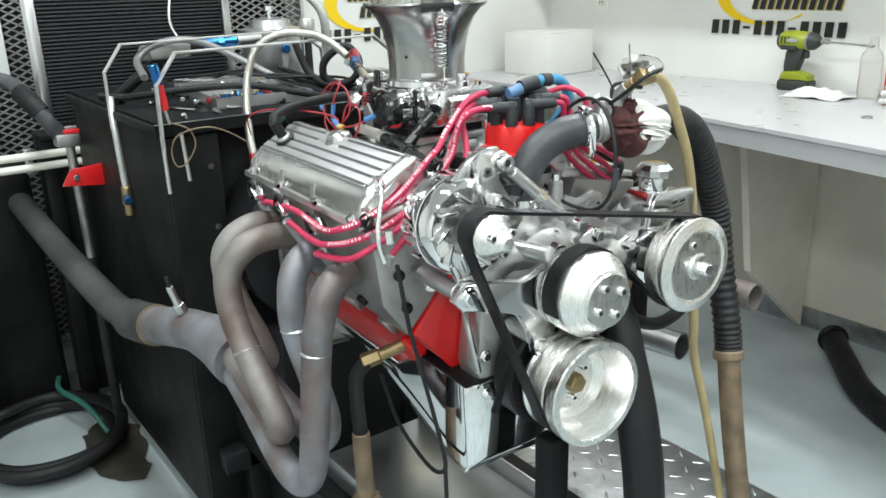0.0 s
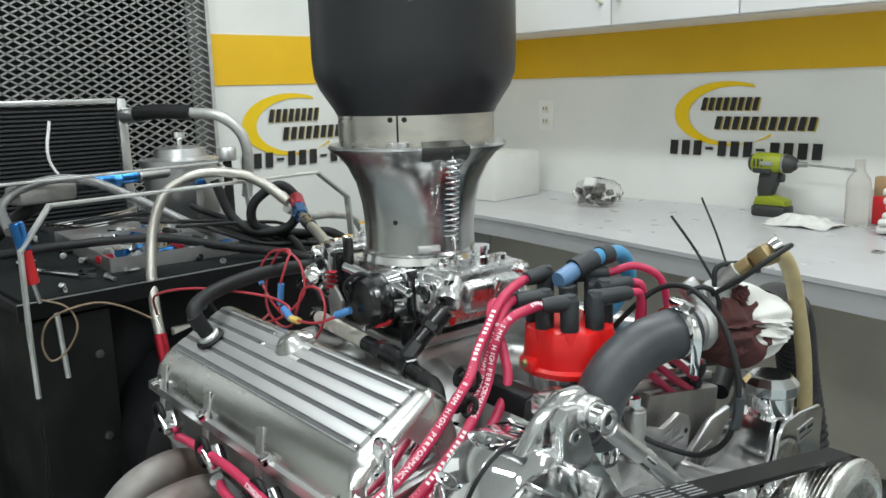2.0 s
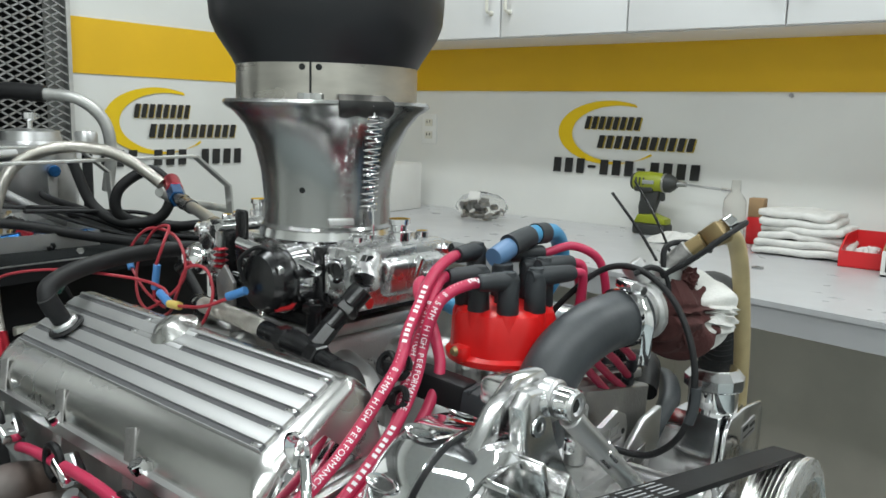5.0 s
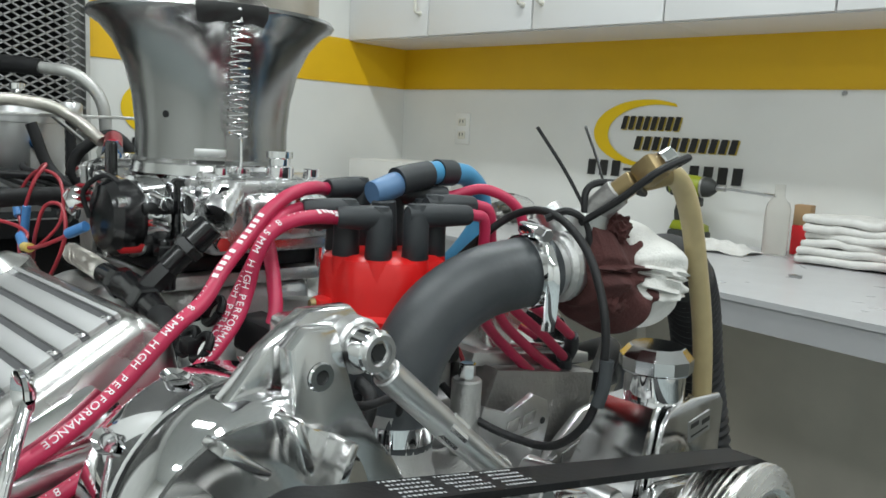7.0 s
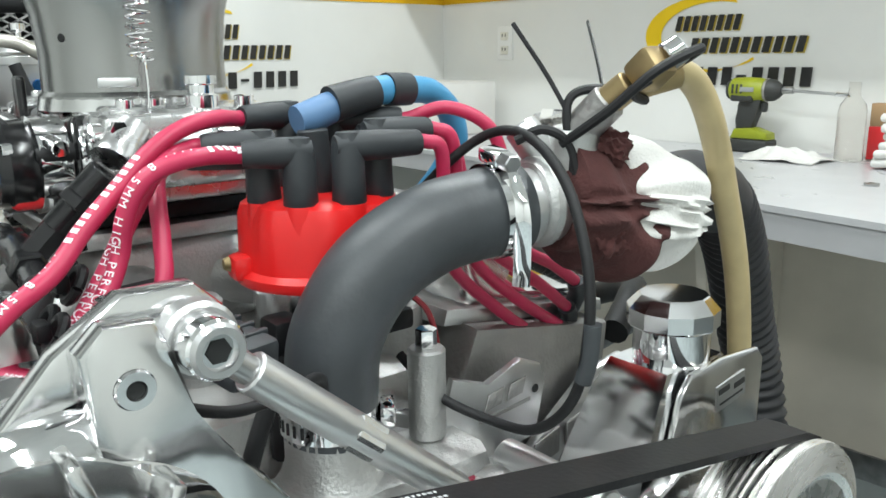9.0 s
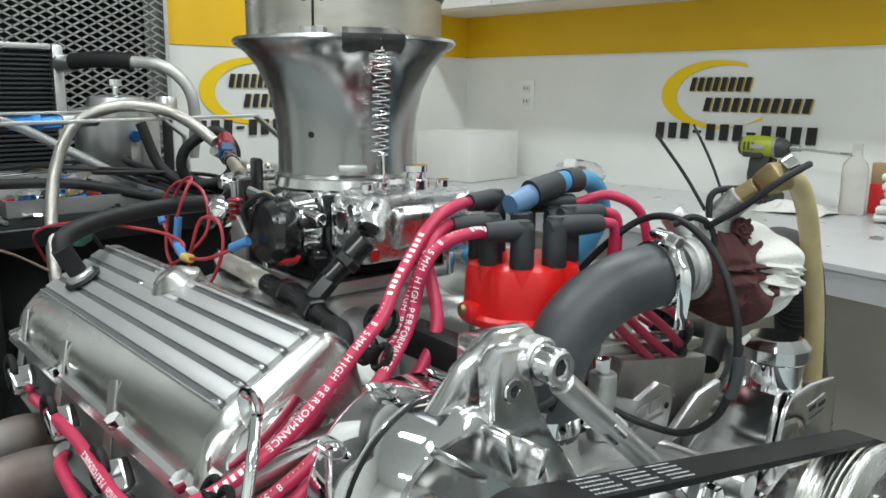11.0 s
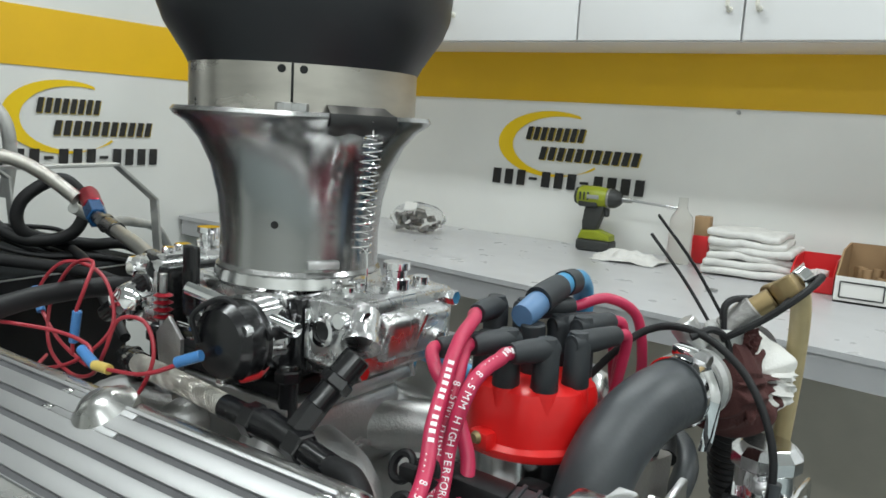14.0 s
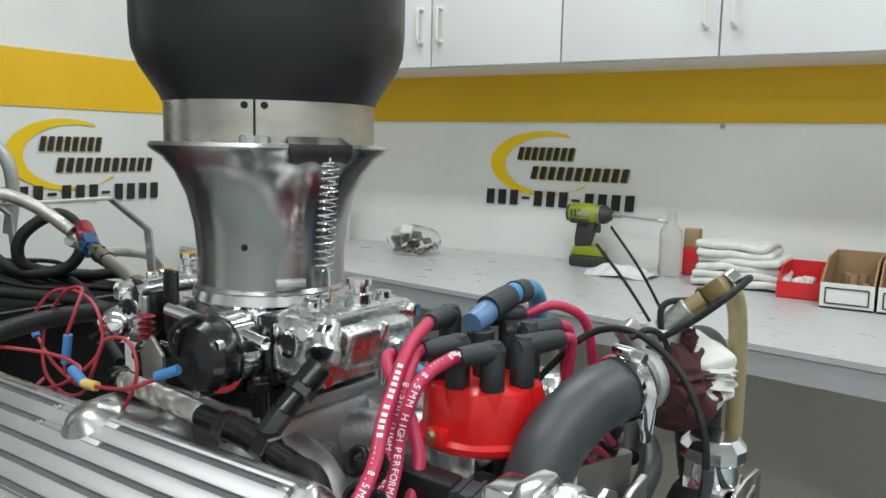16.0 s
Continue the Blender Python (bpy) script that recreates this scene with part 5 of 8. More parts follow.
far = [
    (7, (0.244, 0.064, 1.091), [(0.246, 0.078, 1.084), (0.236, 0.087, 1.040), (0.228, 0.102, 1.009), (0.230, 0.138, 0.976), (0.230, 0.185, 0.941)]),
    (0, (0.232, 0.080, 1.096), [(0.236, 0.094, 1.088), (0.230, 0.104, 1.045), (0.226, 0.121, 1.010), (0.230, 0.153, 0.981), (0.230, 0.193, 0.954)]),
    (1, (0.215, 0.092, 1.091), [(0.222, 0.108, 1.080), (0.224, 0.117, 1.035), (0.227, 0.136, 1.014), (0.230, 0.171, 0.989), (0.230, 0.200, 0.966)]),
    (2, (0.198, 0.086, 1.100), [(0.216, 0.108, 1.106), (0.232, 0.128, 1.092), (0.236, 0.138, 1.055), (0.230, 0.150, 1.020), (0.230, 0.185, 0.999), (0.230, 0.208, 0.983)]),
]
for k, od, pts in far:
    w, path = plug_wire("spark_plug_wire", k, od, pts, "red silicone spark plug wire over the far head", thick=0.0040)
    WIRES.append((w, path))
    e = Vector(path[-1])
    part("plug_boot", tube(B(), [e, e + Vector((-0.003, 0.006, -0.010)), e + Vector((-0.012, 0.010, -0.024))], 0.0062, 12, 4), BOOT, w, "dark plug boot")
# coil lead with blue sleeves
w = thing("coil_lead", "red coil lead with blue sleeves above the distributor", "ignition wire", (0.201, 0.026, 1.062))
part("centre_boot", rod(B(), (0.201, 0.026, 1.061), (0.200, 0.024, 1.098), 0.0086, 18), BOOT, w, "dark centre boot")
part("cap_boot", tube(B(), [(0.194, 0.018, 1.1025), (0.194, 0.027, 1.1045), (0.194, 0.038, 1.108), (0.194, 0.048, 1.111)], 0.0086, 18, 6, lambda q: 0.96 + 0.1 * math.sin(math.pi * q)), BLUEBOOT, w, "faded blue rubber sleeve")
part("sleeve", tube(B(), [(0.194, 0.040, 1.110), (0.194, 0.056, 1.1135), (0.194, 0.070, 1.116)], 0.0100, 18, 5, lambda q: 1.06 - 0.1 * q), BOOT, w, "dark grey sleeve")
part("blue_band", tube(B(), [(0.194, 0.069, 1.116), (0.193, 0.080, 1.117)], 0.0086, 16, 2), BLUEHOSE, w, "blue band")
part("sleeve", tube(B(), [(0.193, 0.079, 1.117), (0.192, 0.096, 1.1165)], 0.0098, 16, 2), BOOT, w)
part("cable", tube(B(), [(0.192, 0.094, 1.1165), (0.188, 0.116, 1.114), (0.183, 0.136, 1.10), (0.178, 0.143, 1.075), (0.165, 0.12, 1.04), (0.13, 0.10, 1.02), (0.05, 0.105, 1.03)], 0.0082, 14, 10), BLUEHOSE, w, "blue hose")

# small white print on the wires near the cap
def wire_print(parent, path, s0, s1, text, n_side):
    P = smooth_path(path, 24)
    acc, tot = [0.0], 0.0
    for a, b in zip(P, P[1:]):
        tot += (b - a).length
        acc.append(tot)
    step = 0.0048
    d = s0
    for ch in text:
        if d > min(s1, tot - 0.01):
            break
        if ch == "#":
            i = min(max(k for k in range(len(acc)) if acc[k] <= d), len(P) - 2)
            t = (P[i + 1] - P[i]).normalized()
            nn = (Vector(n_side) - t * Vector(n_side).dot(t)).normalized()
            m3 = axes((0, 0, 0), t, nn.cross(t)).to_3x3()
            part("print_bar", box(B(), P[i] + nn * 0.0043, (0.0026, 0.0036, 0.0004), 0, m3), WHITETXT, parent, "", 0)
        elif ch != " ":
            i = max(k for k in range(len(acc)) if acc[k] <= d)
            i = min(i, len(P) - 2)
            p = P[i].lerp(P[i + 1], (d - acc[i]) / max(1e-6, acc[i + 1] - acc[i]))
            t = (P[i + 1] - P[i]).normalized()
            nn = (Vector(n_side) - t * Vector(n_side).dot(t)).normalized()
            f = bpy.data.curves.new("print_mark", "FONT")
            f.body, f.size, f.align_x, f.align_y = ch, 0.0062, "CENTER", "CENTER"
            f.extrude = 0.0003
            o = new("print_mark", f)
            f.materials.append(WHITETXT)
            m = ENG @ axes(p + nn * 0.0043, t, nn.cross(t))
            o.parent = parent
            o.matrix_parent_inverse = Matrix.Translation(-parent.location)
            o.matrix_basis = m
        d += step * (0.8 if ch in ".I1 -" else 1.0)


NS = (0.55, -0.62, 0.55)
wire_print(WIRES[0][0], WIRES[0][1], 0.085, 0.6, "###### ##### .... 8.5MM HIGH PERFORMANCE   ###### ##### .... 8.5MM HIGH PERFORMANCE", NS)
wire_print(WIRES[1][0], WIRES[1][1], 0.01, 0.5, "##### .... 8.5MM HIGH PERFORMANCE   ###### ##### .... 8.5MM HIGH PERFORMANCE", NS)
wire_print(WIRES[2][0], WIRES[2][1], 0.05, 0.3, "8.5MM HIGH PERFORMANCE   ###### #####", NS)

# ---- front of the engine: pulleys, belt, alternator, pump ----
BELTTXT = mat("worn_white_belt_print", (0.52, 0.53, 0.54), 0.6, 0, 0.4, 300)
SOFTCH = mat("soft_chrome", (0.78, 0.78, 0.79), 0.12, 1, 0.06, 12, 0.02, 60, rvar=0.05)


def pulley(name, label, y, z, prof, x_belt, r_belt, holes=0, hole_r=0.02, hx=0.0):
    p = thing(name, label, "pulley", (x_belt, y, z))
    part("wheel", xl(prof, y, z, 64), BILLET, p, "", 16)
    for k in range(6):
        x = x_belt - 0.010 + 0.004 * k
        part("belt_rib", xl([(r_belt - 0.002, x - 0.0016), (r_belt + 0.0024, x - 0.0004), (r_belt + 0.0024, x + 0.0004), (r_belt - 0.002, x + 0.0016)], y, z, 48), BILLET, p)
    for k in range(holes):
        a = 2 * math.pi * (k + 0.3) / holes
        yy, zz = y + hole_r * math.cos(a), z + hole_r * math.sin(a)
        bm = rod(B(), (hx - 0.004, yy, zz), (hx + 0.005, yy, zz), 0.0055, 14)
        b = part("bolt", bm, CHROME, p)
        part("socket", rod(B(), (hx + 0.0045, yy, zz), (hx + 0.0056, yy, zz), 0.003, 6), DARK, b, "dark hex socket")
    return p


AY, AZ = -0.164, 0.974
WY, WZ = -0.004, 0.865
CY, CZ = -0.010, 0.728
PY, PZ = 0.187, 0.865
xb = 0.388
pulley("water_pump_pulley", "turned aluminium cone-nosed water pump pulley", WY, WZ,
       [(0.0, 0.366), (0.055, 0.368), (0.058, 0.37), (0.058, 0.404), (0.0590, 0.406), (0.0585, 0.410), (0.0400, 0.432), (0.0375, 0.4335), (0.0360, 0.4380), (0.0, 0.4385)], xb, 0.057, 4, 0.022, 0.4385)
cp = pulley("crank_pulley", "deep cupped aluminium crank pulley", CY, CZ,
       [(0.0, 0.352), (0.06, 0.352), (0.072, 0.356), (0.074, 0.362), (0.071, 0.366), (0.071, 0.405), (0.0745, 0.409), (0.0755, 0.425), (0.0745, 0.428), (0.066, 0.428), (0.063, 0.42), (0.058, 0.40), (0.052, 0.385), (0.040, 0.375), (0.0, 0.374)], xb, 0.071, 3, 0.026, 0.376)
part("hub_bolt", hexa(B(), (0.373, CY, CZ), (0.392, CY, CZ), 0.014), BRASS, cp, "brass-toned centre bolt")
h = thing("balancer", "black harmonic balancer disc behind the crank pulley", "balancer", (0.32, CY, CZ))
part("disc", xl([(0.0, 0.298), (0.078, 0.30), (0.082, 0.304), (0.082, 0.338), (0.078, 0.342), (0.0, 0.344)], CY, CZ, 56), BLACKP, h)
part("timing_tab", box(B(), (0.345, -0.108, 0.735), (0.004, 0.012, 0.075), 0.001, Matrix.Rotation(radians(-18), 3, "X")), BLACKP, h, "black pointer strip")
pulley("alternator_pulley", "small pointed turned aluminium alternator pulley", AY, AZ,
       [(0.0, 0.372), (0.0245, 0.372), (0.0262, 0.375), (0.0262, 0.402), (0.0272, 0.405), (0.0250, 0.410), (0.010, 0.434), (0.007, 0.437), (0.0, 0.438)], xb, 0.0258, 3, 0.015, 0.4235)
pp = pulley("steering_pump_pulley", "flat-faced turned aluminium steering pump pulley", PY, PZ,
       [(0.0, 0.372), (0.062, 0.374), (0.066, 0.376), (0.066, 0.402), (0.0695, 0.406), (0.0695, 0.409), (0.0690, 0.411), (0.0545, 0.4165), (0.0535, 0.416), (0.050, 0.4145), (0.02, 0.4155), (0.018, 0.42), (0.014, 0.421), (0, 0.421)], xb, 0.0655, 1, 0.035, 0.412)
part("centre_bolt", hexa(B(), (0.42, PY, PZ), (0.436, PY, PZ), 0.009), CHROME, pp)


def belt():
    b = thing("serpentine_belt", "black ribbed serpentine belt round the pulleys", "belt", (xb, 0, 0.85))
    t = 0.004

    def arc(y, z, r, a0, a1, n=14):
        return [(y + r * math.cos(radians(a0 + (a1 - a0) * i / n)), z + r * math.sin(radians(a0 + (a1 - a0) * i / n))) for i in range(n + 1)]
    ra, rw, rc, rp = 0.0288, 0.060, 0.0735, 0.0685
    loop = arc(AY, AZ, ra, 195, 65) + arc(PY, PZ, rp, 73, -135) + arc(WY, WZ, rw, 55, 200) + arc(CY, CZ, rc, 40, -170)
    # the crank run turns clockwise under the crank and climbs to the alternator
    n = len(loop)
    bm = B()
    cen = [Vector((0, y, z)) for y, z in loop]
    rows = []
    for i, c in enumerate(cen):
        d = (cen[(i + 1) % n] - cen[i - 1]).normalized()
        nn = Vector((0, -d.z, d.y))
        rows.append([bm.verts.new(Vector((x, 0, 0)) + c + nn * o) for x, o in ((xb - 0.012, -t / 2), (xb + 0.012, -t / 2), (xb + 0.012, t / 2), (xb - 0.012, t / 2))])
    for i in range(n):
        p, q = rows[i], rows[(i + 1) % n]
        for k in range(4):
            j = (k + 1) % 4
            bm.faces.new((p[k], p[j], q[j], q[k]))
    bmesh.ops.recalc_face_normals(bm, faces=bm.faces)
    part("band", bm, BELT, b)
    # white printed marks on the top run
    p0 = Vector((0, AY + ra * math.cos(radians(65)), AZ + ra * math.sin(radians(65))))
    p1 = Vector((0, PY + rp * math.cos(radians(73)), PZ + rp * math.sin(radians(73))))
    d = (p1 - p0).normalized()
    nn = Vector((0, -d.z, d.y))
    m = axes((0, 0, 0), (1, 0, 0), d)
    for g, (s0, ln) in enumerate(((0.030, 0.027), (0.064, 0.025), (0.096, 0.023))):
        for k in range(5):
            for j in range(9):
                s = s0 + ln * (j + 0.5) / 9 + 0.0016 * (k % 2)
                c = p0 + d * s + nn * 0.0023 + Vector((xb - 0.009 + 0.0043 * k, 0, 0))
                part("print_mark", box(B(), c, (0.0014, ln / 9 * (0.4 + 0.3 * ((j * 5 + k * 3) % 4) / 3), 0.0002), 0, m.to_3x3()), BELTTXT, b, "", 0)


belt()


def alternator():
    a = thing("alternator", "chrome plated alternator with a finned front fan", "alternator", (0.29, AY, AZ - 0.07))
    R = 0.064
    by, bz = -0.147, 0.965
    part("rear_shell", xl([(0.0, 0.264), (0.045, 0.265), (0.058, 0.267), (R - 0.002, 0.271), (R, 0.276), (R, 0.3055), (R - 0.003, 0.307), (0, 0.307)], by, bz, 64), CHROME, a)
    part("front_shell", xl([(0.0, 0.310), (R - 0.003, 0.3102), (R, 0.312), (R, 0.334), (R - 0.004, 0.341), (R - 0.016, 0.347), (0.02, 0.348), (0.0, 0.348)], by, bz, 64), CHROME, a)
    part("seam", xl([(R - 0.004, 0.3055), (R - 0.0015, 0.306), (R - 0.0015, 0.3105), (R - 0.004, 0.311)], by, bz, 64), BLACKP, a, "dark seam")
    for k in range(10):
        t = 2 * math.pi * k / 10
        y, z = by + (R + 0.0006) * math.cos(t), bz + (R + 0.0006) * math.sin(t)
        bm = lathe(B(), [(0, 0.0016), (0.5, 0.0012), (0.8, 0.0004), (1.0, -0.001)], (0, 0, 0), (0, 0, 1), 18)
        bmesh.ops.scale(bm, vec=(0.013, 0.0055, 1), verts=bm.verts)
        m = axes((0.285, y, z), (1, 0, 0), (0, -math.sin(t), math.cos(t)))
        bmesh.ops.transform(bm, matrix=m, verts=bm.verts)
        part("vent_scoop", bm, CHROME, a)
    # curved fan blades
    f = part("fan_plate", xl([(0, 0.350), (0.05, 0.350), (0.05, 0.353), (0, 0.354)], AY, AZ, 40), POLISH, a)
    for k in range(10):
        t = 2 * math.pi * k / 10
        y, z = AY + 0.043 * math.cos(t), AZ + 0.043 * math.sin(t)
        m = Matrix.Rotation(t + 0.6, 3, "X")
        part("fan_blade", box(B(), (0.360, y, z), (0.018, 0.026, 0.005), 0.0015, m), POLISH, a)
    # upper ear and split clamp
    ear = [(-0.166, 1.026), (-0.150, 1.026), (-0.122, 1.038), (-0.098, 1.04), (-0.09, 1.052), (-0.10, 1.062), (-0.125, 1.062), (-0.148, 1.046)]
    part("clamp_arm", prism(B(), ear, 0.012, YZ(0.318), 0.002), POLISH, a, "polished split clamp arm")
    part("clamp_arm", prism(B(), [(-0.144, 1.050), (-0.141, 1.020), (-0.136, 1.0), (-0.134, 0.975), (-0.118, 0.952), (-0.085, 0.950), (-0.070, 0.968), (-0.086, 0.991), (-0.102, 1.006), (-0.112, 1.022), (-0.115, 1.046), (-0.120, 1.057), (-0.136, 1.058)], 0.012, YZ(0.334), 0.0025), POLISH, a)
    part("clamp_block", box(B(), (0.318, -0.112, 1.047), (0.040, 0.03, 0.018), 0.004), POLISH, a)
    bm = rod(B(), (0.30, -0.105, 1.046), (0.350, -0.105, 1.046), 0.0085, 20)
    rod(bm, (0.346, -0.105, 1.046), (0.357, -0.105, 1.046), 0.0105, 20)
    part("pivot_bolt", bm, CHROME, a)
    part("pivot_washer", rod(B(), (0.334, -0.105, 1.046), (0.345, -0.105, 1.046), 0.0135, 24), SATIN, a)
    part("pivot_collar", lathe(B(), [(0.0058, 0.0), (0.0062, 0.0022), (0.0085, 0.0022), (0.0096, 0.0)], (0.357, -0.105, 1.046), (1.357, -0.105, 1.046), 24), SATIN, a)
    part("pivot_socket", rod(B(), (0.3565, -0.105, 1.046), (0.3576, -0.105, 1.046), 0.0046, 6), DARK, a, "dark hex socket")
    for q in ((0.3465, -0.1285, 1.036),):
        part("arm_eye", lathe(B(), [(0.0030, 0.0), (0.0034, 0.0012), (0.0062, 0.0012), (0.0068, 0.0)], (q[0], q[1], q[2]), (q[0] + 1, q[1], q[2]), 24), CHROME, a, "rolled eyelet")
        part("arm_hole", rod(B(), (q[0] - 0.002, q[1], q[2]), (q[0] + 0.0003, q[1], q[2]), 0.0032, 14), DARK, a, "dark lightening hole")
    return a


alternator()
r = thing("adjuster_rod", "satin steel turnbuckle rod from clamp to water pump", "tie rod", (0.35, -0.04, 1.0))
p0, p1 = Vector((0.343, -0.098, 1.039)), Vector((0.348, 0.010, 0.945))
dv = (p1 - p0).normalized()
part("rod_eye", lathe(B(), [(0.0, -0.006), (0.010, -0.006), (0.0115, 0), (0.010, 0.006), (0, 0.006)], (0.342, -0.105, 1.046), (1, -0.105, 1.046), 22), STEEL, r)
part("thread", rod(B(), p0, p0 + dv * 0.02, 0.0055, 12), STEEL, r)
part("sleeve", rod(B(), p0 + dv * 0.012, p1 - dv * 0.012, 0.0078, 18), SATIN, r, "satin hex sleeve")
part("flat", rod(B(), p0 + dv * 0.062, p0 + dv * 0.078, 0.0086, 6), POLISH, r)
part("lower_eye", rod(B(), p1 - dv * 0.014, p1 + dv * 0.012, 0.0065, 12), STEEL, r)
part("lower_bolt", hexa(B(), (0.34, 0.012, 0.944), (0.368, 0.012, 0.944), 0.009), CHROME, r)


def front_brackets():
    b = thing("accessory_bracket", "polished billet bracket arms carrying the alternator", "bracket", (0.34, -0.1, 0.8))
    low = [(-0.195, 0.885), (-0.175, 0.905), (-0.14, 0.90), (-0.085, 0.885), (-0.05, 0.895), (-0.03, 0.93), (-0.015, 0.925), (-0.02, 0.86), (-0.035, 0.80), (-0.045, 0.775), (-0.065, 0.775), (-0.07, 0.81), (-0.09, 0.845), (-0.13, 0.862), (-0.18, 0.868)]
    part("lower_arm", prism(B(), low, 0.014, YZ(0.352), 0.003), POLISH, b)
    side = [(-0.186, 0.925), (-0.172, 0.890), (-0.152, 0.868), (-0.138, 0.868), (-0.144, 0.886), (-0.160, 0.905), (-0.174, 0.930)]
    part("side_arm", prism(B(), side, 0.012, YZ(0.338), 0.003), POLISH, b)
    for y, z in ((-0.172, 0.887), (-0.057, 0.79), (-0.045, 0.87)):
        bolt_x(b, 0.366, y, z, 0.0095, 0.007)
    part("spacer", rod(B(), (0.30, -0.06, 0.80), (0.352, -0.06, 0.80), 0.012, 18), SATIN, b)
    part("spacer", rod(B(), (0.25, -0.17, 0.885), (0.34, -0.17, 0.885), 0.012, 18), SATIN, b)
    part("spacer", rod(B(), (0.22, -0.10, 0.92), (0.36, -0.04, 0.915), 0.011, 18), SATIN, b)
    c = thing("accessory_bracket", "polished billet bracket arms carrying the steering pump", "bracket", (0.34, 0.1, 0.8))
    arm = [(0.01, 0.925), (0.04, 0.938), (0.09, 0.925), (0.125, 0.90), (0.13, 0.885), (0.10, 0.875), (0.075, 0.85), (0.06, 0.80), (0.04, 0.80), (0.035, 0.87)]
    part("upper_arm", prism(B(), arm, 0.014, YZ(0.346), 0.003), POLISH, c)
    part("spacer", rod(B(), (0.30, 0.075, 0.925), (0.372, 0.075, 0.925), 0.010, 16), SATIN, c)
    part("pump_ear", prism(B(), [(0.12, 0.90), (0.15, 0.912), (0.20, 0.905), (0.23, 0.88), (0.215, 0.872), (0.15, 0.885)], 0.012, YZ(0.350), 0.002), POLISH, c)
    for y, z in ((0.045, 0.925), (0.105, 0.90), (0.05, 0.815)):
        bolt_x(c, 0.36, y, z, 0.008, 0.007)


front_brackets()


def steering_pump():
    p = thing("steering_pump", "chrome power steering pump with capped reservoir", "steering pump", (0.33, 0.185, 0.80))
    part("pump_body", xl([(0, 0.27), (0.045, 0.272), (0.05, 0.28), (0.05, 0.345), (0.03, 0.36), (0.02, 0.373), (0, 0.373)], PY, PZ - 0.004, 40), CHROME, p)
    # tapered reservoir
    bm = B()
    rings = []
    for z, x0, x1, y0, y1 in ((0.845, 0.275, 0.345, 0.125, 0.235), (0.905, 0.288, 0.345, 0.137, 0.233), (0.945, 0.298, 0.345, 0.148, 0.225), (0.962, 0.303, 0.343, 0.158, 0.212)):
        rings.append([bm.verts.new(c) for c in ((x0, y0, z), (x1, y0, z), (x1, y1, z), (x0, y1, z))])
    for a, b in zip(rings, rings[1:]):
        for i in range(4):
            bm.faces.new((a[i], a[(i + 1) % 4], b[(i + 1) % 4], b[i]))
    bm.faces.new(rings[-1])
    bm.faces.new(list(reversed(rings[0])))
    bmesh.ops.bevel(bm, geom=[e for e in bm.edges if e.calc_face_angle(0) > 0.5], offset=0.006, segments=3, profile=0.5, affect="EDGES")
    part("reservoir", bm, SOFTCH, p, "tapered chrome reservoir")
    part("filler_seam", lathe(B(), [(0, 0.958), (0.0205, 0.958), (0.0200, 0.9645), (0, 0.965)], (0.325, 0.186, 0), (0.325, 0.186, 1), 28), SOFTCH, p)
    part("filler_neck", lathe(B(), [(0, 0.955), (0.0215, 0.955), (0.0222, 0.960), (0.0222, 0.9815), (0, 0.982)], (0.325, 0.186, 0), (0.325, 0.186, 1), 36), CHROME, p)
    part("cap", lathe(B(), [(0.0, 0.9815), (0.0255, 0.9815), (0.0268, 0.983), (0.0268, 0.9925), (0.0205, 0.9995), (0.0195, 1.0002), (0, 1.0006)], (0.325, 0.186, 0), (0.325, 0.186, 1), 12), SOFTCH, p, "bright faceted chrome filler cap", 8)
    part("end_plate", prism(B(), [(0.150, 0.900), (0.238, 0.898), (0.246, 0.904), (0.247, 0.952), (0.240, 0.960), (0.20, 0.963), (0.172, 0.960), (0.163, 0.95)], 0.004, YZ(0.346), 0.001), POLISH, p, "polished end plate")
    part("maker_label", box(B(), (0.3504, 0.212, 0.940), (0.0008, 0.030, 0.016), 0, Matrix.Rotation(radians(8), 3, "X")), SATIN, p, "pale maker label", 0)
    for k, (dy, dz, w) in enumerate(((-0.008, 0.003, 0.011), (0.008, 0.003, 0.011), (0.0, -0.004, 0.024))):
        part("label_bar", box(B(), (0.3509, 0.212 + dy, 0.940 + dz), (0.0006, w, 0.0035 if k < 2 else 0.0012), 0, Matrix.Rotation(radians(8), 3, "X")), BLACKV, p, "dark bar", 0)
    return p


steering_pump()
g = thing("pump_hose", "short black return hose under the steering pump", "hose", (0.33, 0.24, 0.75))
part("hose_run", tube(B(), [(0.33, 0.13, 0.80), (0.335, 0.15, 0.765), (0.34, 0.20, 0.748), (0.34, 0.25, 0.765), (0.335, 0.258, 0.80)], 0.010, 12), RUBBER, g)

# lower hose from the pump to the floor
g = thing("lower_coolant_hose", "thick black rubber hose running down to the floor", "hose", (0.4, 0.1, 0.0))
part("hose_run", tube(B(), [(0.28, 0.085, 0.82), (0.34, 0.095, 0.80), (0.385, 0.085, 0.73), (0.415, 0.085, 0.64), (0.43, 0.09, 0.52), (0.435, 0.10, 0.30), (0.44, 0.11, 0.02)], 0.030, 18), RUBBER, g)

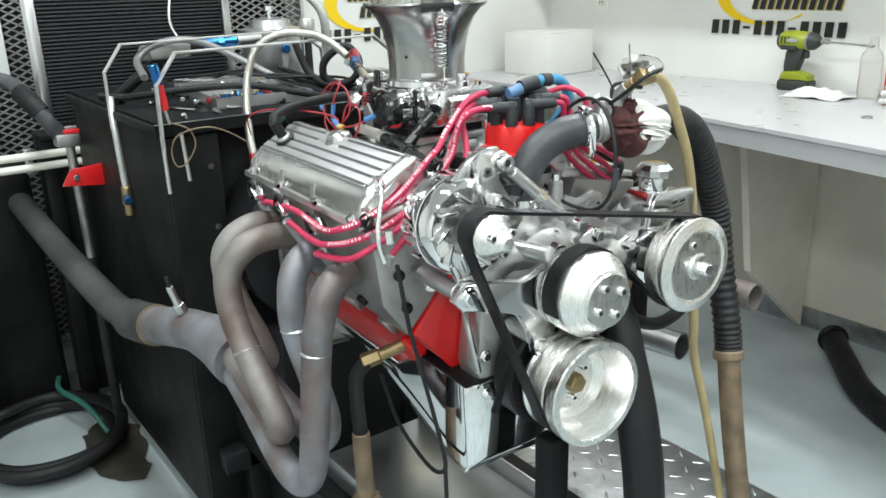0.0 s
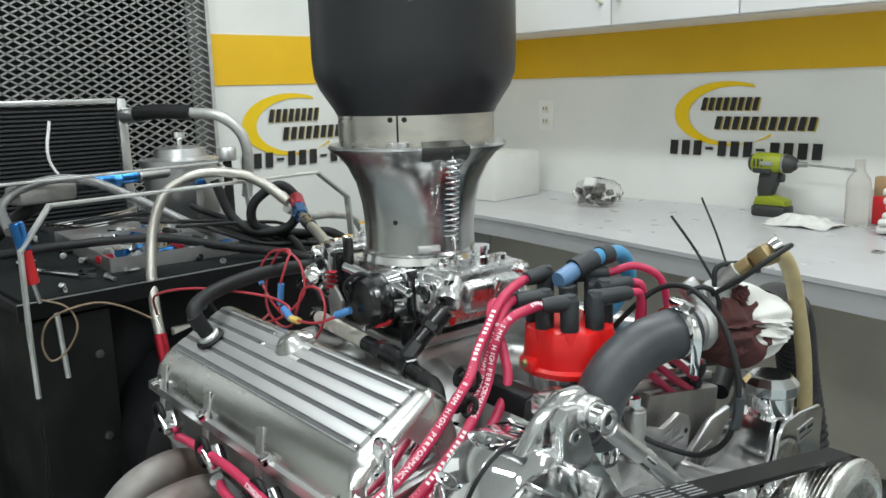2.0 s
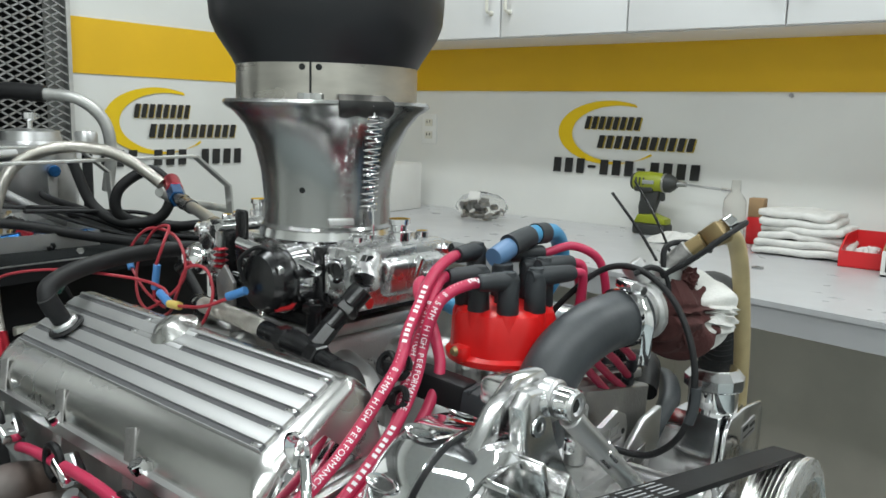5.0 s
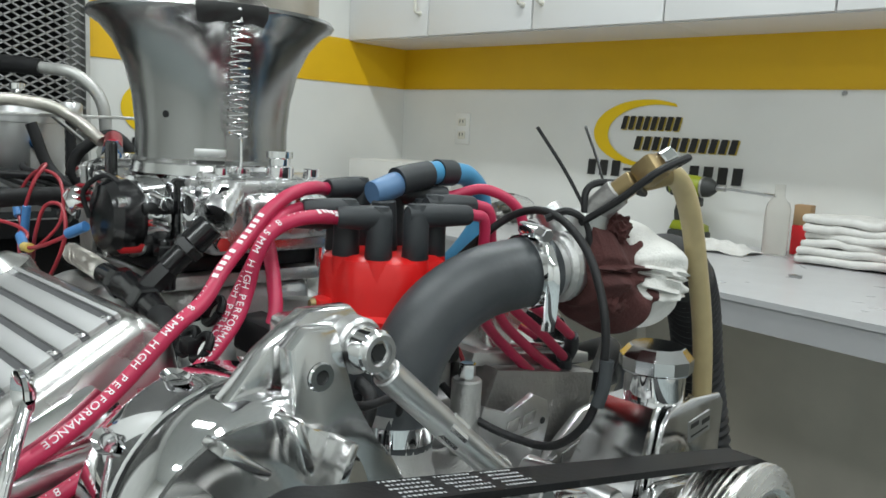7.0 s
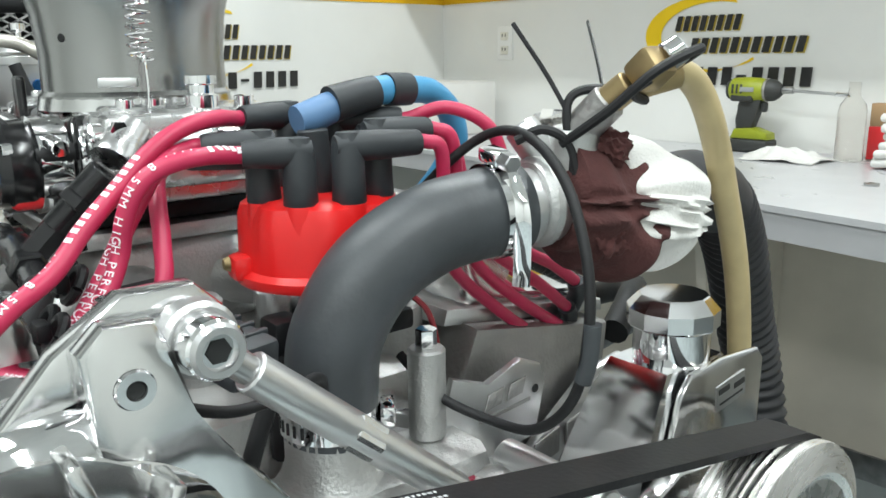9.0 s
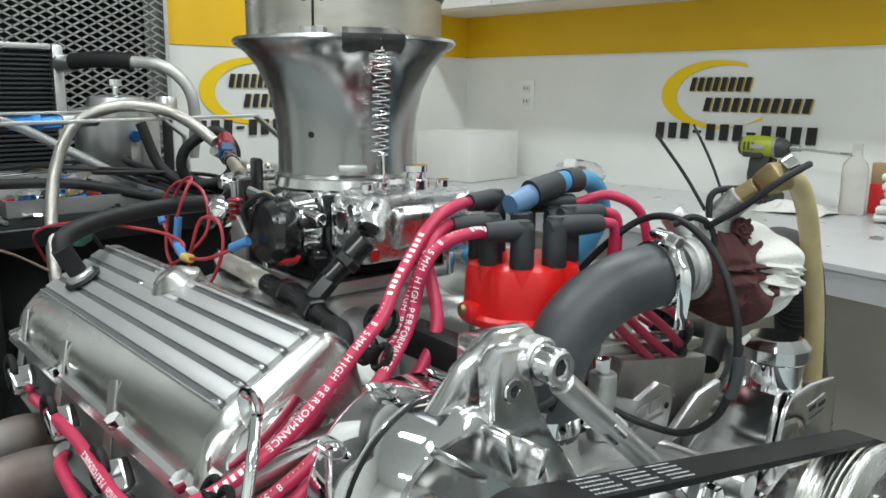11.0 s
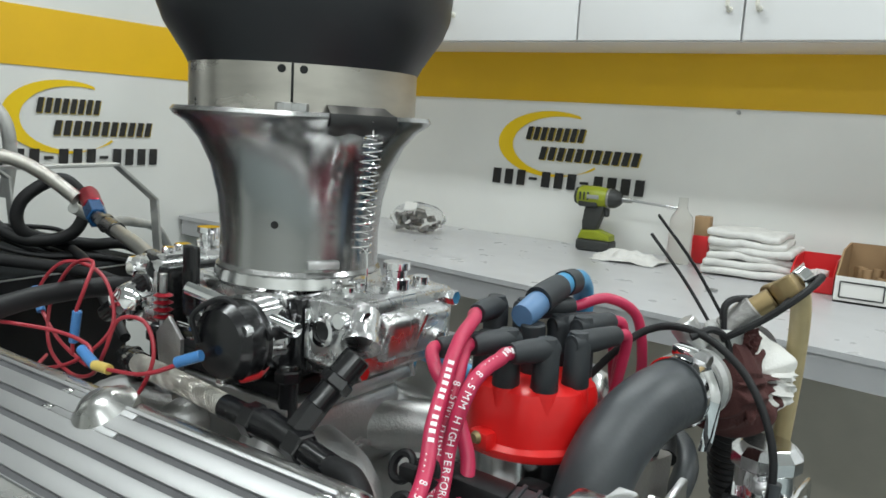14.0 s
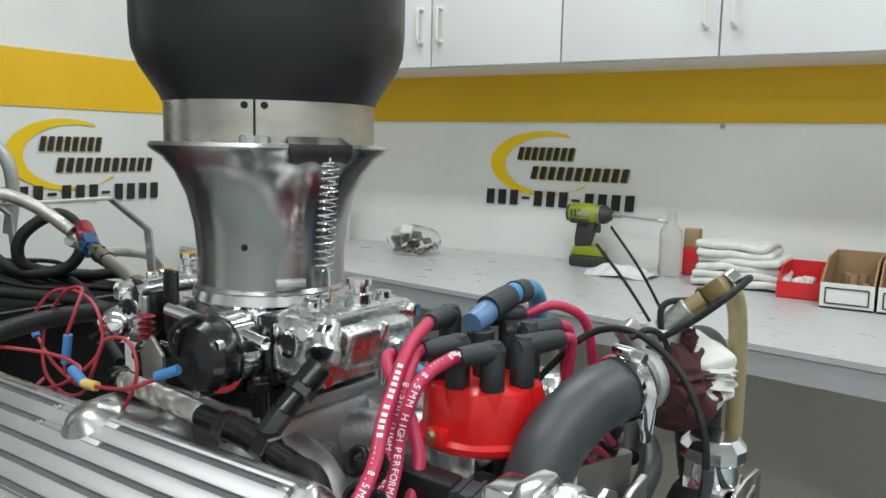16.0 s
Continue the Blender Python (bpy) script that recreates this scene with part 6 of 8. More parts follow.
# ---- coolant neck, hoses and rags ----
t = thing("thermostat_housing", "cast aluminium water neck on the manifold", "water neck", (0.262, -0.01, 0.90))
part("neck", lathe(B(), [(0, 0.905), (0.036, 0.905), (0.036, 0.918), (0.027, 0.93), (0.0235, 0.94), (0.0235, 0.975), (0, 0.976)], (0.262, -0.01, 0), (0.262, -0.01, 1), 30), CAST, t)
part("flange", box(B(), (0.248, 0.018, 0.913), (0.05, 0.10, 0.014), 0.006, Matrix.Rotation(radians(20), 3, "Z")), CAST, t)
part("bolt", hexa(B(), (0.228, 0.058, 0.92), (0.228, 0.058, 0.935), 0.0085), CHROME, t)


def hose_clamp(hose, c, d, r, tail=True):
    c, d = Vector(c), Vector(d).normalized()
    k = part("hose_clamp", lathe(B(), [(r, -0.006), (r + 0.0012, -0.006), (r + 0.0012, 0.006), (r, 0.006)], c, c + d, 40), CHROME, hose, "slotted bright steel worm clamp")
    u = d.cross(Vector((0.2, 0.3, 1))).normalized()
    v = u.cross(d).normalized()
    if v.z < 0:
        u, v = -u, -v
    for q in range(14):
        a = math.pi * (0.1 + 0.8 * q / 13) + math.pi
        p = c + (u * math.cos(a) + v * math.sin(a)) * (r + 0.0013)
        mm = axes(p, d, (u * -math.sin(a) + v * math.cos(a)))
        part("slot", box(B(), p, (0.006, 0.0016, 0.0005), 0, mm.to_3x3()), DARK, k, "", 0)
    p = c + v * (r + 0.005)
    mm = axes(p, u, d)
    part("screw_housing", box(B(), p, (0.018, 0.011, 0.008), 0.002, mm.to_3x3()), CHROME, k)
    part("screw", hexa(B(), p + u * 0.008, p + u * 0.018, 0.0048), STEEL, k)
    if tail:
        q0 = c + u * (r + 0.002)
        bm = tube(B(), [c + (u * 0.6 + v * 0.8) * (r + 0.003), q0 + v * 0.005, q0 - v * 0.02 + u * 0.001, q0 - v * 0.034], 0.0045, 6, 6, None, True, 0.15)
        part("tail", bm, CHROME, k)
    return k


hp = [(0.262, -0.010, 0.952), (0.263, -0.009, 0.975), (0.264, -0.005, 1.003), (0.268, 0.014, 1.032), (0.276, 0.043, 1.050), (0.283, 0.072, 1.056), (0.288, 0.094, 1.058)]
t = thing("upper_radiator_hose", "smooth grey-black moulded rubber elbow hose", "hose", (0.262, -0.012, 0.95))
part("hose_run", tube(B(), hp, 0.0235, 40, 10), HOSEG, t)
hose_clamp(t, (0.262, -0.010, 0.962), (0, 0, 1), 0.0239, False)
hose_clamp(t, (0.2855, 0.081, 1.0575), (0.22, 0.97, 0.08), 0.0239)

f = thing("filler_neck", "bare metal coolant neck with brass fittings wrapped in rags", "pipe fitting", (0.295, 0.13, 1.04))
part("neck_pipe", rod(B(), (0.286, 0.086, 1.058), (0.300, 0.20, 1.052), 0.0205, 24), SATIN, f)
part("neck_ring", rod(B(), (0.289, 0.102, 1.059), (0.291, 0.112, 1.059), 0.0245, 24), CAST, f)
part("boss", rod(B(), (0.296, 0.13, 1.07), (0.298, 0.128, 1.098), 0.014, 16), CAST, f)
part("side_boss", rod(B(), (0.285, 0.118, 1.08), (0.272, 0.112, 1.098), 0.010, 14), SATIN, f)
part("adapter", rod(B(), (0.298, 0.128, 1.094), (0.316, 0.134, 1.113), 0.010, 14), CASTD, f)
part("brass_nipple", rod(B(), (0.314, 0.133, 1.111), (0.326, 0.137, 1.121), 0.008, 14), BRASS, f, "threaded brass nipple")
part("brass_elbow", box(B(), (0.334, 0.142, 1.128), (0.019, 0.018, 0.018), 0.004, Matrix.Rotation(radians(-40), 3, "Y")), BRASS, f, "square brass elbow")
part("small_clamp", rod(B(), (0.338, 0.148, 1.133), (0.342, 0.156, 1.138), 0.008, 12), CHROME, f)


def wrap(name, a, b, r, seed, material, label, amp, pleats, tufts):
    """A cloth wound round the neck: a fat sleeve with soft folds that run along it or round it."""
    bm = B()
    A, Z = Vector(a), Vector(b)
    tube(bm, [A.lerp(Z, i / 40) for i in range(41)], r, 128, 1, lambda q: 0.66 + 0.40 * math.sin(math.pi * (0.06 + 0.86 * q)) ** 0.6, False)
    cen0 = (A + Z) / 2
    dr = (Z - A).normalized()
    for v in bm.verts:
        rel = v.co - cen0
        h = rel.dot(dr)
        rad = rel - dr * h
        ang = math.atan2(rad.z, rad.y)
        c, sn = math.cos(ang), math.sin(ang)
        drift = noise.noise(Vector((c * 1.3, sn * 1.3, h * 22 + seed)))
        fold = math.sin(pleats[0] * ang + pleats[1] * h + 3.4 * drift + seed)
        fold2 = math.sin((pleats[0] // 2 + 1) * ang - 0.7 * pleats[1] * h + 4.0 * noise.noise(Vector((c * 2.1, sn * 2.1, h * 40 - seed))))
        lump = noise.noise(Vector((c * 0.9, sn * 0.9, h * 12 + seed * 2)))
        v.co += rad.normalized() * amp * (0.42 * fold * abs(fold) ** 0.4 + 0.25 * fold2 + pleats[2] * lump)
        v.co += dr * amp * 0.7 * noise.noise(Vector((c * 1.6, sn * 1.6, seed + 5)))
        if rad.z < 0:
            v.co.z -= 0.5 * amp * -sn
    r0 = thing(name, label, "rag", cen0)
    part("wrapped_cloth", bm, material, r0, "", 75)
    for k, (off, sz) in enumerate(tufts):
        bm = B()
        bmesh.ops.create_icosphere(bm, subdivisions=4, radius=1)
        for v in bm.verts:
            q = v.co.copy()
            w = 1 + 0.45 * noise.noise(q * 2.2 + Vector((seed, k, 0))) + 0.16 * math.sin(9 * noise.noise(q * 1.7 + Vector((k, seed, 3))) * 2)
            v.co = cen0 + Vector(off) + Vector((q.x * sz[0], q.y * sz[1], q.z * sz[2])) * w
        part("tuft", bm, material, r0, "", 75)
    return r0


wrap("wrapped_rag", (0.291, 0.118, 1.060), (0.300, 0.176, 1.052), 0.032, 3.0, RAGBROWN, "dark brown rag wrapped round the coolant neck", 0.0095, (5, 130, 0.9), (((0.012, -0.004, 0.030), (0.011, 0.012, 0.010)), ((0.022, -0.010, -0.012), (0.009, 0.016, 0.014))))
wrap("wrapped_rag", (0.296, 0.152, 1.056), (0.301, 0.208, 1.044), 0.036, 9.0, RAGWHITE, "white rag wrapped round the coolant neck", 0.0058, (19, 90, 0.9), ())
NOW[0] = Matrix.Identity(4)

# black corrugated hose and its pipe to the floor
c = thing("corrugated_hose", "black corrugated hose bending down to a rusty pipe", "hose", (-0.57, 1.35, 0.0))
pts = [(-0.583, 1.135, 1.052), (-0.59, 1.18, 1.05), (-0.597, 1.225, 1.035), (-0.612, 1.285, 0.99), (-0.624, 1.335, 0.92), (-0.622, 1.362, 0.85), (-0.604, 1.36, 0.76), (-0.575, 1.352, 0.66), (-0.563, 1.346, 0.605)]
P = smooth_path(pts, 60)
part("smooth_end", tube(B(), P[:130], 0.0235, 24, 1, None, False), CORR, c, "smooth rubber end")
part("corrugated_run", tube(B(), P[128:], 0.0235, 24, 1, lambda s: 1.0 + 0.06 * math.sin(s * 2 * math.pi * 44), False), CORR, c)
part("clamp", rod(B(), (-0.566, 1.347, 0.622), (-0.562, 1.345, 0.604), 0.0265, 24), RUSTY, c, "rusty hose clamp")
part("drop_pipe", tube(B(), [(-0.565, 1.346, 0.62), (-0.54, 1.342, 0.48), (-0.51, 1.342, 0.32), (-0.47, 1.345, 0.04), (-0.465, 1.345, 0.0)], 0.02, 18), RUSTY, c, "tan rusted pipe")
c = thing("bleed_hose", "aged tan clear hose hanging from the brass elbow", "hose", (-0.55, 1.2, 0.0))
part("hose_run", tube(B(), [(-0.560, 1.065, 1.122), (-0.548, 1.085, 1.126), (-0.545, 1.108, 1.108), (-0.548, 1.14, 1.06), (-0.556, 1.185, 0.98), (-0.567, 1.225, 0.85), (-0.582, 1.262, 0.70), (-0.592, 1.285, 0.62), (-0.575, 1.31, 0.50), (-0.54, 1.335, 0.30), (-0.51, 1.36, 0.10), (-0.50, 1.37, 0.01)], 0.0078, 14, 10, None, True, 0.85), TANH, c)
part("hose_barb", rod(B(), (-0.562, 1.062, 1.120), (-0.548, 1.083, 1.1265), 0.0088, 12), BRASS, c, "brass hose barb")
# braided cable loop over the hose
NOW[0] = ENG
c = thing("sensor_cable", "black braided cable looped over the elbow hose", "cable", (0.3, 0.08, 0.95))
part("cable_run", tube(B(), [(0.205, 0.062, 1.022), (0.222, 0.075, 1.055), (0.250, 0.098, 1.089), (0.285, 0.100, 1.096), (0.322, 0.092, 1.078), (0.345, 0.084, 1.045), (0.352, 0.08, 1.01), (0.345, 0.078, 0.972), (0.322, 0.076, 0.948), (0.295, 0.07, 0.945), (0.268, 0.055, 0.955), (0.24, 0.05, 0.972)], 0.0028, 10, 12), RUBBER, c)
part("splice_sleeve", tube(B(), [(0.3535, 0.081, 1.012), (0.3525, 0.0805, 0.995), (0.350, 0.079, 0.982)], 0.0044, 12, 4), HOSEG, c, "grey splice sleeve")
c = thing("sensor_cable", "second black cable wound round the brass fitting", "cable", (0.3, 0.13, 1.09))
part("cable_run", tube(B(), [(0.285, 0.096, 1.092), (0.296, 0.106, 1.098), (0.304, 0.118, 1.088), (0.309, 0.120, 1.06), (0.298, 0.121, 1.11), (0.31, 0.138, 1.118), (0.325, 0.15, 1.112), (0.335, 0.128, 1.118), (0.342, 0.152, 1.13), (0.352, 0.158, 1.138), (0.346, 0.132, 1.128), (0.325, 0.122, 1.108), (0.30, 0.115, 1.09)], 0.0026, 8, 10), RUBBER, c)
NOW[0] = Matrix.Identity(4)
for a, m, b in (((-0.592, 1.068, 1.080), (-0.622, 1.070, 1.120), (-0.652, 1.070, 1.154)), ((-0.585, 1.08, 1.082), (-0.632, 1.13, 1.125), (-0.680, 1.180, 1.158))):
    tagged(part("zip_tie", tube(B(), [a, m, b], 0.0014, 6, 8, None, True, 0.6), BLACKP), "black plastic zip tie tail sticking up", "zip tie", "zip ties")

# ---- exhaust ----
def header():
    h = thing("exhaust_header", "heat-stained steel tube header with a merged collector", "exhaust header", (-1.0, 0.62, 0.52))
    A = [(-0.752, 0.728, 0.868), (-0.744, 0.685, 0.878), (-0.733, 0.650, 0.862), (-0.732, 0.632, 0.82), (-0.740, 0.626, 0.76), (-0.735, 0.615, 0.68), (-0.738, 0.606, 0.60), (-0.762, 0.602, 0.563), (-0.81, 0.602, 0.553), (-0.87, 0.604, 0.572), (-0.95, 0.608, 0.606), (-1.06, 0.615, 0.638)]
    Bp = [(-0.855, 0.722, 0.870), (-0.846, 0.68, 0.880), (-0.832, 0.648, 0.862), (-0.828, 0.638, 0.82), (-0.832, 0.642, 0.77), (-0.81, 0.655, 0.69), (-0.795, 0.662, 0.63), (-0.81, 0.66, 0.592), (-0.87, 0.655, 0.595), (-1.05, 0.648, 0.636)]
    C = [(-0.955, 0.728, 0.870), (-0.952, 0.675, 0.884), (-0.958, 0.628, 0.874), (-0.970, 0.60, 0.835), (-0.955, 0.593, 0.78), (-0.912, 0.595, 0.72), (-0.865, 0.60, 0.665), (-0.84, 0.606, 0.625), (-0.855, 0.61, 0.603), (-0.90, 0.612, 0.618), (-1.05, 0.616, 0.672)]
    D = [(-1.035, 0.735, 0.872), (-1.026, 0.68, 0.886), (-1.028, 0.637, 0.870), (-1.032, 0.618, 0.83), (-1.01, 0.627, 0.76), (-0.98, 0.64, 0.71), (-0.97, 0.648, 0.675), (-1.0, 0.65, 0.66), (-1.06, 0.648, 0.672)]
    for k, p in enumerate((A, Bp, C, D)):
        t = part("primary_tube", tube(B(), p, 0.0215, 26, 10), (HEADERB, HEADERB, HEADER, HEADER)[k], h)
        q = Vector(p[0])
        part("port_flange", box(B(), q + Vector((0, -0.003, 0)), (0.075, 0.01, 0.058), 0.006, Matrix.Rotation(radians(-4), 3, "Z")), HEADER, t, "steel port flange")
        for dx in (-0.03, 0.03):
            part("flange_bolt", hexa(B(), q + Vector((dx, -0.006, -0.018)), q + Vector((dx, -0.016, -0.018)), 0.007), STEEL, t)
    for p, d in (((-0.740, 0.6265, 0.776), (-0.04, -0.05, -1)), ((-0.8315, 0.6415, 0.776), (0.05, 0.04, -1)), ((-0.915, 0.5945, 0.722), (0.5, 0.03, -0.8))):
        p, d = Vector(p), Vector(d).normalized()
        part("weld_ring", lathe(B(), [(0.0205, -0.003), (0.0232, 0), (0.0205, 0.003)], p, p + d, 28), SATIN, h, "bright weld ring")
    cp = [(-1.03, 0.628, 0.652), (-1.10, 0.626, 0.656), (-1.18, 0.62, 0.65), (-1.25, 0.612, 0.64), (-1.40, 0.594, 0.602)]
    part("collector", tube(B(), cp, 0.05, 32, 10, lambda s: 1.0 if s < 0.15 else max(0.78, 1.0 - 0.5 * (s - 0.15))), HEADERB, h, "blued merge collector")
    part("band_clamp", lathe(B(), [(0.039, -0.012), (0.043, -0.012), (0.043, 0.012), (0.039, 0.012)], (-1.405, 0.5935, 0.601), (-1.6, 0.57, 0.556), 32), RUSTY, h, "rusty band clamp")
    part("tail_pipe", tube(B(), [(-1.40, 0.594, 0.602), (-1.50, 0.58, 0.585), (-1.62, 0.565, 0.585), (-1.88, 0.55, 0.61), (-2.2, 0.54, 0.64), (-2.62, 0.52, 0.70)], 0.038, 24, 8, lambda s: 1.15 if s < 0.25 else 0.88), DIMPIPE, h, "tail pipe coloured dark for the dim corner")
    s0 = Vector((-1.235, 0.602, 0.682))
    sn = part("oxygen_sensor", hexa(B(), s0, s0 + Vector((0.0, -0.008, 0.018)), 0.012), STEEL, h, "small oxygen sensor")
    part("sensor_tip", rod(B(), s0 + Vector((0, -0.007, 0.016)), s0 + Vector((-0.002, -0.018, 0.055)), 0.007, 12), SATIN, sn)
    part("sensor_lead", rod(B(), s0 + Vector((-0.002, -0.018, 0.055)), s0 + Vector((-0.003, -0.021, 0.075)), 0.004, 10), RUBBER, sn)
    return h


header()
NOW[0] = ENG
f = thing("exhaust_header", "brown heat-stained far side header tubes", "exhaust header", (0.0, 0.3, 0.5))
for k, x in enumerate((0.16, 0.05, -0.06, -0.165)):
    part("primary_tube", tube(B(), [(x, 0.21, 0.87), (x + 0.005, 0.265, 0.875), (x + 0.0, 0.31, 0.84), (x - 0.02, 0.325, 0.76), (x - 0.06, 0.32, 0.66), (x - 0.15, 0.33, 0.60), (-0.40, 0.34, 0.56)], 0.0215, 20, 8), HEADER if k else RUSTY, f)
part("collector", rod(B(), (-0.36, 0.34, 0.565), (-0.62, 0.34, 0.53), 0.05, 26), HEADER, f)
NOW[0] = Matrix.Identity(4)

# ---- stand under the engine ----
s = thing("engine_stand", "black steel engine stand with diamond plate deck", "engine stand", (-0.95, 1.0, 0.0))
for y in (0.78, 1.12):
    part("rail", box(B(), (-0.95, y, 0.28), (1.05, 0.05, 0.075), 0.004), BLACKP, s)
for x in (-1.42, -0.60):
    part("cross_beam", box(B(), (x, 0.95, 0.22), (0.05, 0.50, 0.05), 0.004), BLACKP, s)
for x in (-1.42, -0.62):
    for y in (0.78, 1.12):
        part("leg", box(B(), (x, y, 0.125), (0.05, 0.05, 0.25), 0.004), BLACKP, s)
part("front_post", box(B(), (-0.535, 0.885, 0.33), (0.036, 0.036, 0.62), 0.004), BLACKP, s)
dk = part("deck_plate", box(B(), (-0.86, 1.33, 0.255), (0.75, 0.36, 0.006), 0.001), PLATE, s, "diamond plate deck")
for i in range(16):
    for j in range(9):
        x, y = -1.20 + 0.045 * i, 1.17 + 0.04 * j
        bm = lathe(B(), [(0, 0.0016), (0.6, 0.001), (1, -0.0005)], (0, 0, 0), (0, 0, 1), 8)
        bmesh.ops.scale(bm, vec=(0.014, 0.004, 1), verts=bm.verts)
        bmesh.ops.transform(bm, matrix=pose(x, y, 0.2583, 0, 0, 45 if (i + j) % 2 else -45), verts=bm.verts)
        part("tread_bump", bm, PLATE, dk)
tr = thing("drip_tray", "bare sheet metal drip tray under the engine", "tray", (-0.98, 0.93, 0.32))
part("pan", box(B(), (-0.93, 0.93, 0.326), (0.42, 0.26, 0.012), 0.004), SATIN, tr)
for y in (0.80, 1.06):
    part("side", box(B(), (-0.93, y, 0.345), (0.42, 0.004, 0.05), 0.001), SATIN, tr)
o = thing("oil_drain_line", "brass fitting and brown pipe below the red block", "oil line", (-0.745, 0.70, 0.3))
part("brass_body", rod(B(), (-0.742, 0.775, 0.742), (-0.758, 0.74, 0.728), 0.010, 14), BRASS, o, "brass fitting")
part("brass_nut", hexa(B(), (-0.758, 0.74, 0.728), (-0.768, 0.715, 0.72), 0.0125), BRASS, o)
part("hose_neck", tube(B(), [(-0.765, 0.722, 0.722), (-0.77, 0.705, 0.70), (-0.765, 0.70, 0.66), (-0.76, 0.70, 0.60)], 0.011, 12), RUBBER, o, "black hose")
part("pipe", rod(B(), (-0.76, 0.70, 0.61), (-0.755, 0.70, 0.44), 0.014, 16), RUSTY, o, "brown pipe")
part("coupling", rod(B(), (-0.7555, 0.70, 0.50), (-0.755, 0.70, 0.46), 0.022, 16), RUSTY, o)
part("drop", rod(B(), (-0.755, 0.70, 0.45), (-0.755, 0.70, 0.30), 0.018, 16), CASTD, o)
part("foot", box(B(), (-0.755, 0.70, 0.15), (0.05, 0.05, 0.30), 0.004), BLACKP, o)
d = thing("dyno_absorber", "dark dyno absorber coupled behind the engine", "dyno", (-1.32, 0.95, 0.1))
part("housing", lathe(B(), [(0, 0), (0.17, 0.0), (0.18, 0.01), (0.18, 0.17), (0.17, 0.18), (0.13, 0.2), (0, 0.2)], (-1.50, 0.965, 0.72), (-1.0, 0.93, 0.72), 40), BLACKP, d)
part("bell_plate", box(B(), (-1.145, 0.955, 0.75), (0.02, 0.36, 0.36), 0.02, Matrix.Rotation(radians(-4), 3, "Z")), CASTD, d)
part("base", box(B(), (-1.38, 0.95, 0.28), (0.26, 0.30, 0.56), 0.01), BLACKP, d)
for z in (0.80, 0.86):
    part("terminal_block", box(B(), (-1.515, 0.88 + (z - 0.8), z + 0.03), (0.016, 0.05, 0.014), 0.002), CREAM, d, "pale terminal block")

# ---- open exhaust pipes and clutter on the floor ----
for (a, b, r, lab) in (((-1.9, 1.76, 0.50), (-0.80, 1.80, 0.53), 0.033, "dull steel exhaust pipe with an open end"), ((-1.7, 1.72, 0.32), (-0.98, 1.78, 0.345), 0.036, "bright steel exhaust pipe with an open end")):
    p = thing("exhaust_pipe", lab, "pipe", a, "loose exhaust pipes")
    a, b = Vector(a), Vector(b)
    L = (b - a).length
    part("pipe_wall", lathe(B(), [(r - 0.002, 0), (r, 0), (r, L), (r - 0.003, L), (r - 0.003, L - 0.3), (0, L - 0.3)], a, b, 32), SATIN if r > 0.034 else HEADER, p)
    part("stand_bracket", box(B(), (a.x + 0.35, a.y, a.z / 2 - r / 2), (0.04, 0.04, a.z - r + 0.004), 0.003), BLACKP, p, "black support")
    part("stand_bracket", box(B(), (b.x - 0.35, b.y, b.z / 2 - r / 2), (0.04, 0.04, b.z - r + 0.004), 0.003), BLACKP, p, "black support")
k = thing("floor_pipe", "bent black exhaust pipe lying on the floor", "pipe", (-0.75, 2.5, 0))
part("pipe_wall", tube(B(), [(-1.07, 2.74, 0.05), (-0.95, 2.60, 0.045), (-0.82, 2.46, 0.042), (-0.65, 2.36, 0.042), (-0.45, 2.33, 0.042)], 0.04, 24, 10), BLACKP, k)
part("flange", rod(B(), (-1.075, 2.745, 0.05), (-1.06, 2.73, 0.05), 0.05, 24), BLACKP, k)


def coil(name, c, r0, turns, r, material, label, seed):
    random.seed(seed)
    pts = []
    for i in range(int(turns * 14)):
        a = 2 * math.pi * i / 14 + seed
        rr = r0 * (1 + 0.10 * math.sin(a * 0.37 + seed)) + random.uniform(-0.008, 0.008)
        pts.append((c[0] + rr * math.cos(a) * 1.1 + 0.02 * math.sin(i * 0.21), c[1] + rr * math.sin(a), r + 0.001 + r * 1.15 * (i / 14) * 0.8))
    e = pts[-1]
    pts += [(e[0] - 0.06, e[1] - 0.12, r + 0.02), (e[0] - 0.08, e[1] - 0.3, r + 0.001)]
    t = thing(name, label, "hose", c)
    part("hose_run", tube(B(), pts, r, 12, 3), material, t)


coil("coiled_hose", (-2.16, 0.45, 0), 0.19, 3.4, 0.016, RUBBER, "coil of black rubber hose on the floor", 2)
GREENC = mat("green_cable", (0.02, 0.12, 0.09), 0.5)
g = thing("green_cable", "dark green cable lying by the coiled hose", "cable", (-2.2, 0.5, 0.08))
part("cable_run", tube(B(), [(-2.45, 0.55, 0.09), (-2.3, 0.52, 0.105), (-2.15, 0.56, 0.10), (-2.05, 0.60, 0.02)], 0.008, 10), GREENC, g)
g = thing("floor_cable", "thin black cable trailing over the floor", "cable", (-1.5, 0.5, 0))
part("cable_run", tube(B(), [(-1.60, 0.66, 0.006), (-1.62, 0.56, 0.006), (-1.55, 0.45, 0.006), (-1.35, 0.36, 0.006), (-1.2, 0.2, 0.006)], 0.005, 8), RUBBER, g)
bm = B()
random.seed(3)
ring = []
for i in range(36):
    a = 2 * math.pi * i / 36
    ring.append(bm.verts.new((-2.02 + 0.20 * math.cos(a) * (1 + 0.35 * noise.noise(Vector((math.cos(a) * 2, math.sin(a) * 2, 4)))), 0.60 + 0.08 * math.sin(a) * (1 + 0.5 * noise.noise(Vector((math.cos(a) * 3, math.sin(a) * 3, 1)))), 0.004)))
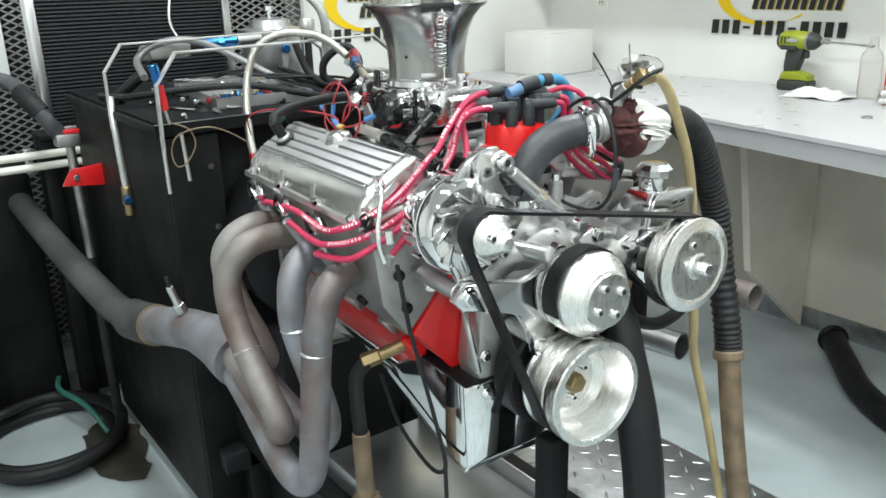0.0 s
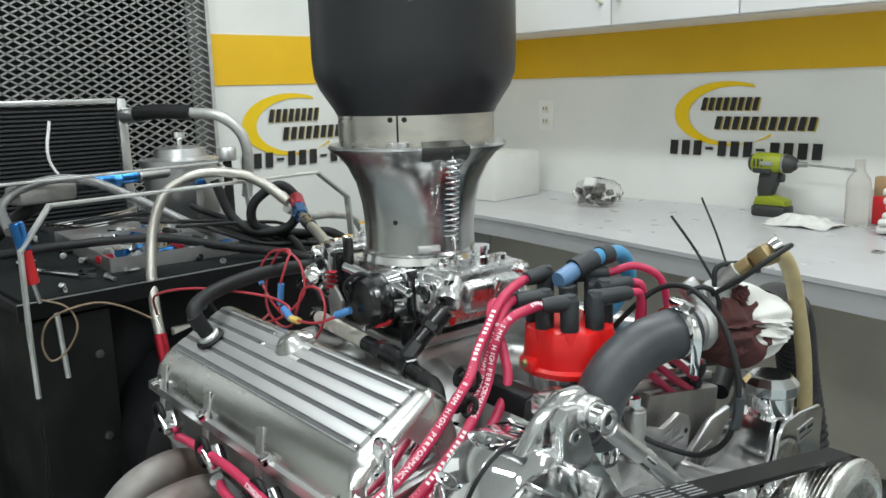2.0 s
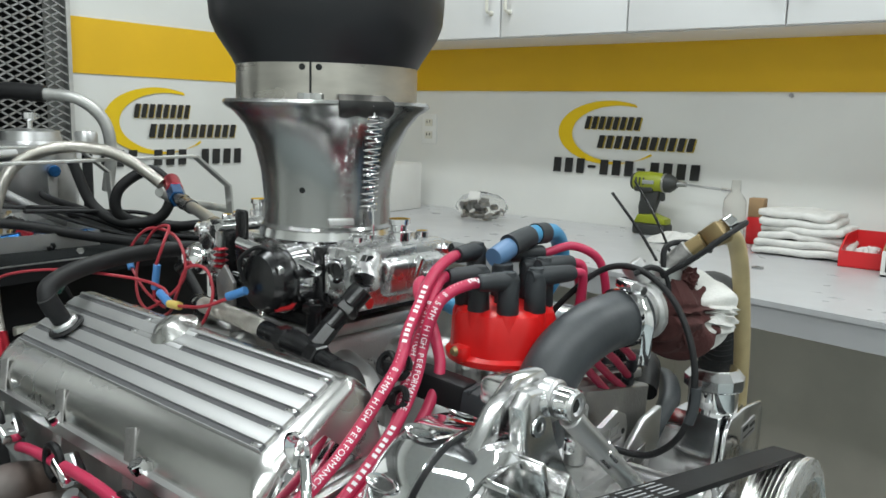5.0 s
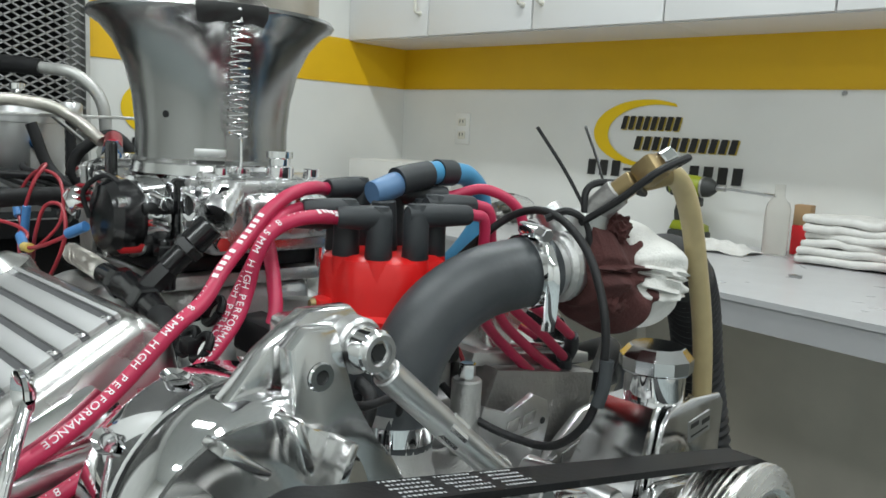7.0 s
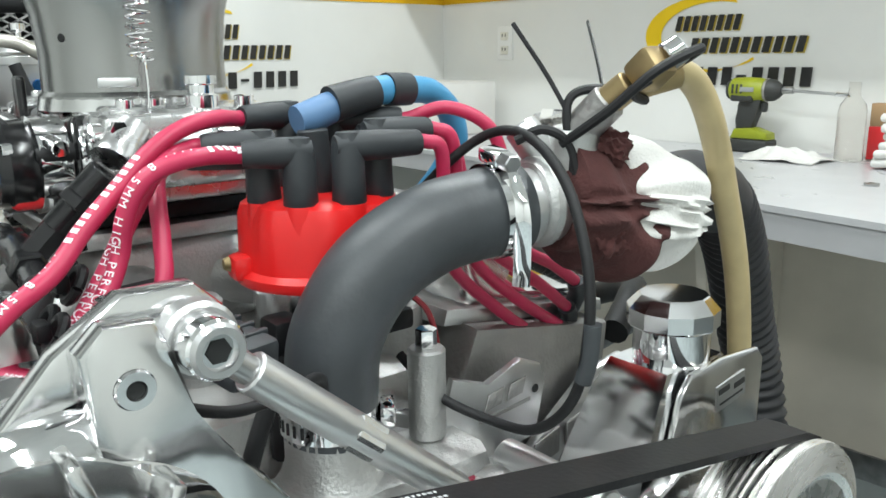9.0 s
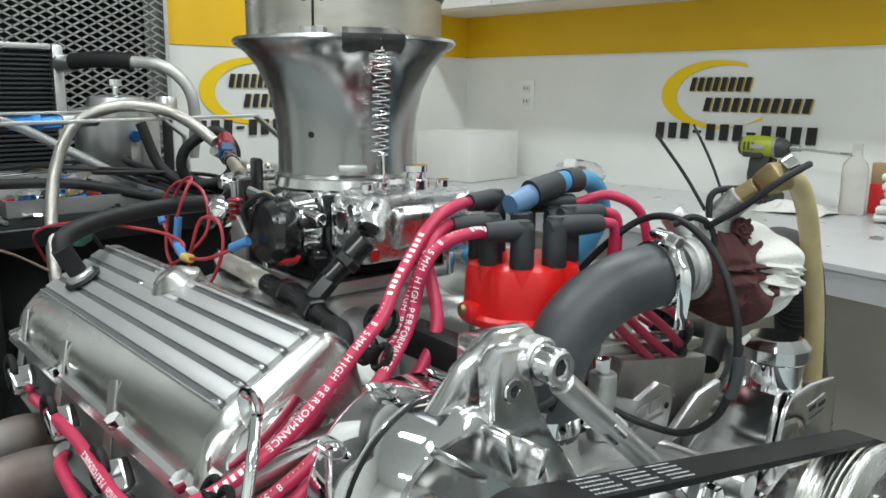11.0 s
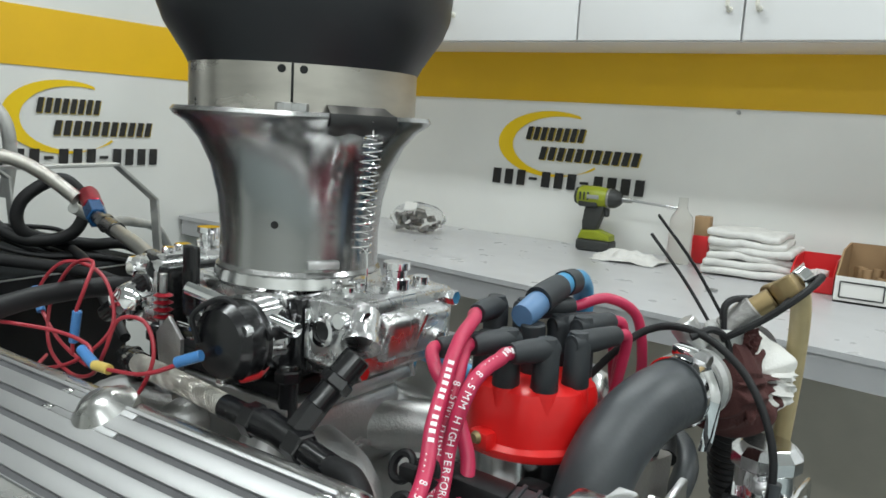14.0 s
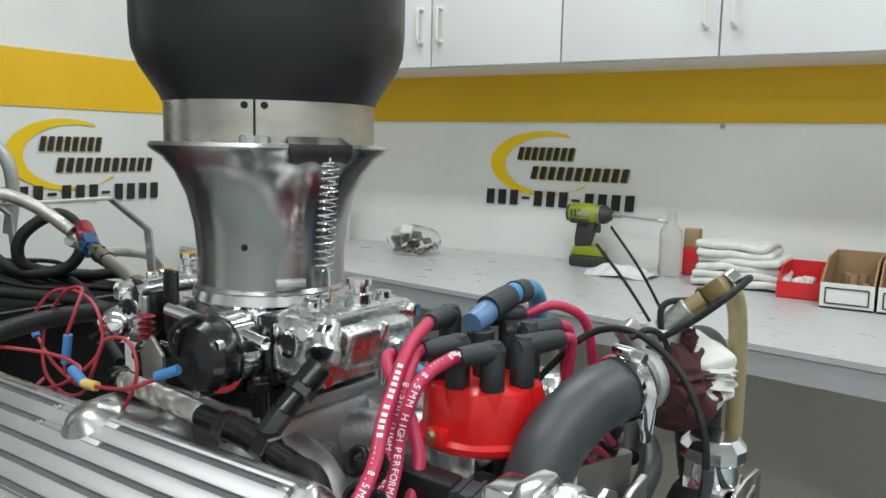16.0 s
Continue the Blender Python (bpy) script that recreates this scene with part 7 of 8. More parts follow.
bm.faces.new(ring)
tagged(part("oil_stain", bm, OIL, None, "", 0), "dark oil stain on the grey floor", "stain", "", "structure")

# ---- fuel lines, wires and fittings round the carburettor ----
NOW[0] = ENG


def an_fitting(bm, a, b, r):
    """A hose end: a stepped round body with a six-sided nut."""
    a, b = Vector(a), Vector(b)
    L = (b - a).length
    d = (b - a).normalized()
    rod(bm, a, a + d * L * 0.45, r * 0.95, 16)
    hexa(bm, a + d * L * 0.42, a + d * L * 0.62, r * 1.1)
    rod(bm, a + d * L * 0.6, b, r * 0.8, 14)
    return bm


BRAID = mat("braided_stainless", (0.52, 0.50, 0.46), 0.34, 0.95, 0.1, 200)
BRAIDB = mat("grey_braid", (0.30, 0.30, 0.30), 0.42, 0.7, 0.4, 700, 0.3, 1200)


def braided(name_parent, pts, r, n=14):
    """A braided line with fine crossing wire ridges."""
    P = smooth_path(pts, n)
    N = len(P)
    part("braided_line", tube(B(), P, r, 16, 1, None, False), BRAID, name_parent, "braided stainless line")
    tot = sum((b - a).length for a, b in zip(P, P[1:]))
    turns = tot / (r * 2.2)
    fr = []
    up = None
    for i, p in enumerate(P):
        t = (P[min(i + 1, N - 1)] - P[max(i - 1, 0)]).normalized()
        up = t.orthogonal().normalized() if up is None else (up - t * up.dot(t)).normalized()
        fr.append((p, up.copy(), t.cross(up)))
    bm = B()
    for s in (-1, 1):
        for k in range(12):
            m = int(turns * 8)
            q = []
            for i in range(m + 1):
                f = i / m * (N - 1)
                a = min(int(f), N - 2)
                p = fr[a][0].lerp(fr[a + 1][0], f - a)
                th = s * 2 * math.pi * turns * i / m / 2.0 + k * 2 * math.pi / 12
                q.append(p + (fr[a][1] * math.cos(th) + fr[a][2] * math.sin(th)) * r * 1.01)
            tube(bm, q, r * 0.04, 4, 1, None, False)
    tagged(part("steel_braid", bm, BRAID, name_parent), "crossing steel braid wires", "", "", "stuff")


f = thing("fuel_line", "black fittings and braided fuel line along the carburettor", "fuel line", (0.1, -0.09, 1.0))
part("inlet_fitting", an_fitting(B(), (0.120, -0.063, 1.075), (0.110, -0.091, 1.045), 0.0105), BLACKAN, f, "black anodised fitting")
part("inlet_nut", hexa(B(), (0.1105, -0.090, 1.046), (0.107, -0.104, 1.031), 0.0085), BLACKAN, f)
part("tee_fitting", an_fitting(B(), (0.078, -0.104, 1.030), (0.146, -0.110, 1.020), 0.0105), BLACKAN, f, "black anodised tee")
part("line_fitting", an_fitting(B(), (0.100, -0.105, 1.027), (0.040, -0.106, 1.032), 0.0105), BLACKAN, f)
part("front_hose", tube(B(), [(0.140, -0.110, 1.021), (0.166, -0.116, 1.022), (0.184, -0.126, 1.010), (0.190, -0.130, 0.985), (0.186, -0.126, 0.955)], 0.0075, 14), RUBBER, f, "black hose")
braided(f, [(0.052, -0.106, 1.031), (0.0, -0.103, 1.034), (-0.05, -0.095, 1.032), (-0.10, -0.080, 1.026), (-0.14, -0.06, 1.015)], 0.0078)
part("rear_fitting", an_fitting(B(), (-0.085, -0.085, 1.027), (-0.15, -0.055, 1.015), 0.011), BLACKAN, f)
part("rear_inlet", an_fitting(B(), (-0.108, -0.050, 1.095), (-0.165, -0.065, 1.050), 0.0095), BLACKAN, f, "black anodised fitting")
part("rear_inlet_nut", hexa(B(), (-0.142, -0.059, 1.068), (-0.152, -0.062, 1.060), 0.0105), CHROME, f, "bright hose nut")
g = thing("main_fuel_hose", "braided fuel hose with red and blue fittings", "fuel line", (-0.44, 0.09, 1.0))
part("black_end", an_fitting(B(), (-0.285, 0.024, 1.100), (-0.40, 0.072, 1.099), 0.0095), BLACKAN, g, "black hose end")
part("lower_hose", tube(B(), [(-0.30, 0.030, 1.100), (-0.24, 0.005, 1.101), (-0.18, -0.020, 1.101), (-0.118, -0.047, 1.098)], 0.0070, 14), BRAID, g, "braided steel hose")
part("rear_elbow", tube(B(), [(-0.135, -0.040, 1.099), (-0.114, -0.049, 1.098), (-0.110, -0.053, 1.092), (-0.122, -0.056, 1.083)], 0.0098, 16), BLACKAN, g, "black anodised elbow")
part("blue_nut", hexa(B(), (-0.395, 0.07, 1.097), (-0.428, 0.085, 1.106), 0.0125), BLUEAN, g, "blue anodised nut")
part("red_socket", rod(B(), (-0.426, 0.084, 1.106), (-0.462, 0.099, 1.117), 0.0118, 16), REDAN, g, "red anodised hose socket")
NOW[0] = Matrix.Identity(4)
braided(g, [(-1.345, 1.055, 1.113), (-1.385, 1.038, 1.140), (-1.42, 1.012, 1.158), (-1.46, 0.965, 1.161), (-1.485, 0.915, 1.135), (-1.482, 0.885, 1.08), (-1.465, 0.868, 1.02), (-1.44, 0.857, 0.96), (-1.42, 0.853, 0.915)], 0.0082, 16)
part("lower_socket", rod(B(), (-1.422, 0.853, 0.92), (-1.408, 0.853, 0.875), 0.0105, 16), REDAN, g, "red hose socket")
part("blue_nut", hexa(B(), (-1.408, 0.853, 0.876), (-1.40, 0.853, 0.85), 0.0125), BLUEAN, g, "blue anodised nut")
part("bulkhead", rod(B(), (-1.40, 0.853, 0.853), (-1.37, 0.87, 0.80), 0.010, 12), BLACKAN, g)

NOW[0] = ENG
p = thing("breather_hose", "thick black breather hose from valve cover to the carburettor", "hose", (-0.15, -0.15, 1.05))
part("hose_run", tube(B(), [(-0.143, -0.206, 1.030), (-0.145, -0.211, 1.043), (-0.155, -0.204, 1.054), (-0.180, -0.165, 1.061), (-0.198, -0.10, 1.066), (-0.187, -0.035, 1.067), (-0.15, 0.0, 1.060), (-0.13, 0.01, 1.05)], 0.0088, 18), RUBBER, p)
p = thing("green_connector", "small dark green wire connector beside the breather", "connector", (-0.2, -0.2, 1.04))
GREENP = mat("green_plastic", (0.02, 0.10, 0.075), 0.4)
part("shell", box(B(), (-0.21, -0.175, 1.042), (0.035, 0.012, 0.014), 0.003, Matrix.Rotation(radians(-30), 3, "Z")), GREENP, p)
part("lead", tube(B(), [(-0.225, -0.165, 1.042), (-0.25, -0.15, 1.03), (-0.27, -0.12, 0.98)], 0.002, 6), RUBBER, p)

random.seed(21)


def loose_wire(name, pts, r, material, label):
    w = thing(name, label, "wire", pts[0], "loose carburettor wires")
    part("lead", tube(B(), pts, r, 8, 10), material, w)
    return w


w1 = loose_wire("thin_wire", [(0.02, -0.116, 1.062), (-0.01, -0.13, 1.048), (-0.05, -0.128, 1.040), (-0.088, -0.123, 1.036), (-0.11, -0.115, 1.045), (-0.16, -0.125, 1.05), (-0.24, -0.17, 1.052), (-0.33, -0.19, 1.03), (-0.42, -0.16, 0.98)], 0.0016, REDTHIN, "thin dark red wire trailing over the valve cover")
part("crimp", rod(B(), (0.026, -0.1137, 1.0655), (0.008, -0.1205, 1.0578), 0.0040, 10), BLUECON, w1, "blue crimp connector")
part("crimp", rod(B(), (-0.062, -0.126, 1.038), (-0.084, -0.124, 1.036), 0.0040, 10), YELCON, w1, "yellow crimp connector")
part("crimp", rod(B(), (-0.084, -0.124, 1.036), (-0.110, -0.119, 1.0415), 0.0043, 10), BLUECON, w1, "blue crimp connector")
w2 = loose_wire("thin_wire", [(-0.142, -0.108, 1.028), (-0.140, -0.107, 1.058), (-0.135, -0.10, 1.085), (-0.15, -0.085, 1.10), (-0.19, -0.08, 1.09), (-0.215, -0.085, 1.055), (-0.20, -0.095, 1.02), (-0.15, -0.105, 1.01), (-0.11, -0.11, 1.02), (-0.085, -0.115, 1.045), (-0.075, -0.11, 1.07), (-0.05, -0.105, 1.072), (-0.035, -0.108, 1.05), (-0.045, -0.115, 1.02), (-0.07, -0.118, 1.005)], 0.0016, REDTHIN, "thin red wire in a loose loop by the carburettor")
part("crimp", rod(B(), (-0.142, -0.107, 1.038), (-0.139, -0.105, 1.064), 0.0038, 10), BLUECON, w2, "blue crimp connector")
w3 = loose_wire("thin_wire", [(-0.10, -0.118, 1.032), (-0.14, -0.10, 1.02), (-0.20, -0.09, 1.03), (-0.235, -0.085, 1.06), (-0.21, -0.075, 1.09), (-0.16, -0.07, 1.085), (-0.13, -0.08, 1.05), (-0.15, -0.10, 1.02), (-0.21, -0.10, 1.0), (-0.27, -0.06, 0.99)], 0.0016, REDTHIN, "thin red wire coiled behind the valve cover")
part("crimp", rod(B(), (-0.225, -0.088, 1.045), (-0.24, -0.086, 1.064), 0.0038, 10), BLUECON, w3, "blue crimp connector")

# black coil connector and wire separators at the front of the intake
k = thing("wire_connector", "ribbed black multi-pin connector beside the distributor", "connector", (0.235, -0.06, 1.0))
mz = Matrix.Rotation(radians(12), 3, "Z") @ Matrix.Rotation(radians(8), 3, "Y")
part("shell", box(B(), (0.218, -0.072, 1.016), (0.05, 0.022, 0.022), 0.003, mz), BLACKP, k)
part("ribbed_end", box(B(), (0.262, -0.062, 1.009), (0.045, 0.026, 0.020), 0.003, mz), BOOT, k, "ribbed grey end")
for i in range(4):
    part("ridge", box(B(), (0.247 + 0.009 * i, -0.065 + 0.002 * i, 1.0205 - 0.0013 * i), (0.003, 0.027, 0.004), 0.001, mz), BOOT, k)
part("lead", tube(B(), [(0.283, -0.058, 1.005), (0.298, -0.060, 0.998), (0.30, -0.07, 0.975), (0.29, -0.075, 0.94)], 0.004, 10), RUBBER, k)
k = thing("wire_lead", "short black lead with red wires by the elbow hose", "wire", (0.24, 0.0, 0.99))
part("plug", box(B(), (0.232, -0.018, 0.998), (0.02, 0.018, 0.02), 0.004), BLACKP, k)
part("lead", tube(B(), [(0.236, -0.02, 0.99), (0.234, -0.022, 0.965), (0.23, -0.02, 0.93)], 0.007, 10), RUBBER, k)
part("red_lead", tube(B(), [(0.205, 0.075, 1.0), (0.222, 0.085, 0.985), (0.226, 0.088, 0.955), (0.215, 0.08, 0.93)], 0.0018, 6), REDTHIN, k, "thin red lead")
for c in ((0.205, -0.110, 1.038), (0.214, -0.122, 1.02), (0.229, -0.240, 0.966)):
    s = thing("wire_separator", "black plastic separator clipping the red wires", "wire clip", c, "wire separators")
    for dx in (-0.008, 0.008):
        ang = [i * 0.62 for i in range(11)]
        part("ring", tube(B(), [(c[0] + dx + 0.0066 * math.cos(a), c[1] + 0.004 * math.sin(a), c[2] + 0.0066 * math.sin(a)) for a in ang], 0.0026, 8, 3), BLACKP, s)
    part("bridge", box(B(), (c[0], c[1] - 0.004, c[2]), (0.012, 0.007, 0.009), 0.002), BLACKP, s)
# chrome strap and dipstick loop on the front of the near cover
k = thing("dipstick", "chrome looped dipstick handle by the valve cover", "dipstick", (0.26, -0.225, 0.96))
part("loop", tube(B(), [(0.228 + 0.009 * math.cos(a), -0.216, 1.012 + 0.009 * math.sin(a)) for a in [i * 0.52 for i in range(13)]], 0.0022, 8, 3, None, True, 2.0), CHROME, k, "polished loop")
part("stem", tube(B(), [(0.236, -0.218, 1.008), (0.250, -0.228, 0.992), (0.258, -0.238, 0.962), (0.260, -0.238, 0.940), (0.256, -0.230, 0.915)], 0.0035, 10), CHROME, k)
part("collar", rod(B(), (0.2635, -0.226, 0.960), (0.265, -0.2255, 0.942), 0.006, 12), CHROME, k)
# thin black pull cable down the front of the engine
k = thing("pull_cable", "thin black cable hanging down past the block", "cable", (0.27, -0.21, 0.6))
part("cable_run", tube(B(), [(0.262, -0.215, 0.91), (0.27, -0.205, 0.82), (0.278, -0.19, 0.74), (0.285, -0.175, 0.66), (0.29, -0.168, 0.60), (0.24, -0.165, 0.575), (0.14, -0.16, 0.60), (0.05, -0.14, 0.64)], 0.0032, 8, 10), RUBBER, k)
part("hanging_end", tube(B(), [(0.29, -0.168, 0.60), (0.295, -0.17, 0.52), (0.30, -0.172, 0.40)], 0.0032, 8), RUBBER, k)
# black wiring behind the far head, seen past the hose
k = thing("far_hose", "black hoses running behind the far head", "hose", (0.1, 0.32, 0.9))
part("hose_run", tube(B(), [(0.22, 0.265, 0.93), (0.20, 0.31, 0.945), (0.16, 0.36, 0.935), (0.08, 0.40, 0.90), (-0.05, 0.42, 0.85)], 0.011, 12), RUBBER, k)
part("hose_run", tube(B(), [(0.23, 0.25, 0.88), (0.23, 0.30, 0.915), (0.19, 0.35, 0.92), (0.10, 0.38, 0.86), (0.0, 0.40, 0.78)], 0.012, 12), HOSEG, k)
NOW[0] = Matrix.Identity(4)

# ---- clutter on the console ----
ZT = 1.0025


def parts_tray():
    t = thing("parts_tray", "silver metal tray full of small fittings and bolts", "tray", (-1.7, 0.95, ZT))
    cx, cy, rot = -1.725, 0.965, radians(-5)
    m = Matrix.Rotation(rot, 3, "Z")
    M = Matrix.Translation((cx, cy, ZT)) @ m.to_4x4()
    sx, sy, h = 0.37, 0.225, 0.024
    part("base", box(B(), (cx, cy, ZT + 0.002), (sx, sy, 0.003), 0, m), SATIN, t, "", 0)
    for dx, dy, lx, ly in ((sx / 2, 0, 0.003, sy), (-sx / 2, 0, 0.003, sy), (0, sy / 2, sx, 0.003), (0, -sy / 2, sx, 0.003), (0.02, 0, 0.002, sy), (-0.1, 0.0, 0.002, sy)):
        c = M @ Vector((dx, dy, h / 2))
        part("wall", box(B(), c, (lx, ly, h), 0, m), SATIN, t, "", 0)
    random.seed(8)
    for i in range(70):
        p = M @ Vector((random.uniform(-sx / 2 + 0.02, sx / 2 - 0.02), random.uniform(-sy / 2 + 0.02, sy / 2 - 0.02), 0.012))
        a, b = random.uniform(0, 6.3), random.uniform(-0.5, 0.8)
        L = random.uniform(0.012, 0.035)
        q = p + Vector((math.cos(a) * math.cos(b), math.sin(a) * math.cos(b), abs(math.sin(b)) * 0.6)) * L
        r = random.uniform(0.004, 0.0085)
        part("fitting", (hexa if i % 3 else rod)(B(), p, q, r), random.choice((STEEL, STEEL, CHROME, CHROME, BLACKAN, BLUEAN, REDAN, BRASS)), t)


parts_tray()


def wrench(x, y, rot, L, sc):
    w = thing("wrench", "chrome combination wrench lying on the console", "wrench", (x, y, ZT + 0.006), "wrenches")
    M = pose(x, y, ZT + 0.006 * sc, 0, 0, rot)
    bm = box(B(), (0, 0, 0), (L, 0.012 * sc, 0.006 * sc), 0.002)
    bmesh.ops.transform(bm, matrix=M, verts=bm.verts)
    part("shank", bm, CHROME, w)
    bm = lathe(B(), [(0.008 * sc, -0.005), (0.0135 * sc, -0.005), (0.0135 * sc, 0.005), (0.008 * sc, 0.005), (0.008 * sc, -0.005)], (-L / 2 - 0.01, 0, 0), (-L / 2 - 0.01, 0, 1), 20)
    bmesh.ops.transform(bm, matrix=M, verts=bm.verts)
    part("ring_end", bm, CHROME, w)
    out = [(0, -0.006), (0.012, -0.014), (0.03, -0.014), (0.024, -0.006), (0.016, 0.0), (0.024, 0.006), (0.03, 0.014), (0.012, 0.014), (0, 0.006)]
    bm = prism(B(), [(u * sc + L / 2, v * sc) for u, v in out], 0.008, M @ Matrix.Translation((0, 0, -0.004)))
    part("open_end", bm, CHROME, w)


for i in range(6):
    wrench(-2.165 + 0.031 * i, 1.035 + 0.006 * i - 0.008 * (i % 2), 112 - 2 * i, 0.24 - 0.010 * i, 1.35 - 0.06 * i)
wrench(-1.60, 0.77, 20, 0.10, 0.8)


def console_hose(name, pts, r, material, label):
    c = thing(name, label, "hose", pts[0], "console hoses")
    part("hose_run", tube(B(), pts, r, 12, 10), material, c)
    return c


z = ZT + 0.008
console_hose("console_hose", [(-1.95, 0.69, z), (-1.75, 0.705, z + 0.015), (-1.66, 0.80, z + 0.03), (-1.60, 0.94, z + 0.03), (-1.50, 1.03, z + 0.012), (-1.40, 1.10, z), (-1.36, 1.16, 0.98)], 0.008, RUBBER, "black rubber hose across the console top")
console_hose("console_hose", [(-2.08, 1.34, 1.05), (-1.95, 1.18, z + 0.035), (-1.80, 1.17, z + 0.02), (-1.62, 1.20, z), (-1.50, 1.16, z + 0.005), (-1.40, 1.12, z - 0.01), (-1.33, 1.08, 0.99), (-1.25, 1.05, 0.96)], 0.0065, RUBBER, "black cable running off the console")
console_hose("console_hose", [(-1.62, 1.07, 1.13), (-1.60, 1.09, 1.06), (-1.56, 1.12, 1.03), (-1.52, 1.165, 1.04), (-1.51, 1.18, 1.085), (-1.53, 1.155, 1.118), (-1.56, 1.115, 1.085), (-1.56, 1.12, 1.04), (-1.53, 1.20, 1.02), (-1.49, 1.24, 1.02), (-1.45, 1.27, 0.975), (-1.40, 1.25, 0.88)], 0.009, RUBBER, "looped black hose hanging off the console")
console_hose("console_hose", [(-1.70, 0.73, 1.07), (-1.80, 0.75, 1.105), (-1.80, 0.81, 1.138), (-1.80, 0.90, 1.135), (-1.76, 1.0, 1.08), (-1.68, 1.06, 1.035), (-1.6, 1.1, z)], 0.0085, BRAIDB, "grey braided hose arching over the console")
console_hose("console_hose", [(-1.36, 1.06, 1.10), (-1.40, 1.13, 1.075), (-1.46, 1.22, 1.06), (-1.52, 1.32, 1.03), (-1.55, 1.38, 0.95)], 0.007, GALV, "pale grey hose running to the rear")
for i in range(5):
    a = random.uniform(0, 6)
    console_hose("console_cable", [(-1.9 + 0.06 * i, 0.9 + 0.05 * i, z + 0.03), (-1.80 + 0.05 * i, 1.0 + 0.04 * math.sin(a), z + 0.045), (-1.66 + 0.02 * i, 1.05 + 0.03 * i, z + 0.03), (-1.55, 1.12 + 0.02 * i, z), (-1.50 + 0.02 * i, 1.2, z - 0.004)], 0.0035, RUBBER, "thin black cable on the console top")
b = thing("hose_coupling", "blue anodised hose coupling above the console", "fitting", (-1.9, 1.02, 1.12))
part("blue_body", an_fitting(B(), (-1.9, 0.945, 1.121), (-1.9, 1.04, 1.124), 0.0165), BLUEAN, b, "blue anodised body")
part("nipple", rod(B(), (-1.9, 1.04, 1.124), (-1.92, 1.115, 1.126), 0.013, 14), SATIN, b, "bare metal nipple")
part("hose_tail", tube(B(), [(-1.9, 0.95, 1.121), (-1.88, 0.88, 1.115), (-1.86, 0.82, 1.09), (-1.87, 0.76, 1.05), (-1.9, 0.72, 1.01)], 0.014, 14), RUBBER, b, "black hose tail")
g = thing("gauge_block", "clear plastic and metal block tied to the guard bar", "fitting", (-1.83, 0.82, 1.10))
part("block", box(B(), (-1.84, 0.83, 1.115), (0.05, 0.12, 0.035), 0.008, Matrix.Rotation(0.3, 3, "Z")), CASTD, g)
part("zip_tail", tube(B(), [(-1.81, 0.861, 1.138), (-1.805, 0.842, 1.17), (-1.80, 0.837, 1.20), (-1.80, 0.846, 1.248)], 0.0028, 6), WHITEP, g, "white zip tie tail")
s = thing("screwdriver", "screwdriver with a red and blue handle hung on the bar", "screwdriver", (-1.44, 0.68, 1.05))
part("handle", rod(B(), (-1.44, 0.672, 1.12), (-1.44, 0.678, 1.08), 0.010, 10), BLUEAN, s, "blue handle end")
part("grip", rod(B(), (-1.44, 0.678, 1.082), (-1.44, 0.684, 1.03), 0.009, 10), REDBIN, s, "red grip")
part("shaft", rod(B(), (-1.44, 0.684, 1.032), (-1.44, 0.69, 1.0), 0.003, 8), STEEL, s)
c = thing("thin_lead", "thin copper-brown lead drooping over the console edge", "wire", (-1.43, 0.7, 0.95))
part("lead", tube(B(), [(-1.445, 0.69, 1.005), (-1.435, 0.724, 0.988), (-1.43, 0.734, 0.957), (-1.428, 0.715, 0.925), (-1.43, 0.692, 0.915), (-1.432, 0.684, 0.945), (-1.43, 0.70, 0.978), (-1.43, 0.756, 0.988), (-1.43, 0.80, 0.975), (-1.43, 0.847, 0.945)], 0.0016, 6, 10), RUSTY, c)
c = thing("clear_tube", "milky clear tube hanging from the console with a fitting", "hose", (-1.75, 0.66, 0.8))
part("tube_run", tube(B(), [(-1.80, 0.675, 1.02), (-1.77, 0.665, 0.99), (-1.75, 0.662, 0.93), (-1.75, 0.664, 0.86), (-1.75, 0.666, 0.81)], 0.008, 10), GALV, c)
part("fitting", an_fitting(B(), (-1.75, 0.666, 0.82), (-1.75, 0.666, 0.75), 0.013), BRASS, c, "brass fitting")
part("blue_nut", hexa(B(), (-1.74, 0.662, 0.795), (-1.72, 0.66, 0.79), 0.011), BLUEAN, c, "blue nut")
for i, (y, z1) in enumerate(((0.672, 0.86), (0.70, 0.88))):
    tagged(part("drain_tube", rod(B(), (-1.445, y + 0.012 * i, 0.98), (-1.44, y + 0.016 * i, z1), 0.004, 8), GALV), "thin grey tube below the console edge", "tube", "drain tubes")
random.seed(4)
for i in range(40):
    p = Vector((random.uniform(-2.0, -1.47), random.uniform(0.70, 1.22), ZT))
    a = random.uniform(0, 6.3)
    L = random.uniform(0.01, 0.03)
    bm = rod(B(), p + Vector((0, 0, 0.004)), p + Vector((math.cos(a) * L, math.sin(a) * L, 0.004)), 0.0035, 8)
    hexa(bm, p + Vector((0, 0, 0.005)), p + Vector((-math.cos(a) * 0.005, -math.sin(a) * 0.005, 0.005)), 0.0058)
    tagged(part("loose_bolt", bm, random.choice((STEEL, CHROME, BLACKAN, SATIN))), "loose steel bolt lying on the console mat", "bolt", "loose bolts")

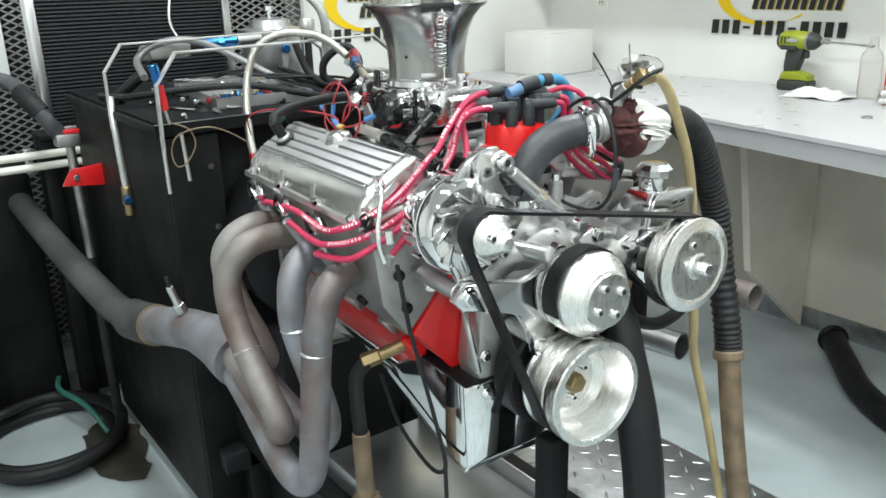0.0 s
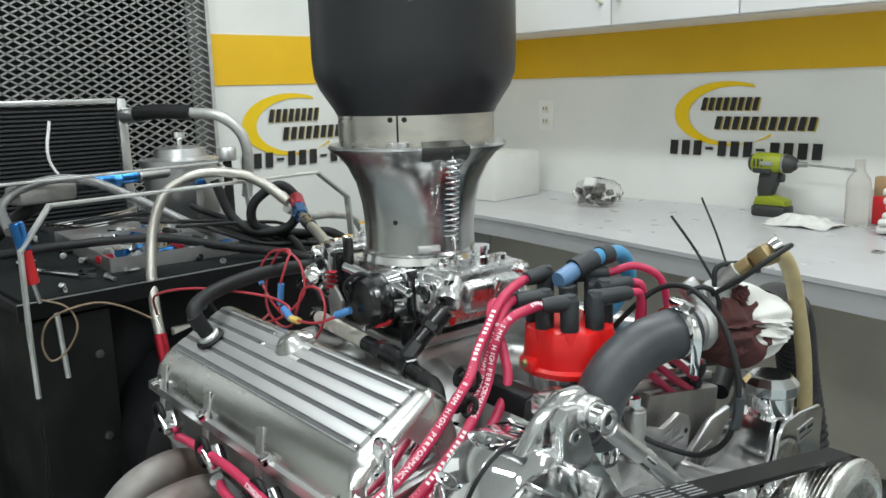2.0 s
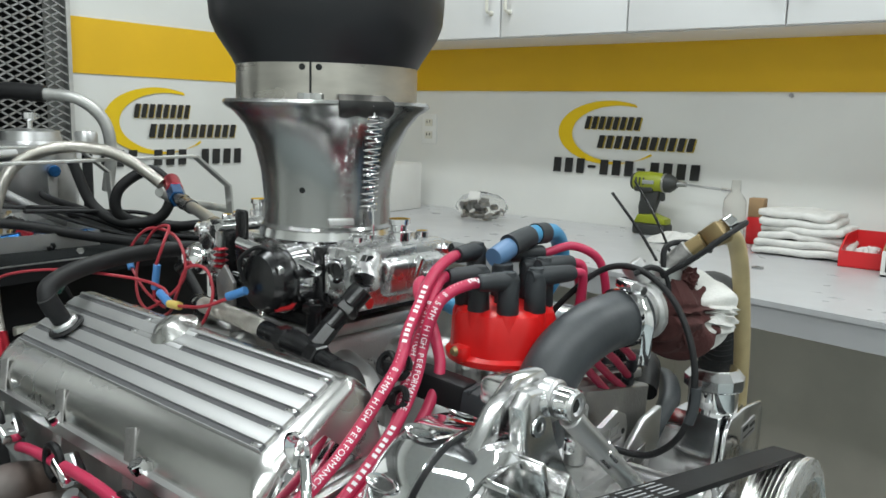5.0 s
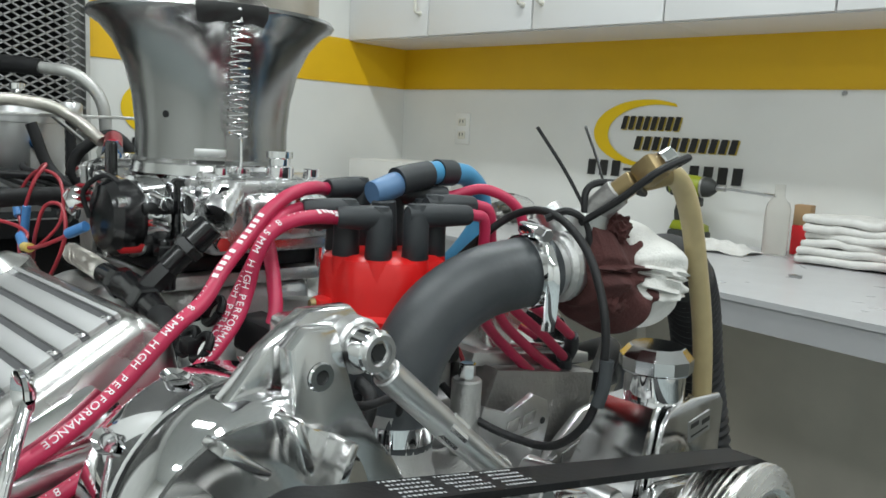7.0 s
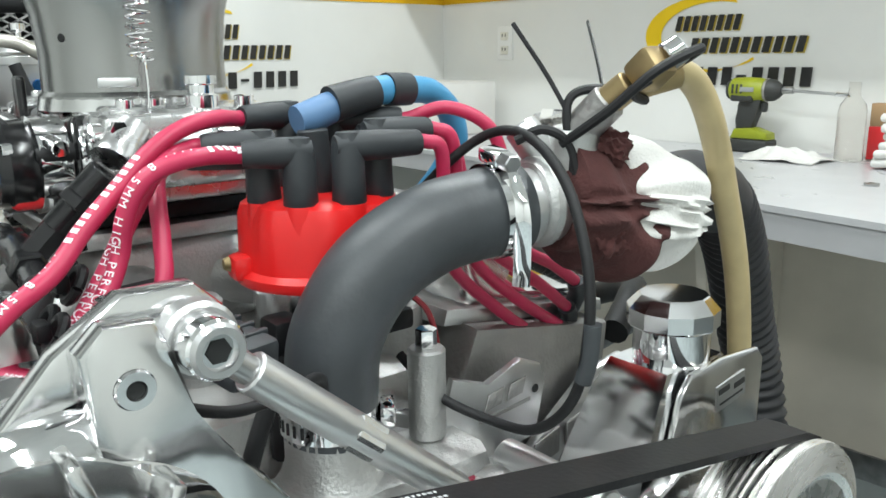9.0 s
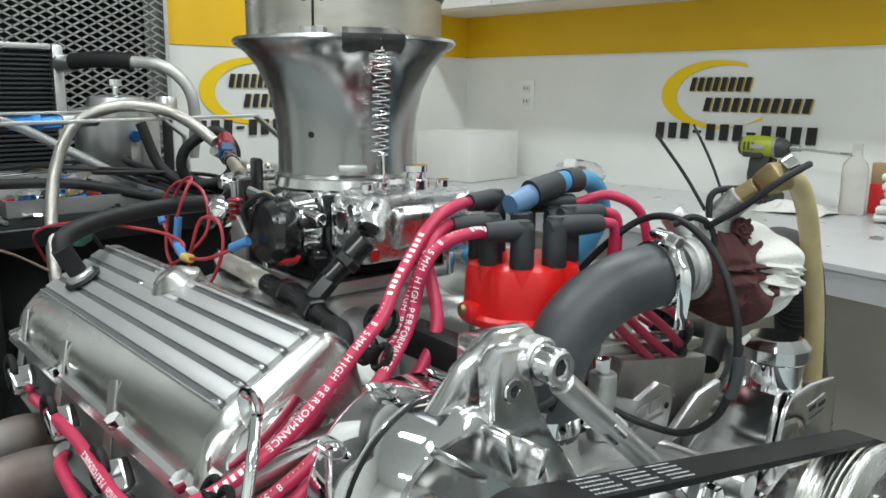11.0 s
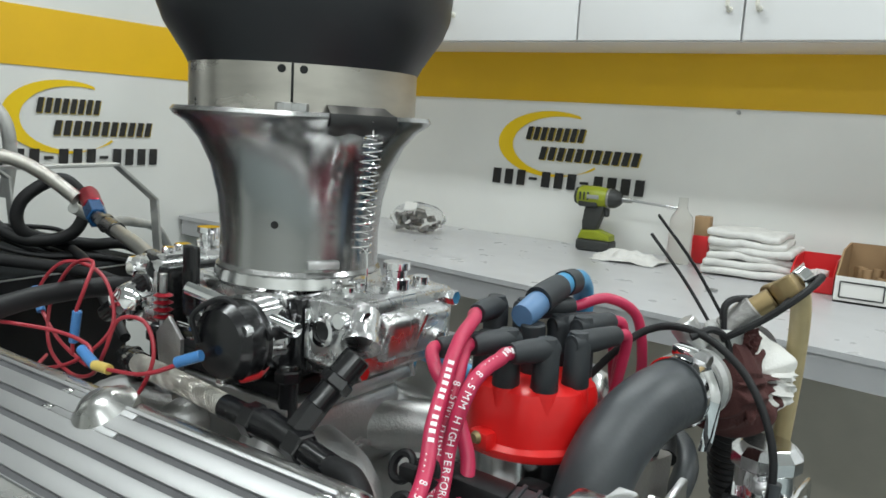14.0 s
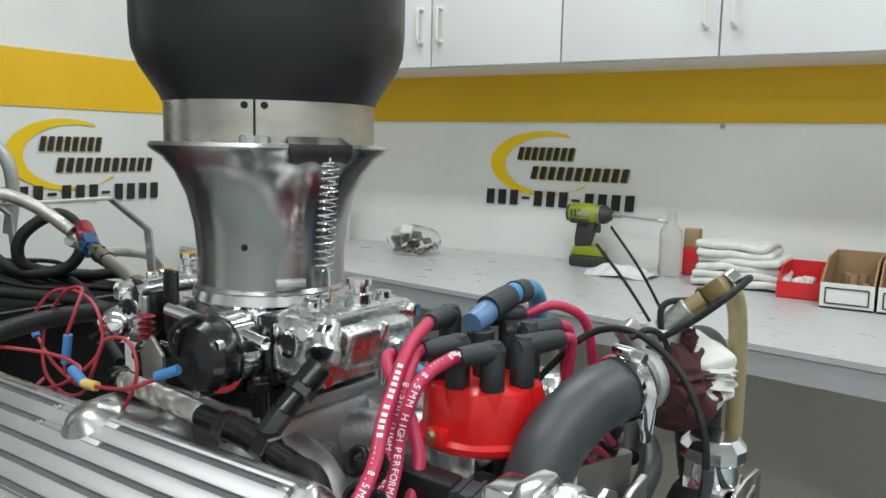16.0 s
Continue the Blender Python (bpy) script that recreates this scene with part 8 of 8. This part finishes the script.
# ---- clutter left of the console ----
c = thing("wall_pipes", "pair of cream pipes along the wall by the console", "pipe", (-2.3, 0.4, 0.8))
for zz in (0.832, 0.800):
    part("pipe_run", rod(B(), (-2.25, -0.4, zz), (-2.25, 0.72, zz), 0.011, 14), CREAM, c)
part("clip", box(B(), (-2.26, 0.55, 0.816), (0.012, 0.02, 0.07), 0.002), STEEL, c)
part("wall_post", box(B(), (-2.29, 0.3, 0.41), (0.04, 0.04, 0.82), 0.003), BLACKP, c, "black post")
c = thing("red_bracket", "red painted steel bracket beside the console", "bracket", (-2.0, 0.62, 0.8))
part("plate", prism(B(), [(0.575, 0.79), (0.715, 0.775), (0.715, 0.838), (0.60, 0.83)], 0.012, YZ(-2.0), 0.002), REDENG, c)
part("bolt", rod(B(), (-1.988, 0.61, 0.808), (-1.982, 0.61, 0.808), 0.008, 10), STEEL, c)
part("arm", box(B(), (-2.1, 0.70, 0.80), (0.22, 0.012, 0.04), 0.002), REDENG, c)
c = thing("supply_hose", "grey water supply hose with valve beside the console", "hose", (-2.1, 0.55, 0.9))
part("hose_run", tube(B(), [(-2.30, 0.52, 1.04), (-2.2, 0.54, 1.03), (-2.12, 0.56, 0.99), (-2.1, 0.585, 0.945), (-2.1, 0.61, 0.905)], 0.02, 14), HOSEG, c)
part("rubber_end", tube(B(), [(-2.16, 0.545, 1.015), (-2.12, 0.56, 0.99), (-2.105, 0.575, 0.965)], 0.025, 14), RUBBER, c, "black rubber end")
part("valve_body", box(B(), (-2.1, 0.625, 0.89), (0.05, 0.06, 0.035), 0.006), CASTD, c, "dull metal valve")
part("red_tap", box(B(), (-2.085, 0.635, 0.912), (0.02, 0.04, 0.012), 0.003), REDBIN, c, "red valve handle")
part("drop_tube", rod(B(), (-2.1, 0.63, 0.88), (-2.1, 0.635, 0.55), 0.012, 12), CASTD, c)
part("drop_foot", rod(B(), (-2.1, 0.635, 0.56), (-2.1, 0.635, 0.0), 0.014, 12), RUBBER, c)
c = thing("white_board", "white board fixed to the mesh by the radiator", "board", (-2.585, 0.36, 1.0))
part("panel", box(B(), (-2.585, 0.36, 1.55), (0.02, 0.47, 1.10), 0.003), WHITEP, c)

# loose leads behind the adjuster rod
NOW[0] = ENG
k = thing("alternator_lead", "thin black lead sagging behind the adjuster rod", "wire", (0.325, -0.1, 1.0))
part("wire_run", tube(B(), [(0.318, -0.135, 1.028), (0.322, -0.115, 1.021), (0.322, -0.100, 1.012), (0.320, -0.083, 1.006), (0.312, -0.06, 1.003), (0.29, -0.03, 0.995), (0.27, -0.02, 0.96)], 0.0024, 10), RUBBER, k)
NOW[0] = Matrix.Identity(4)
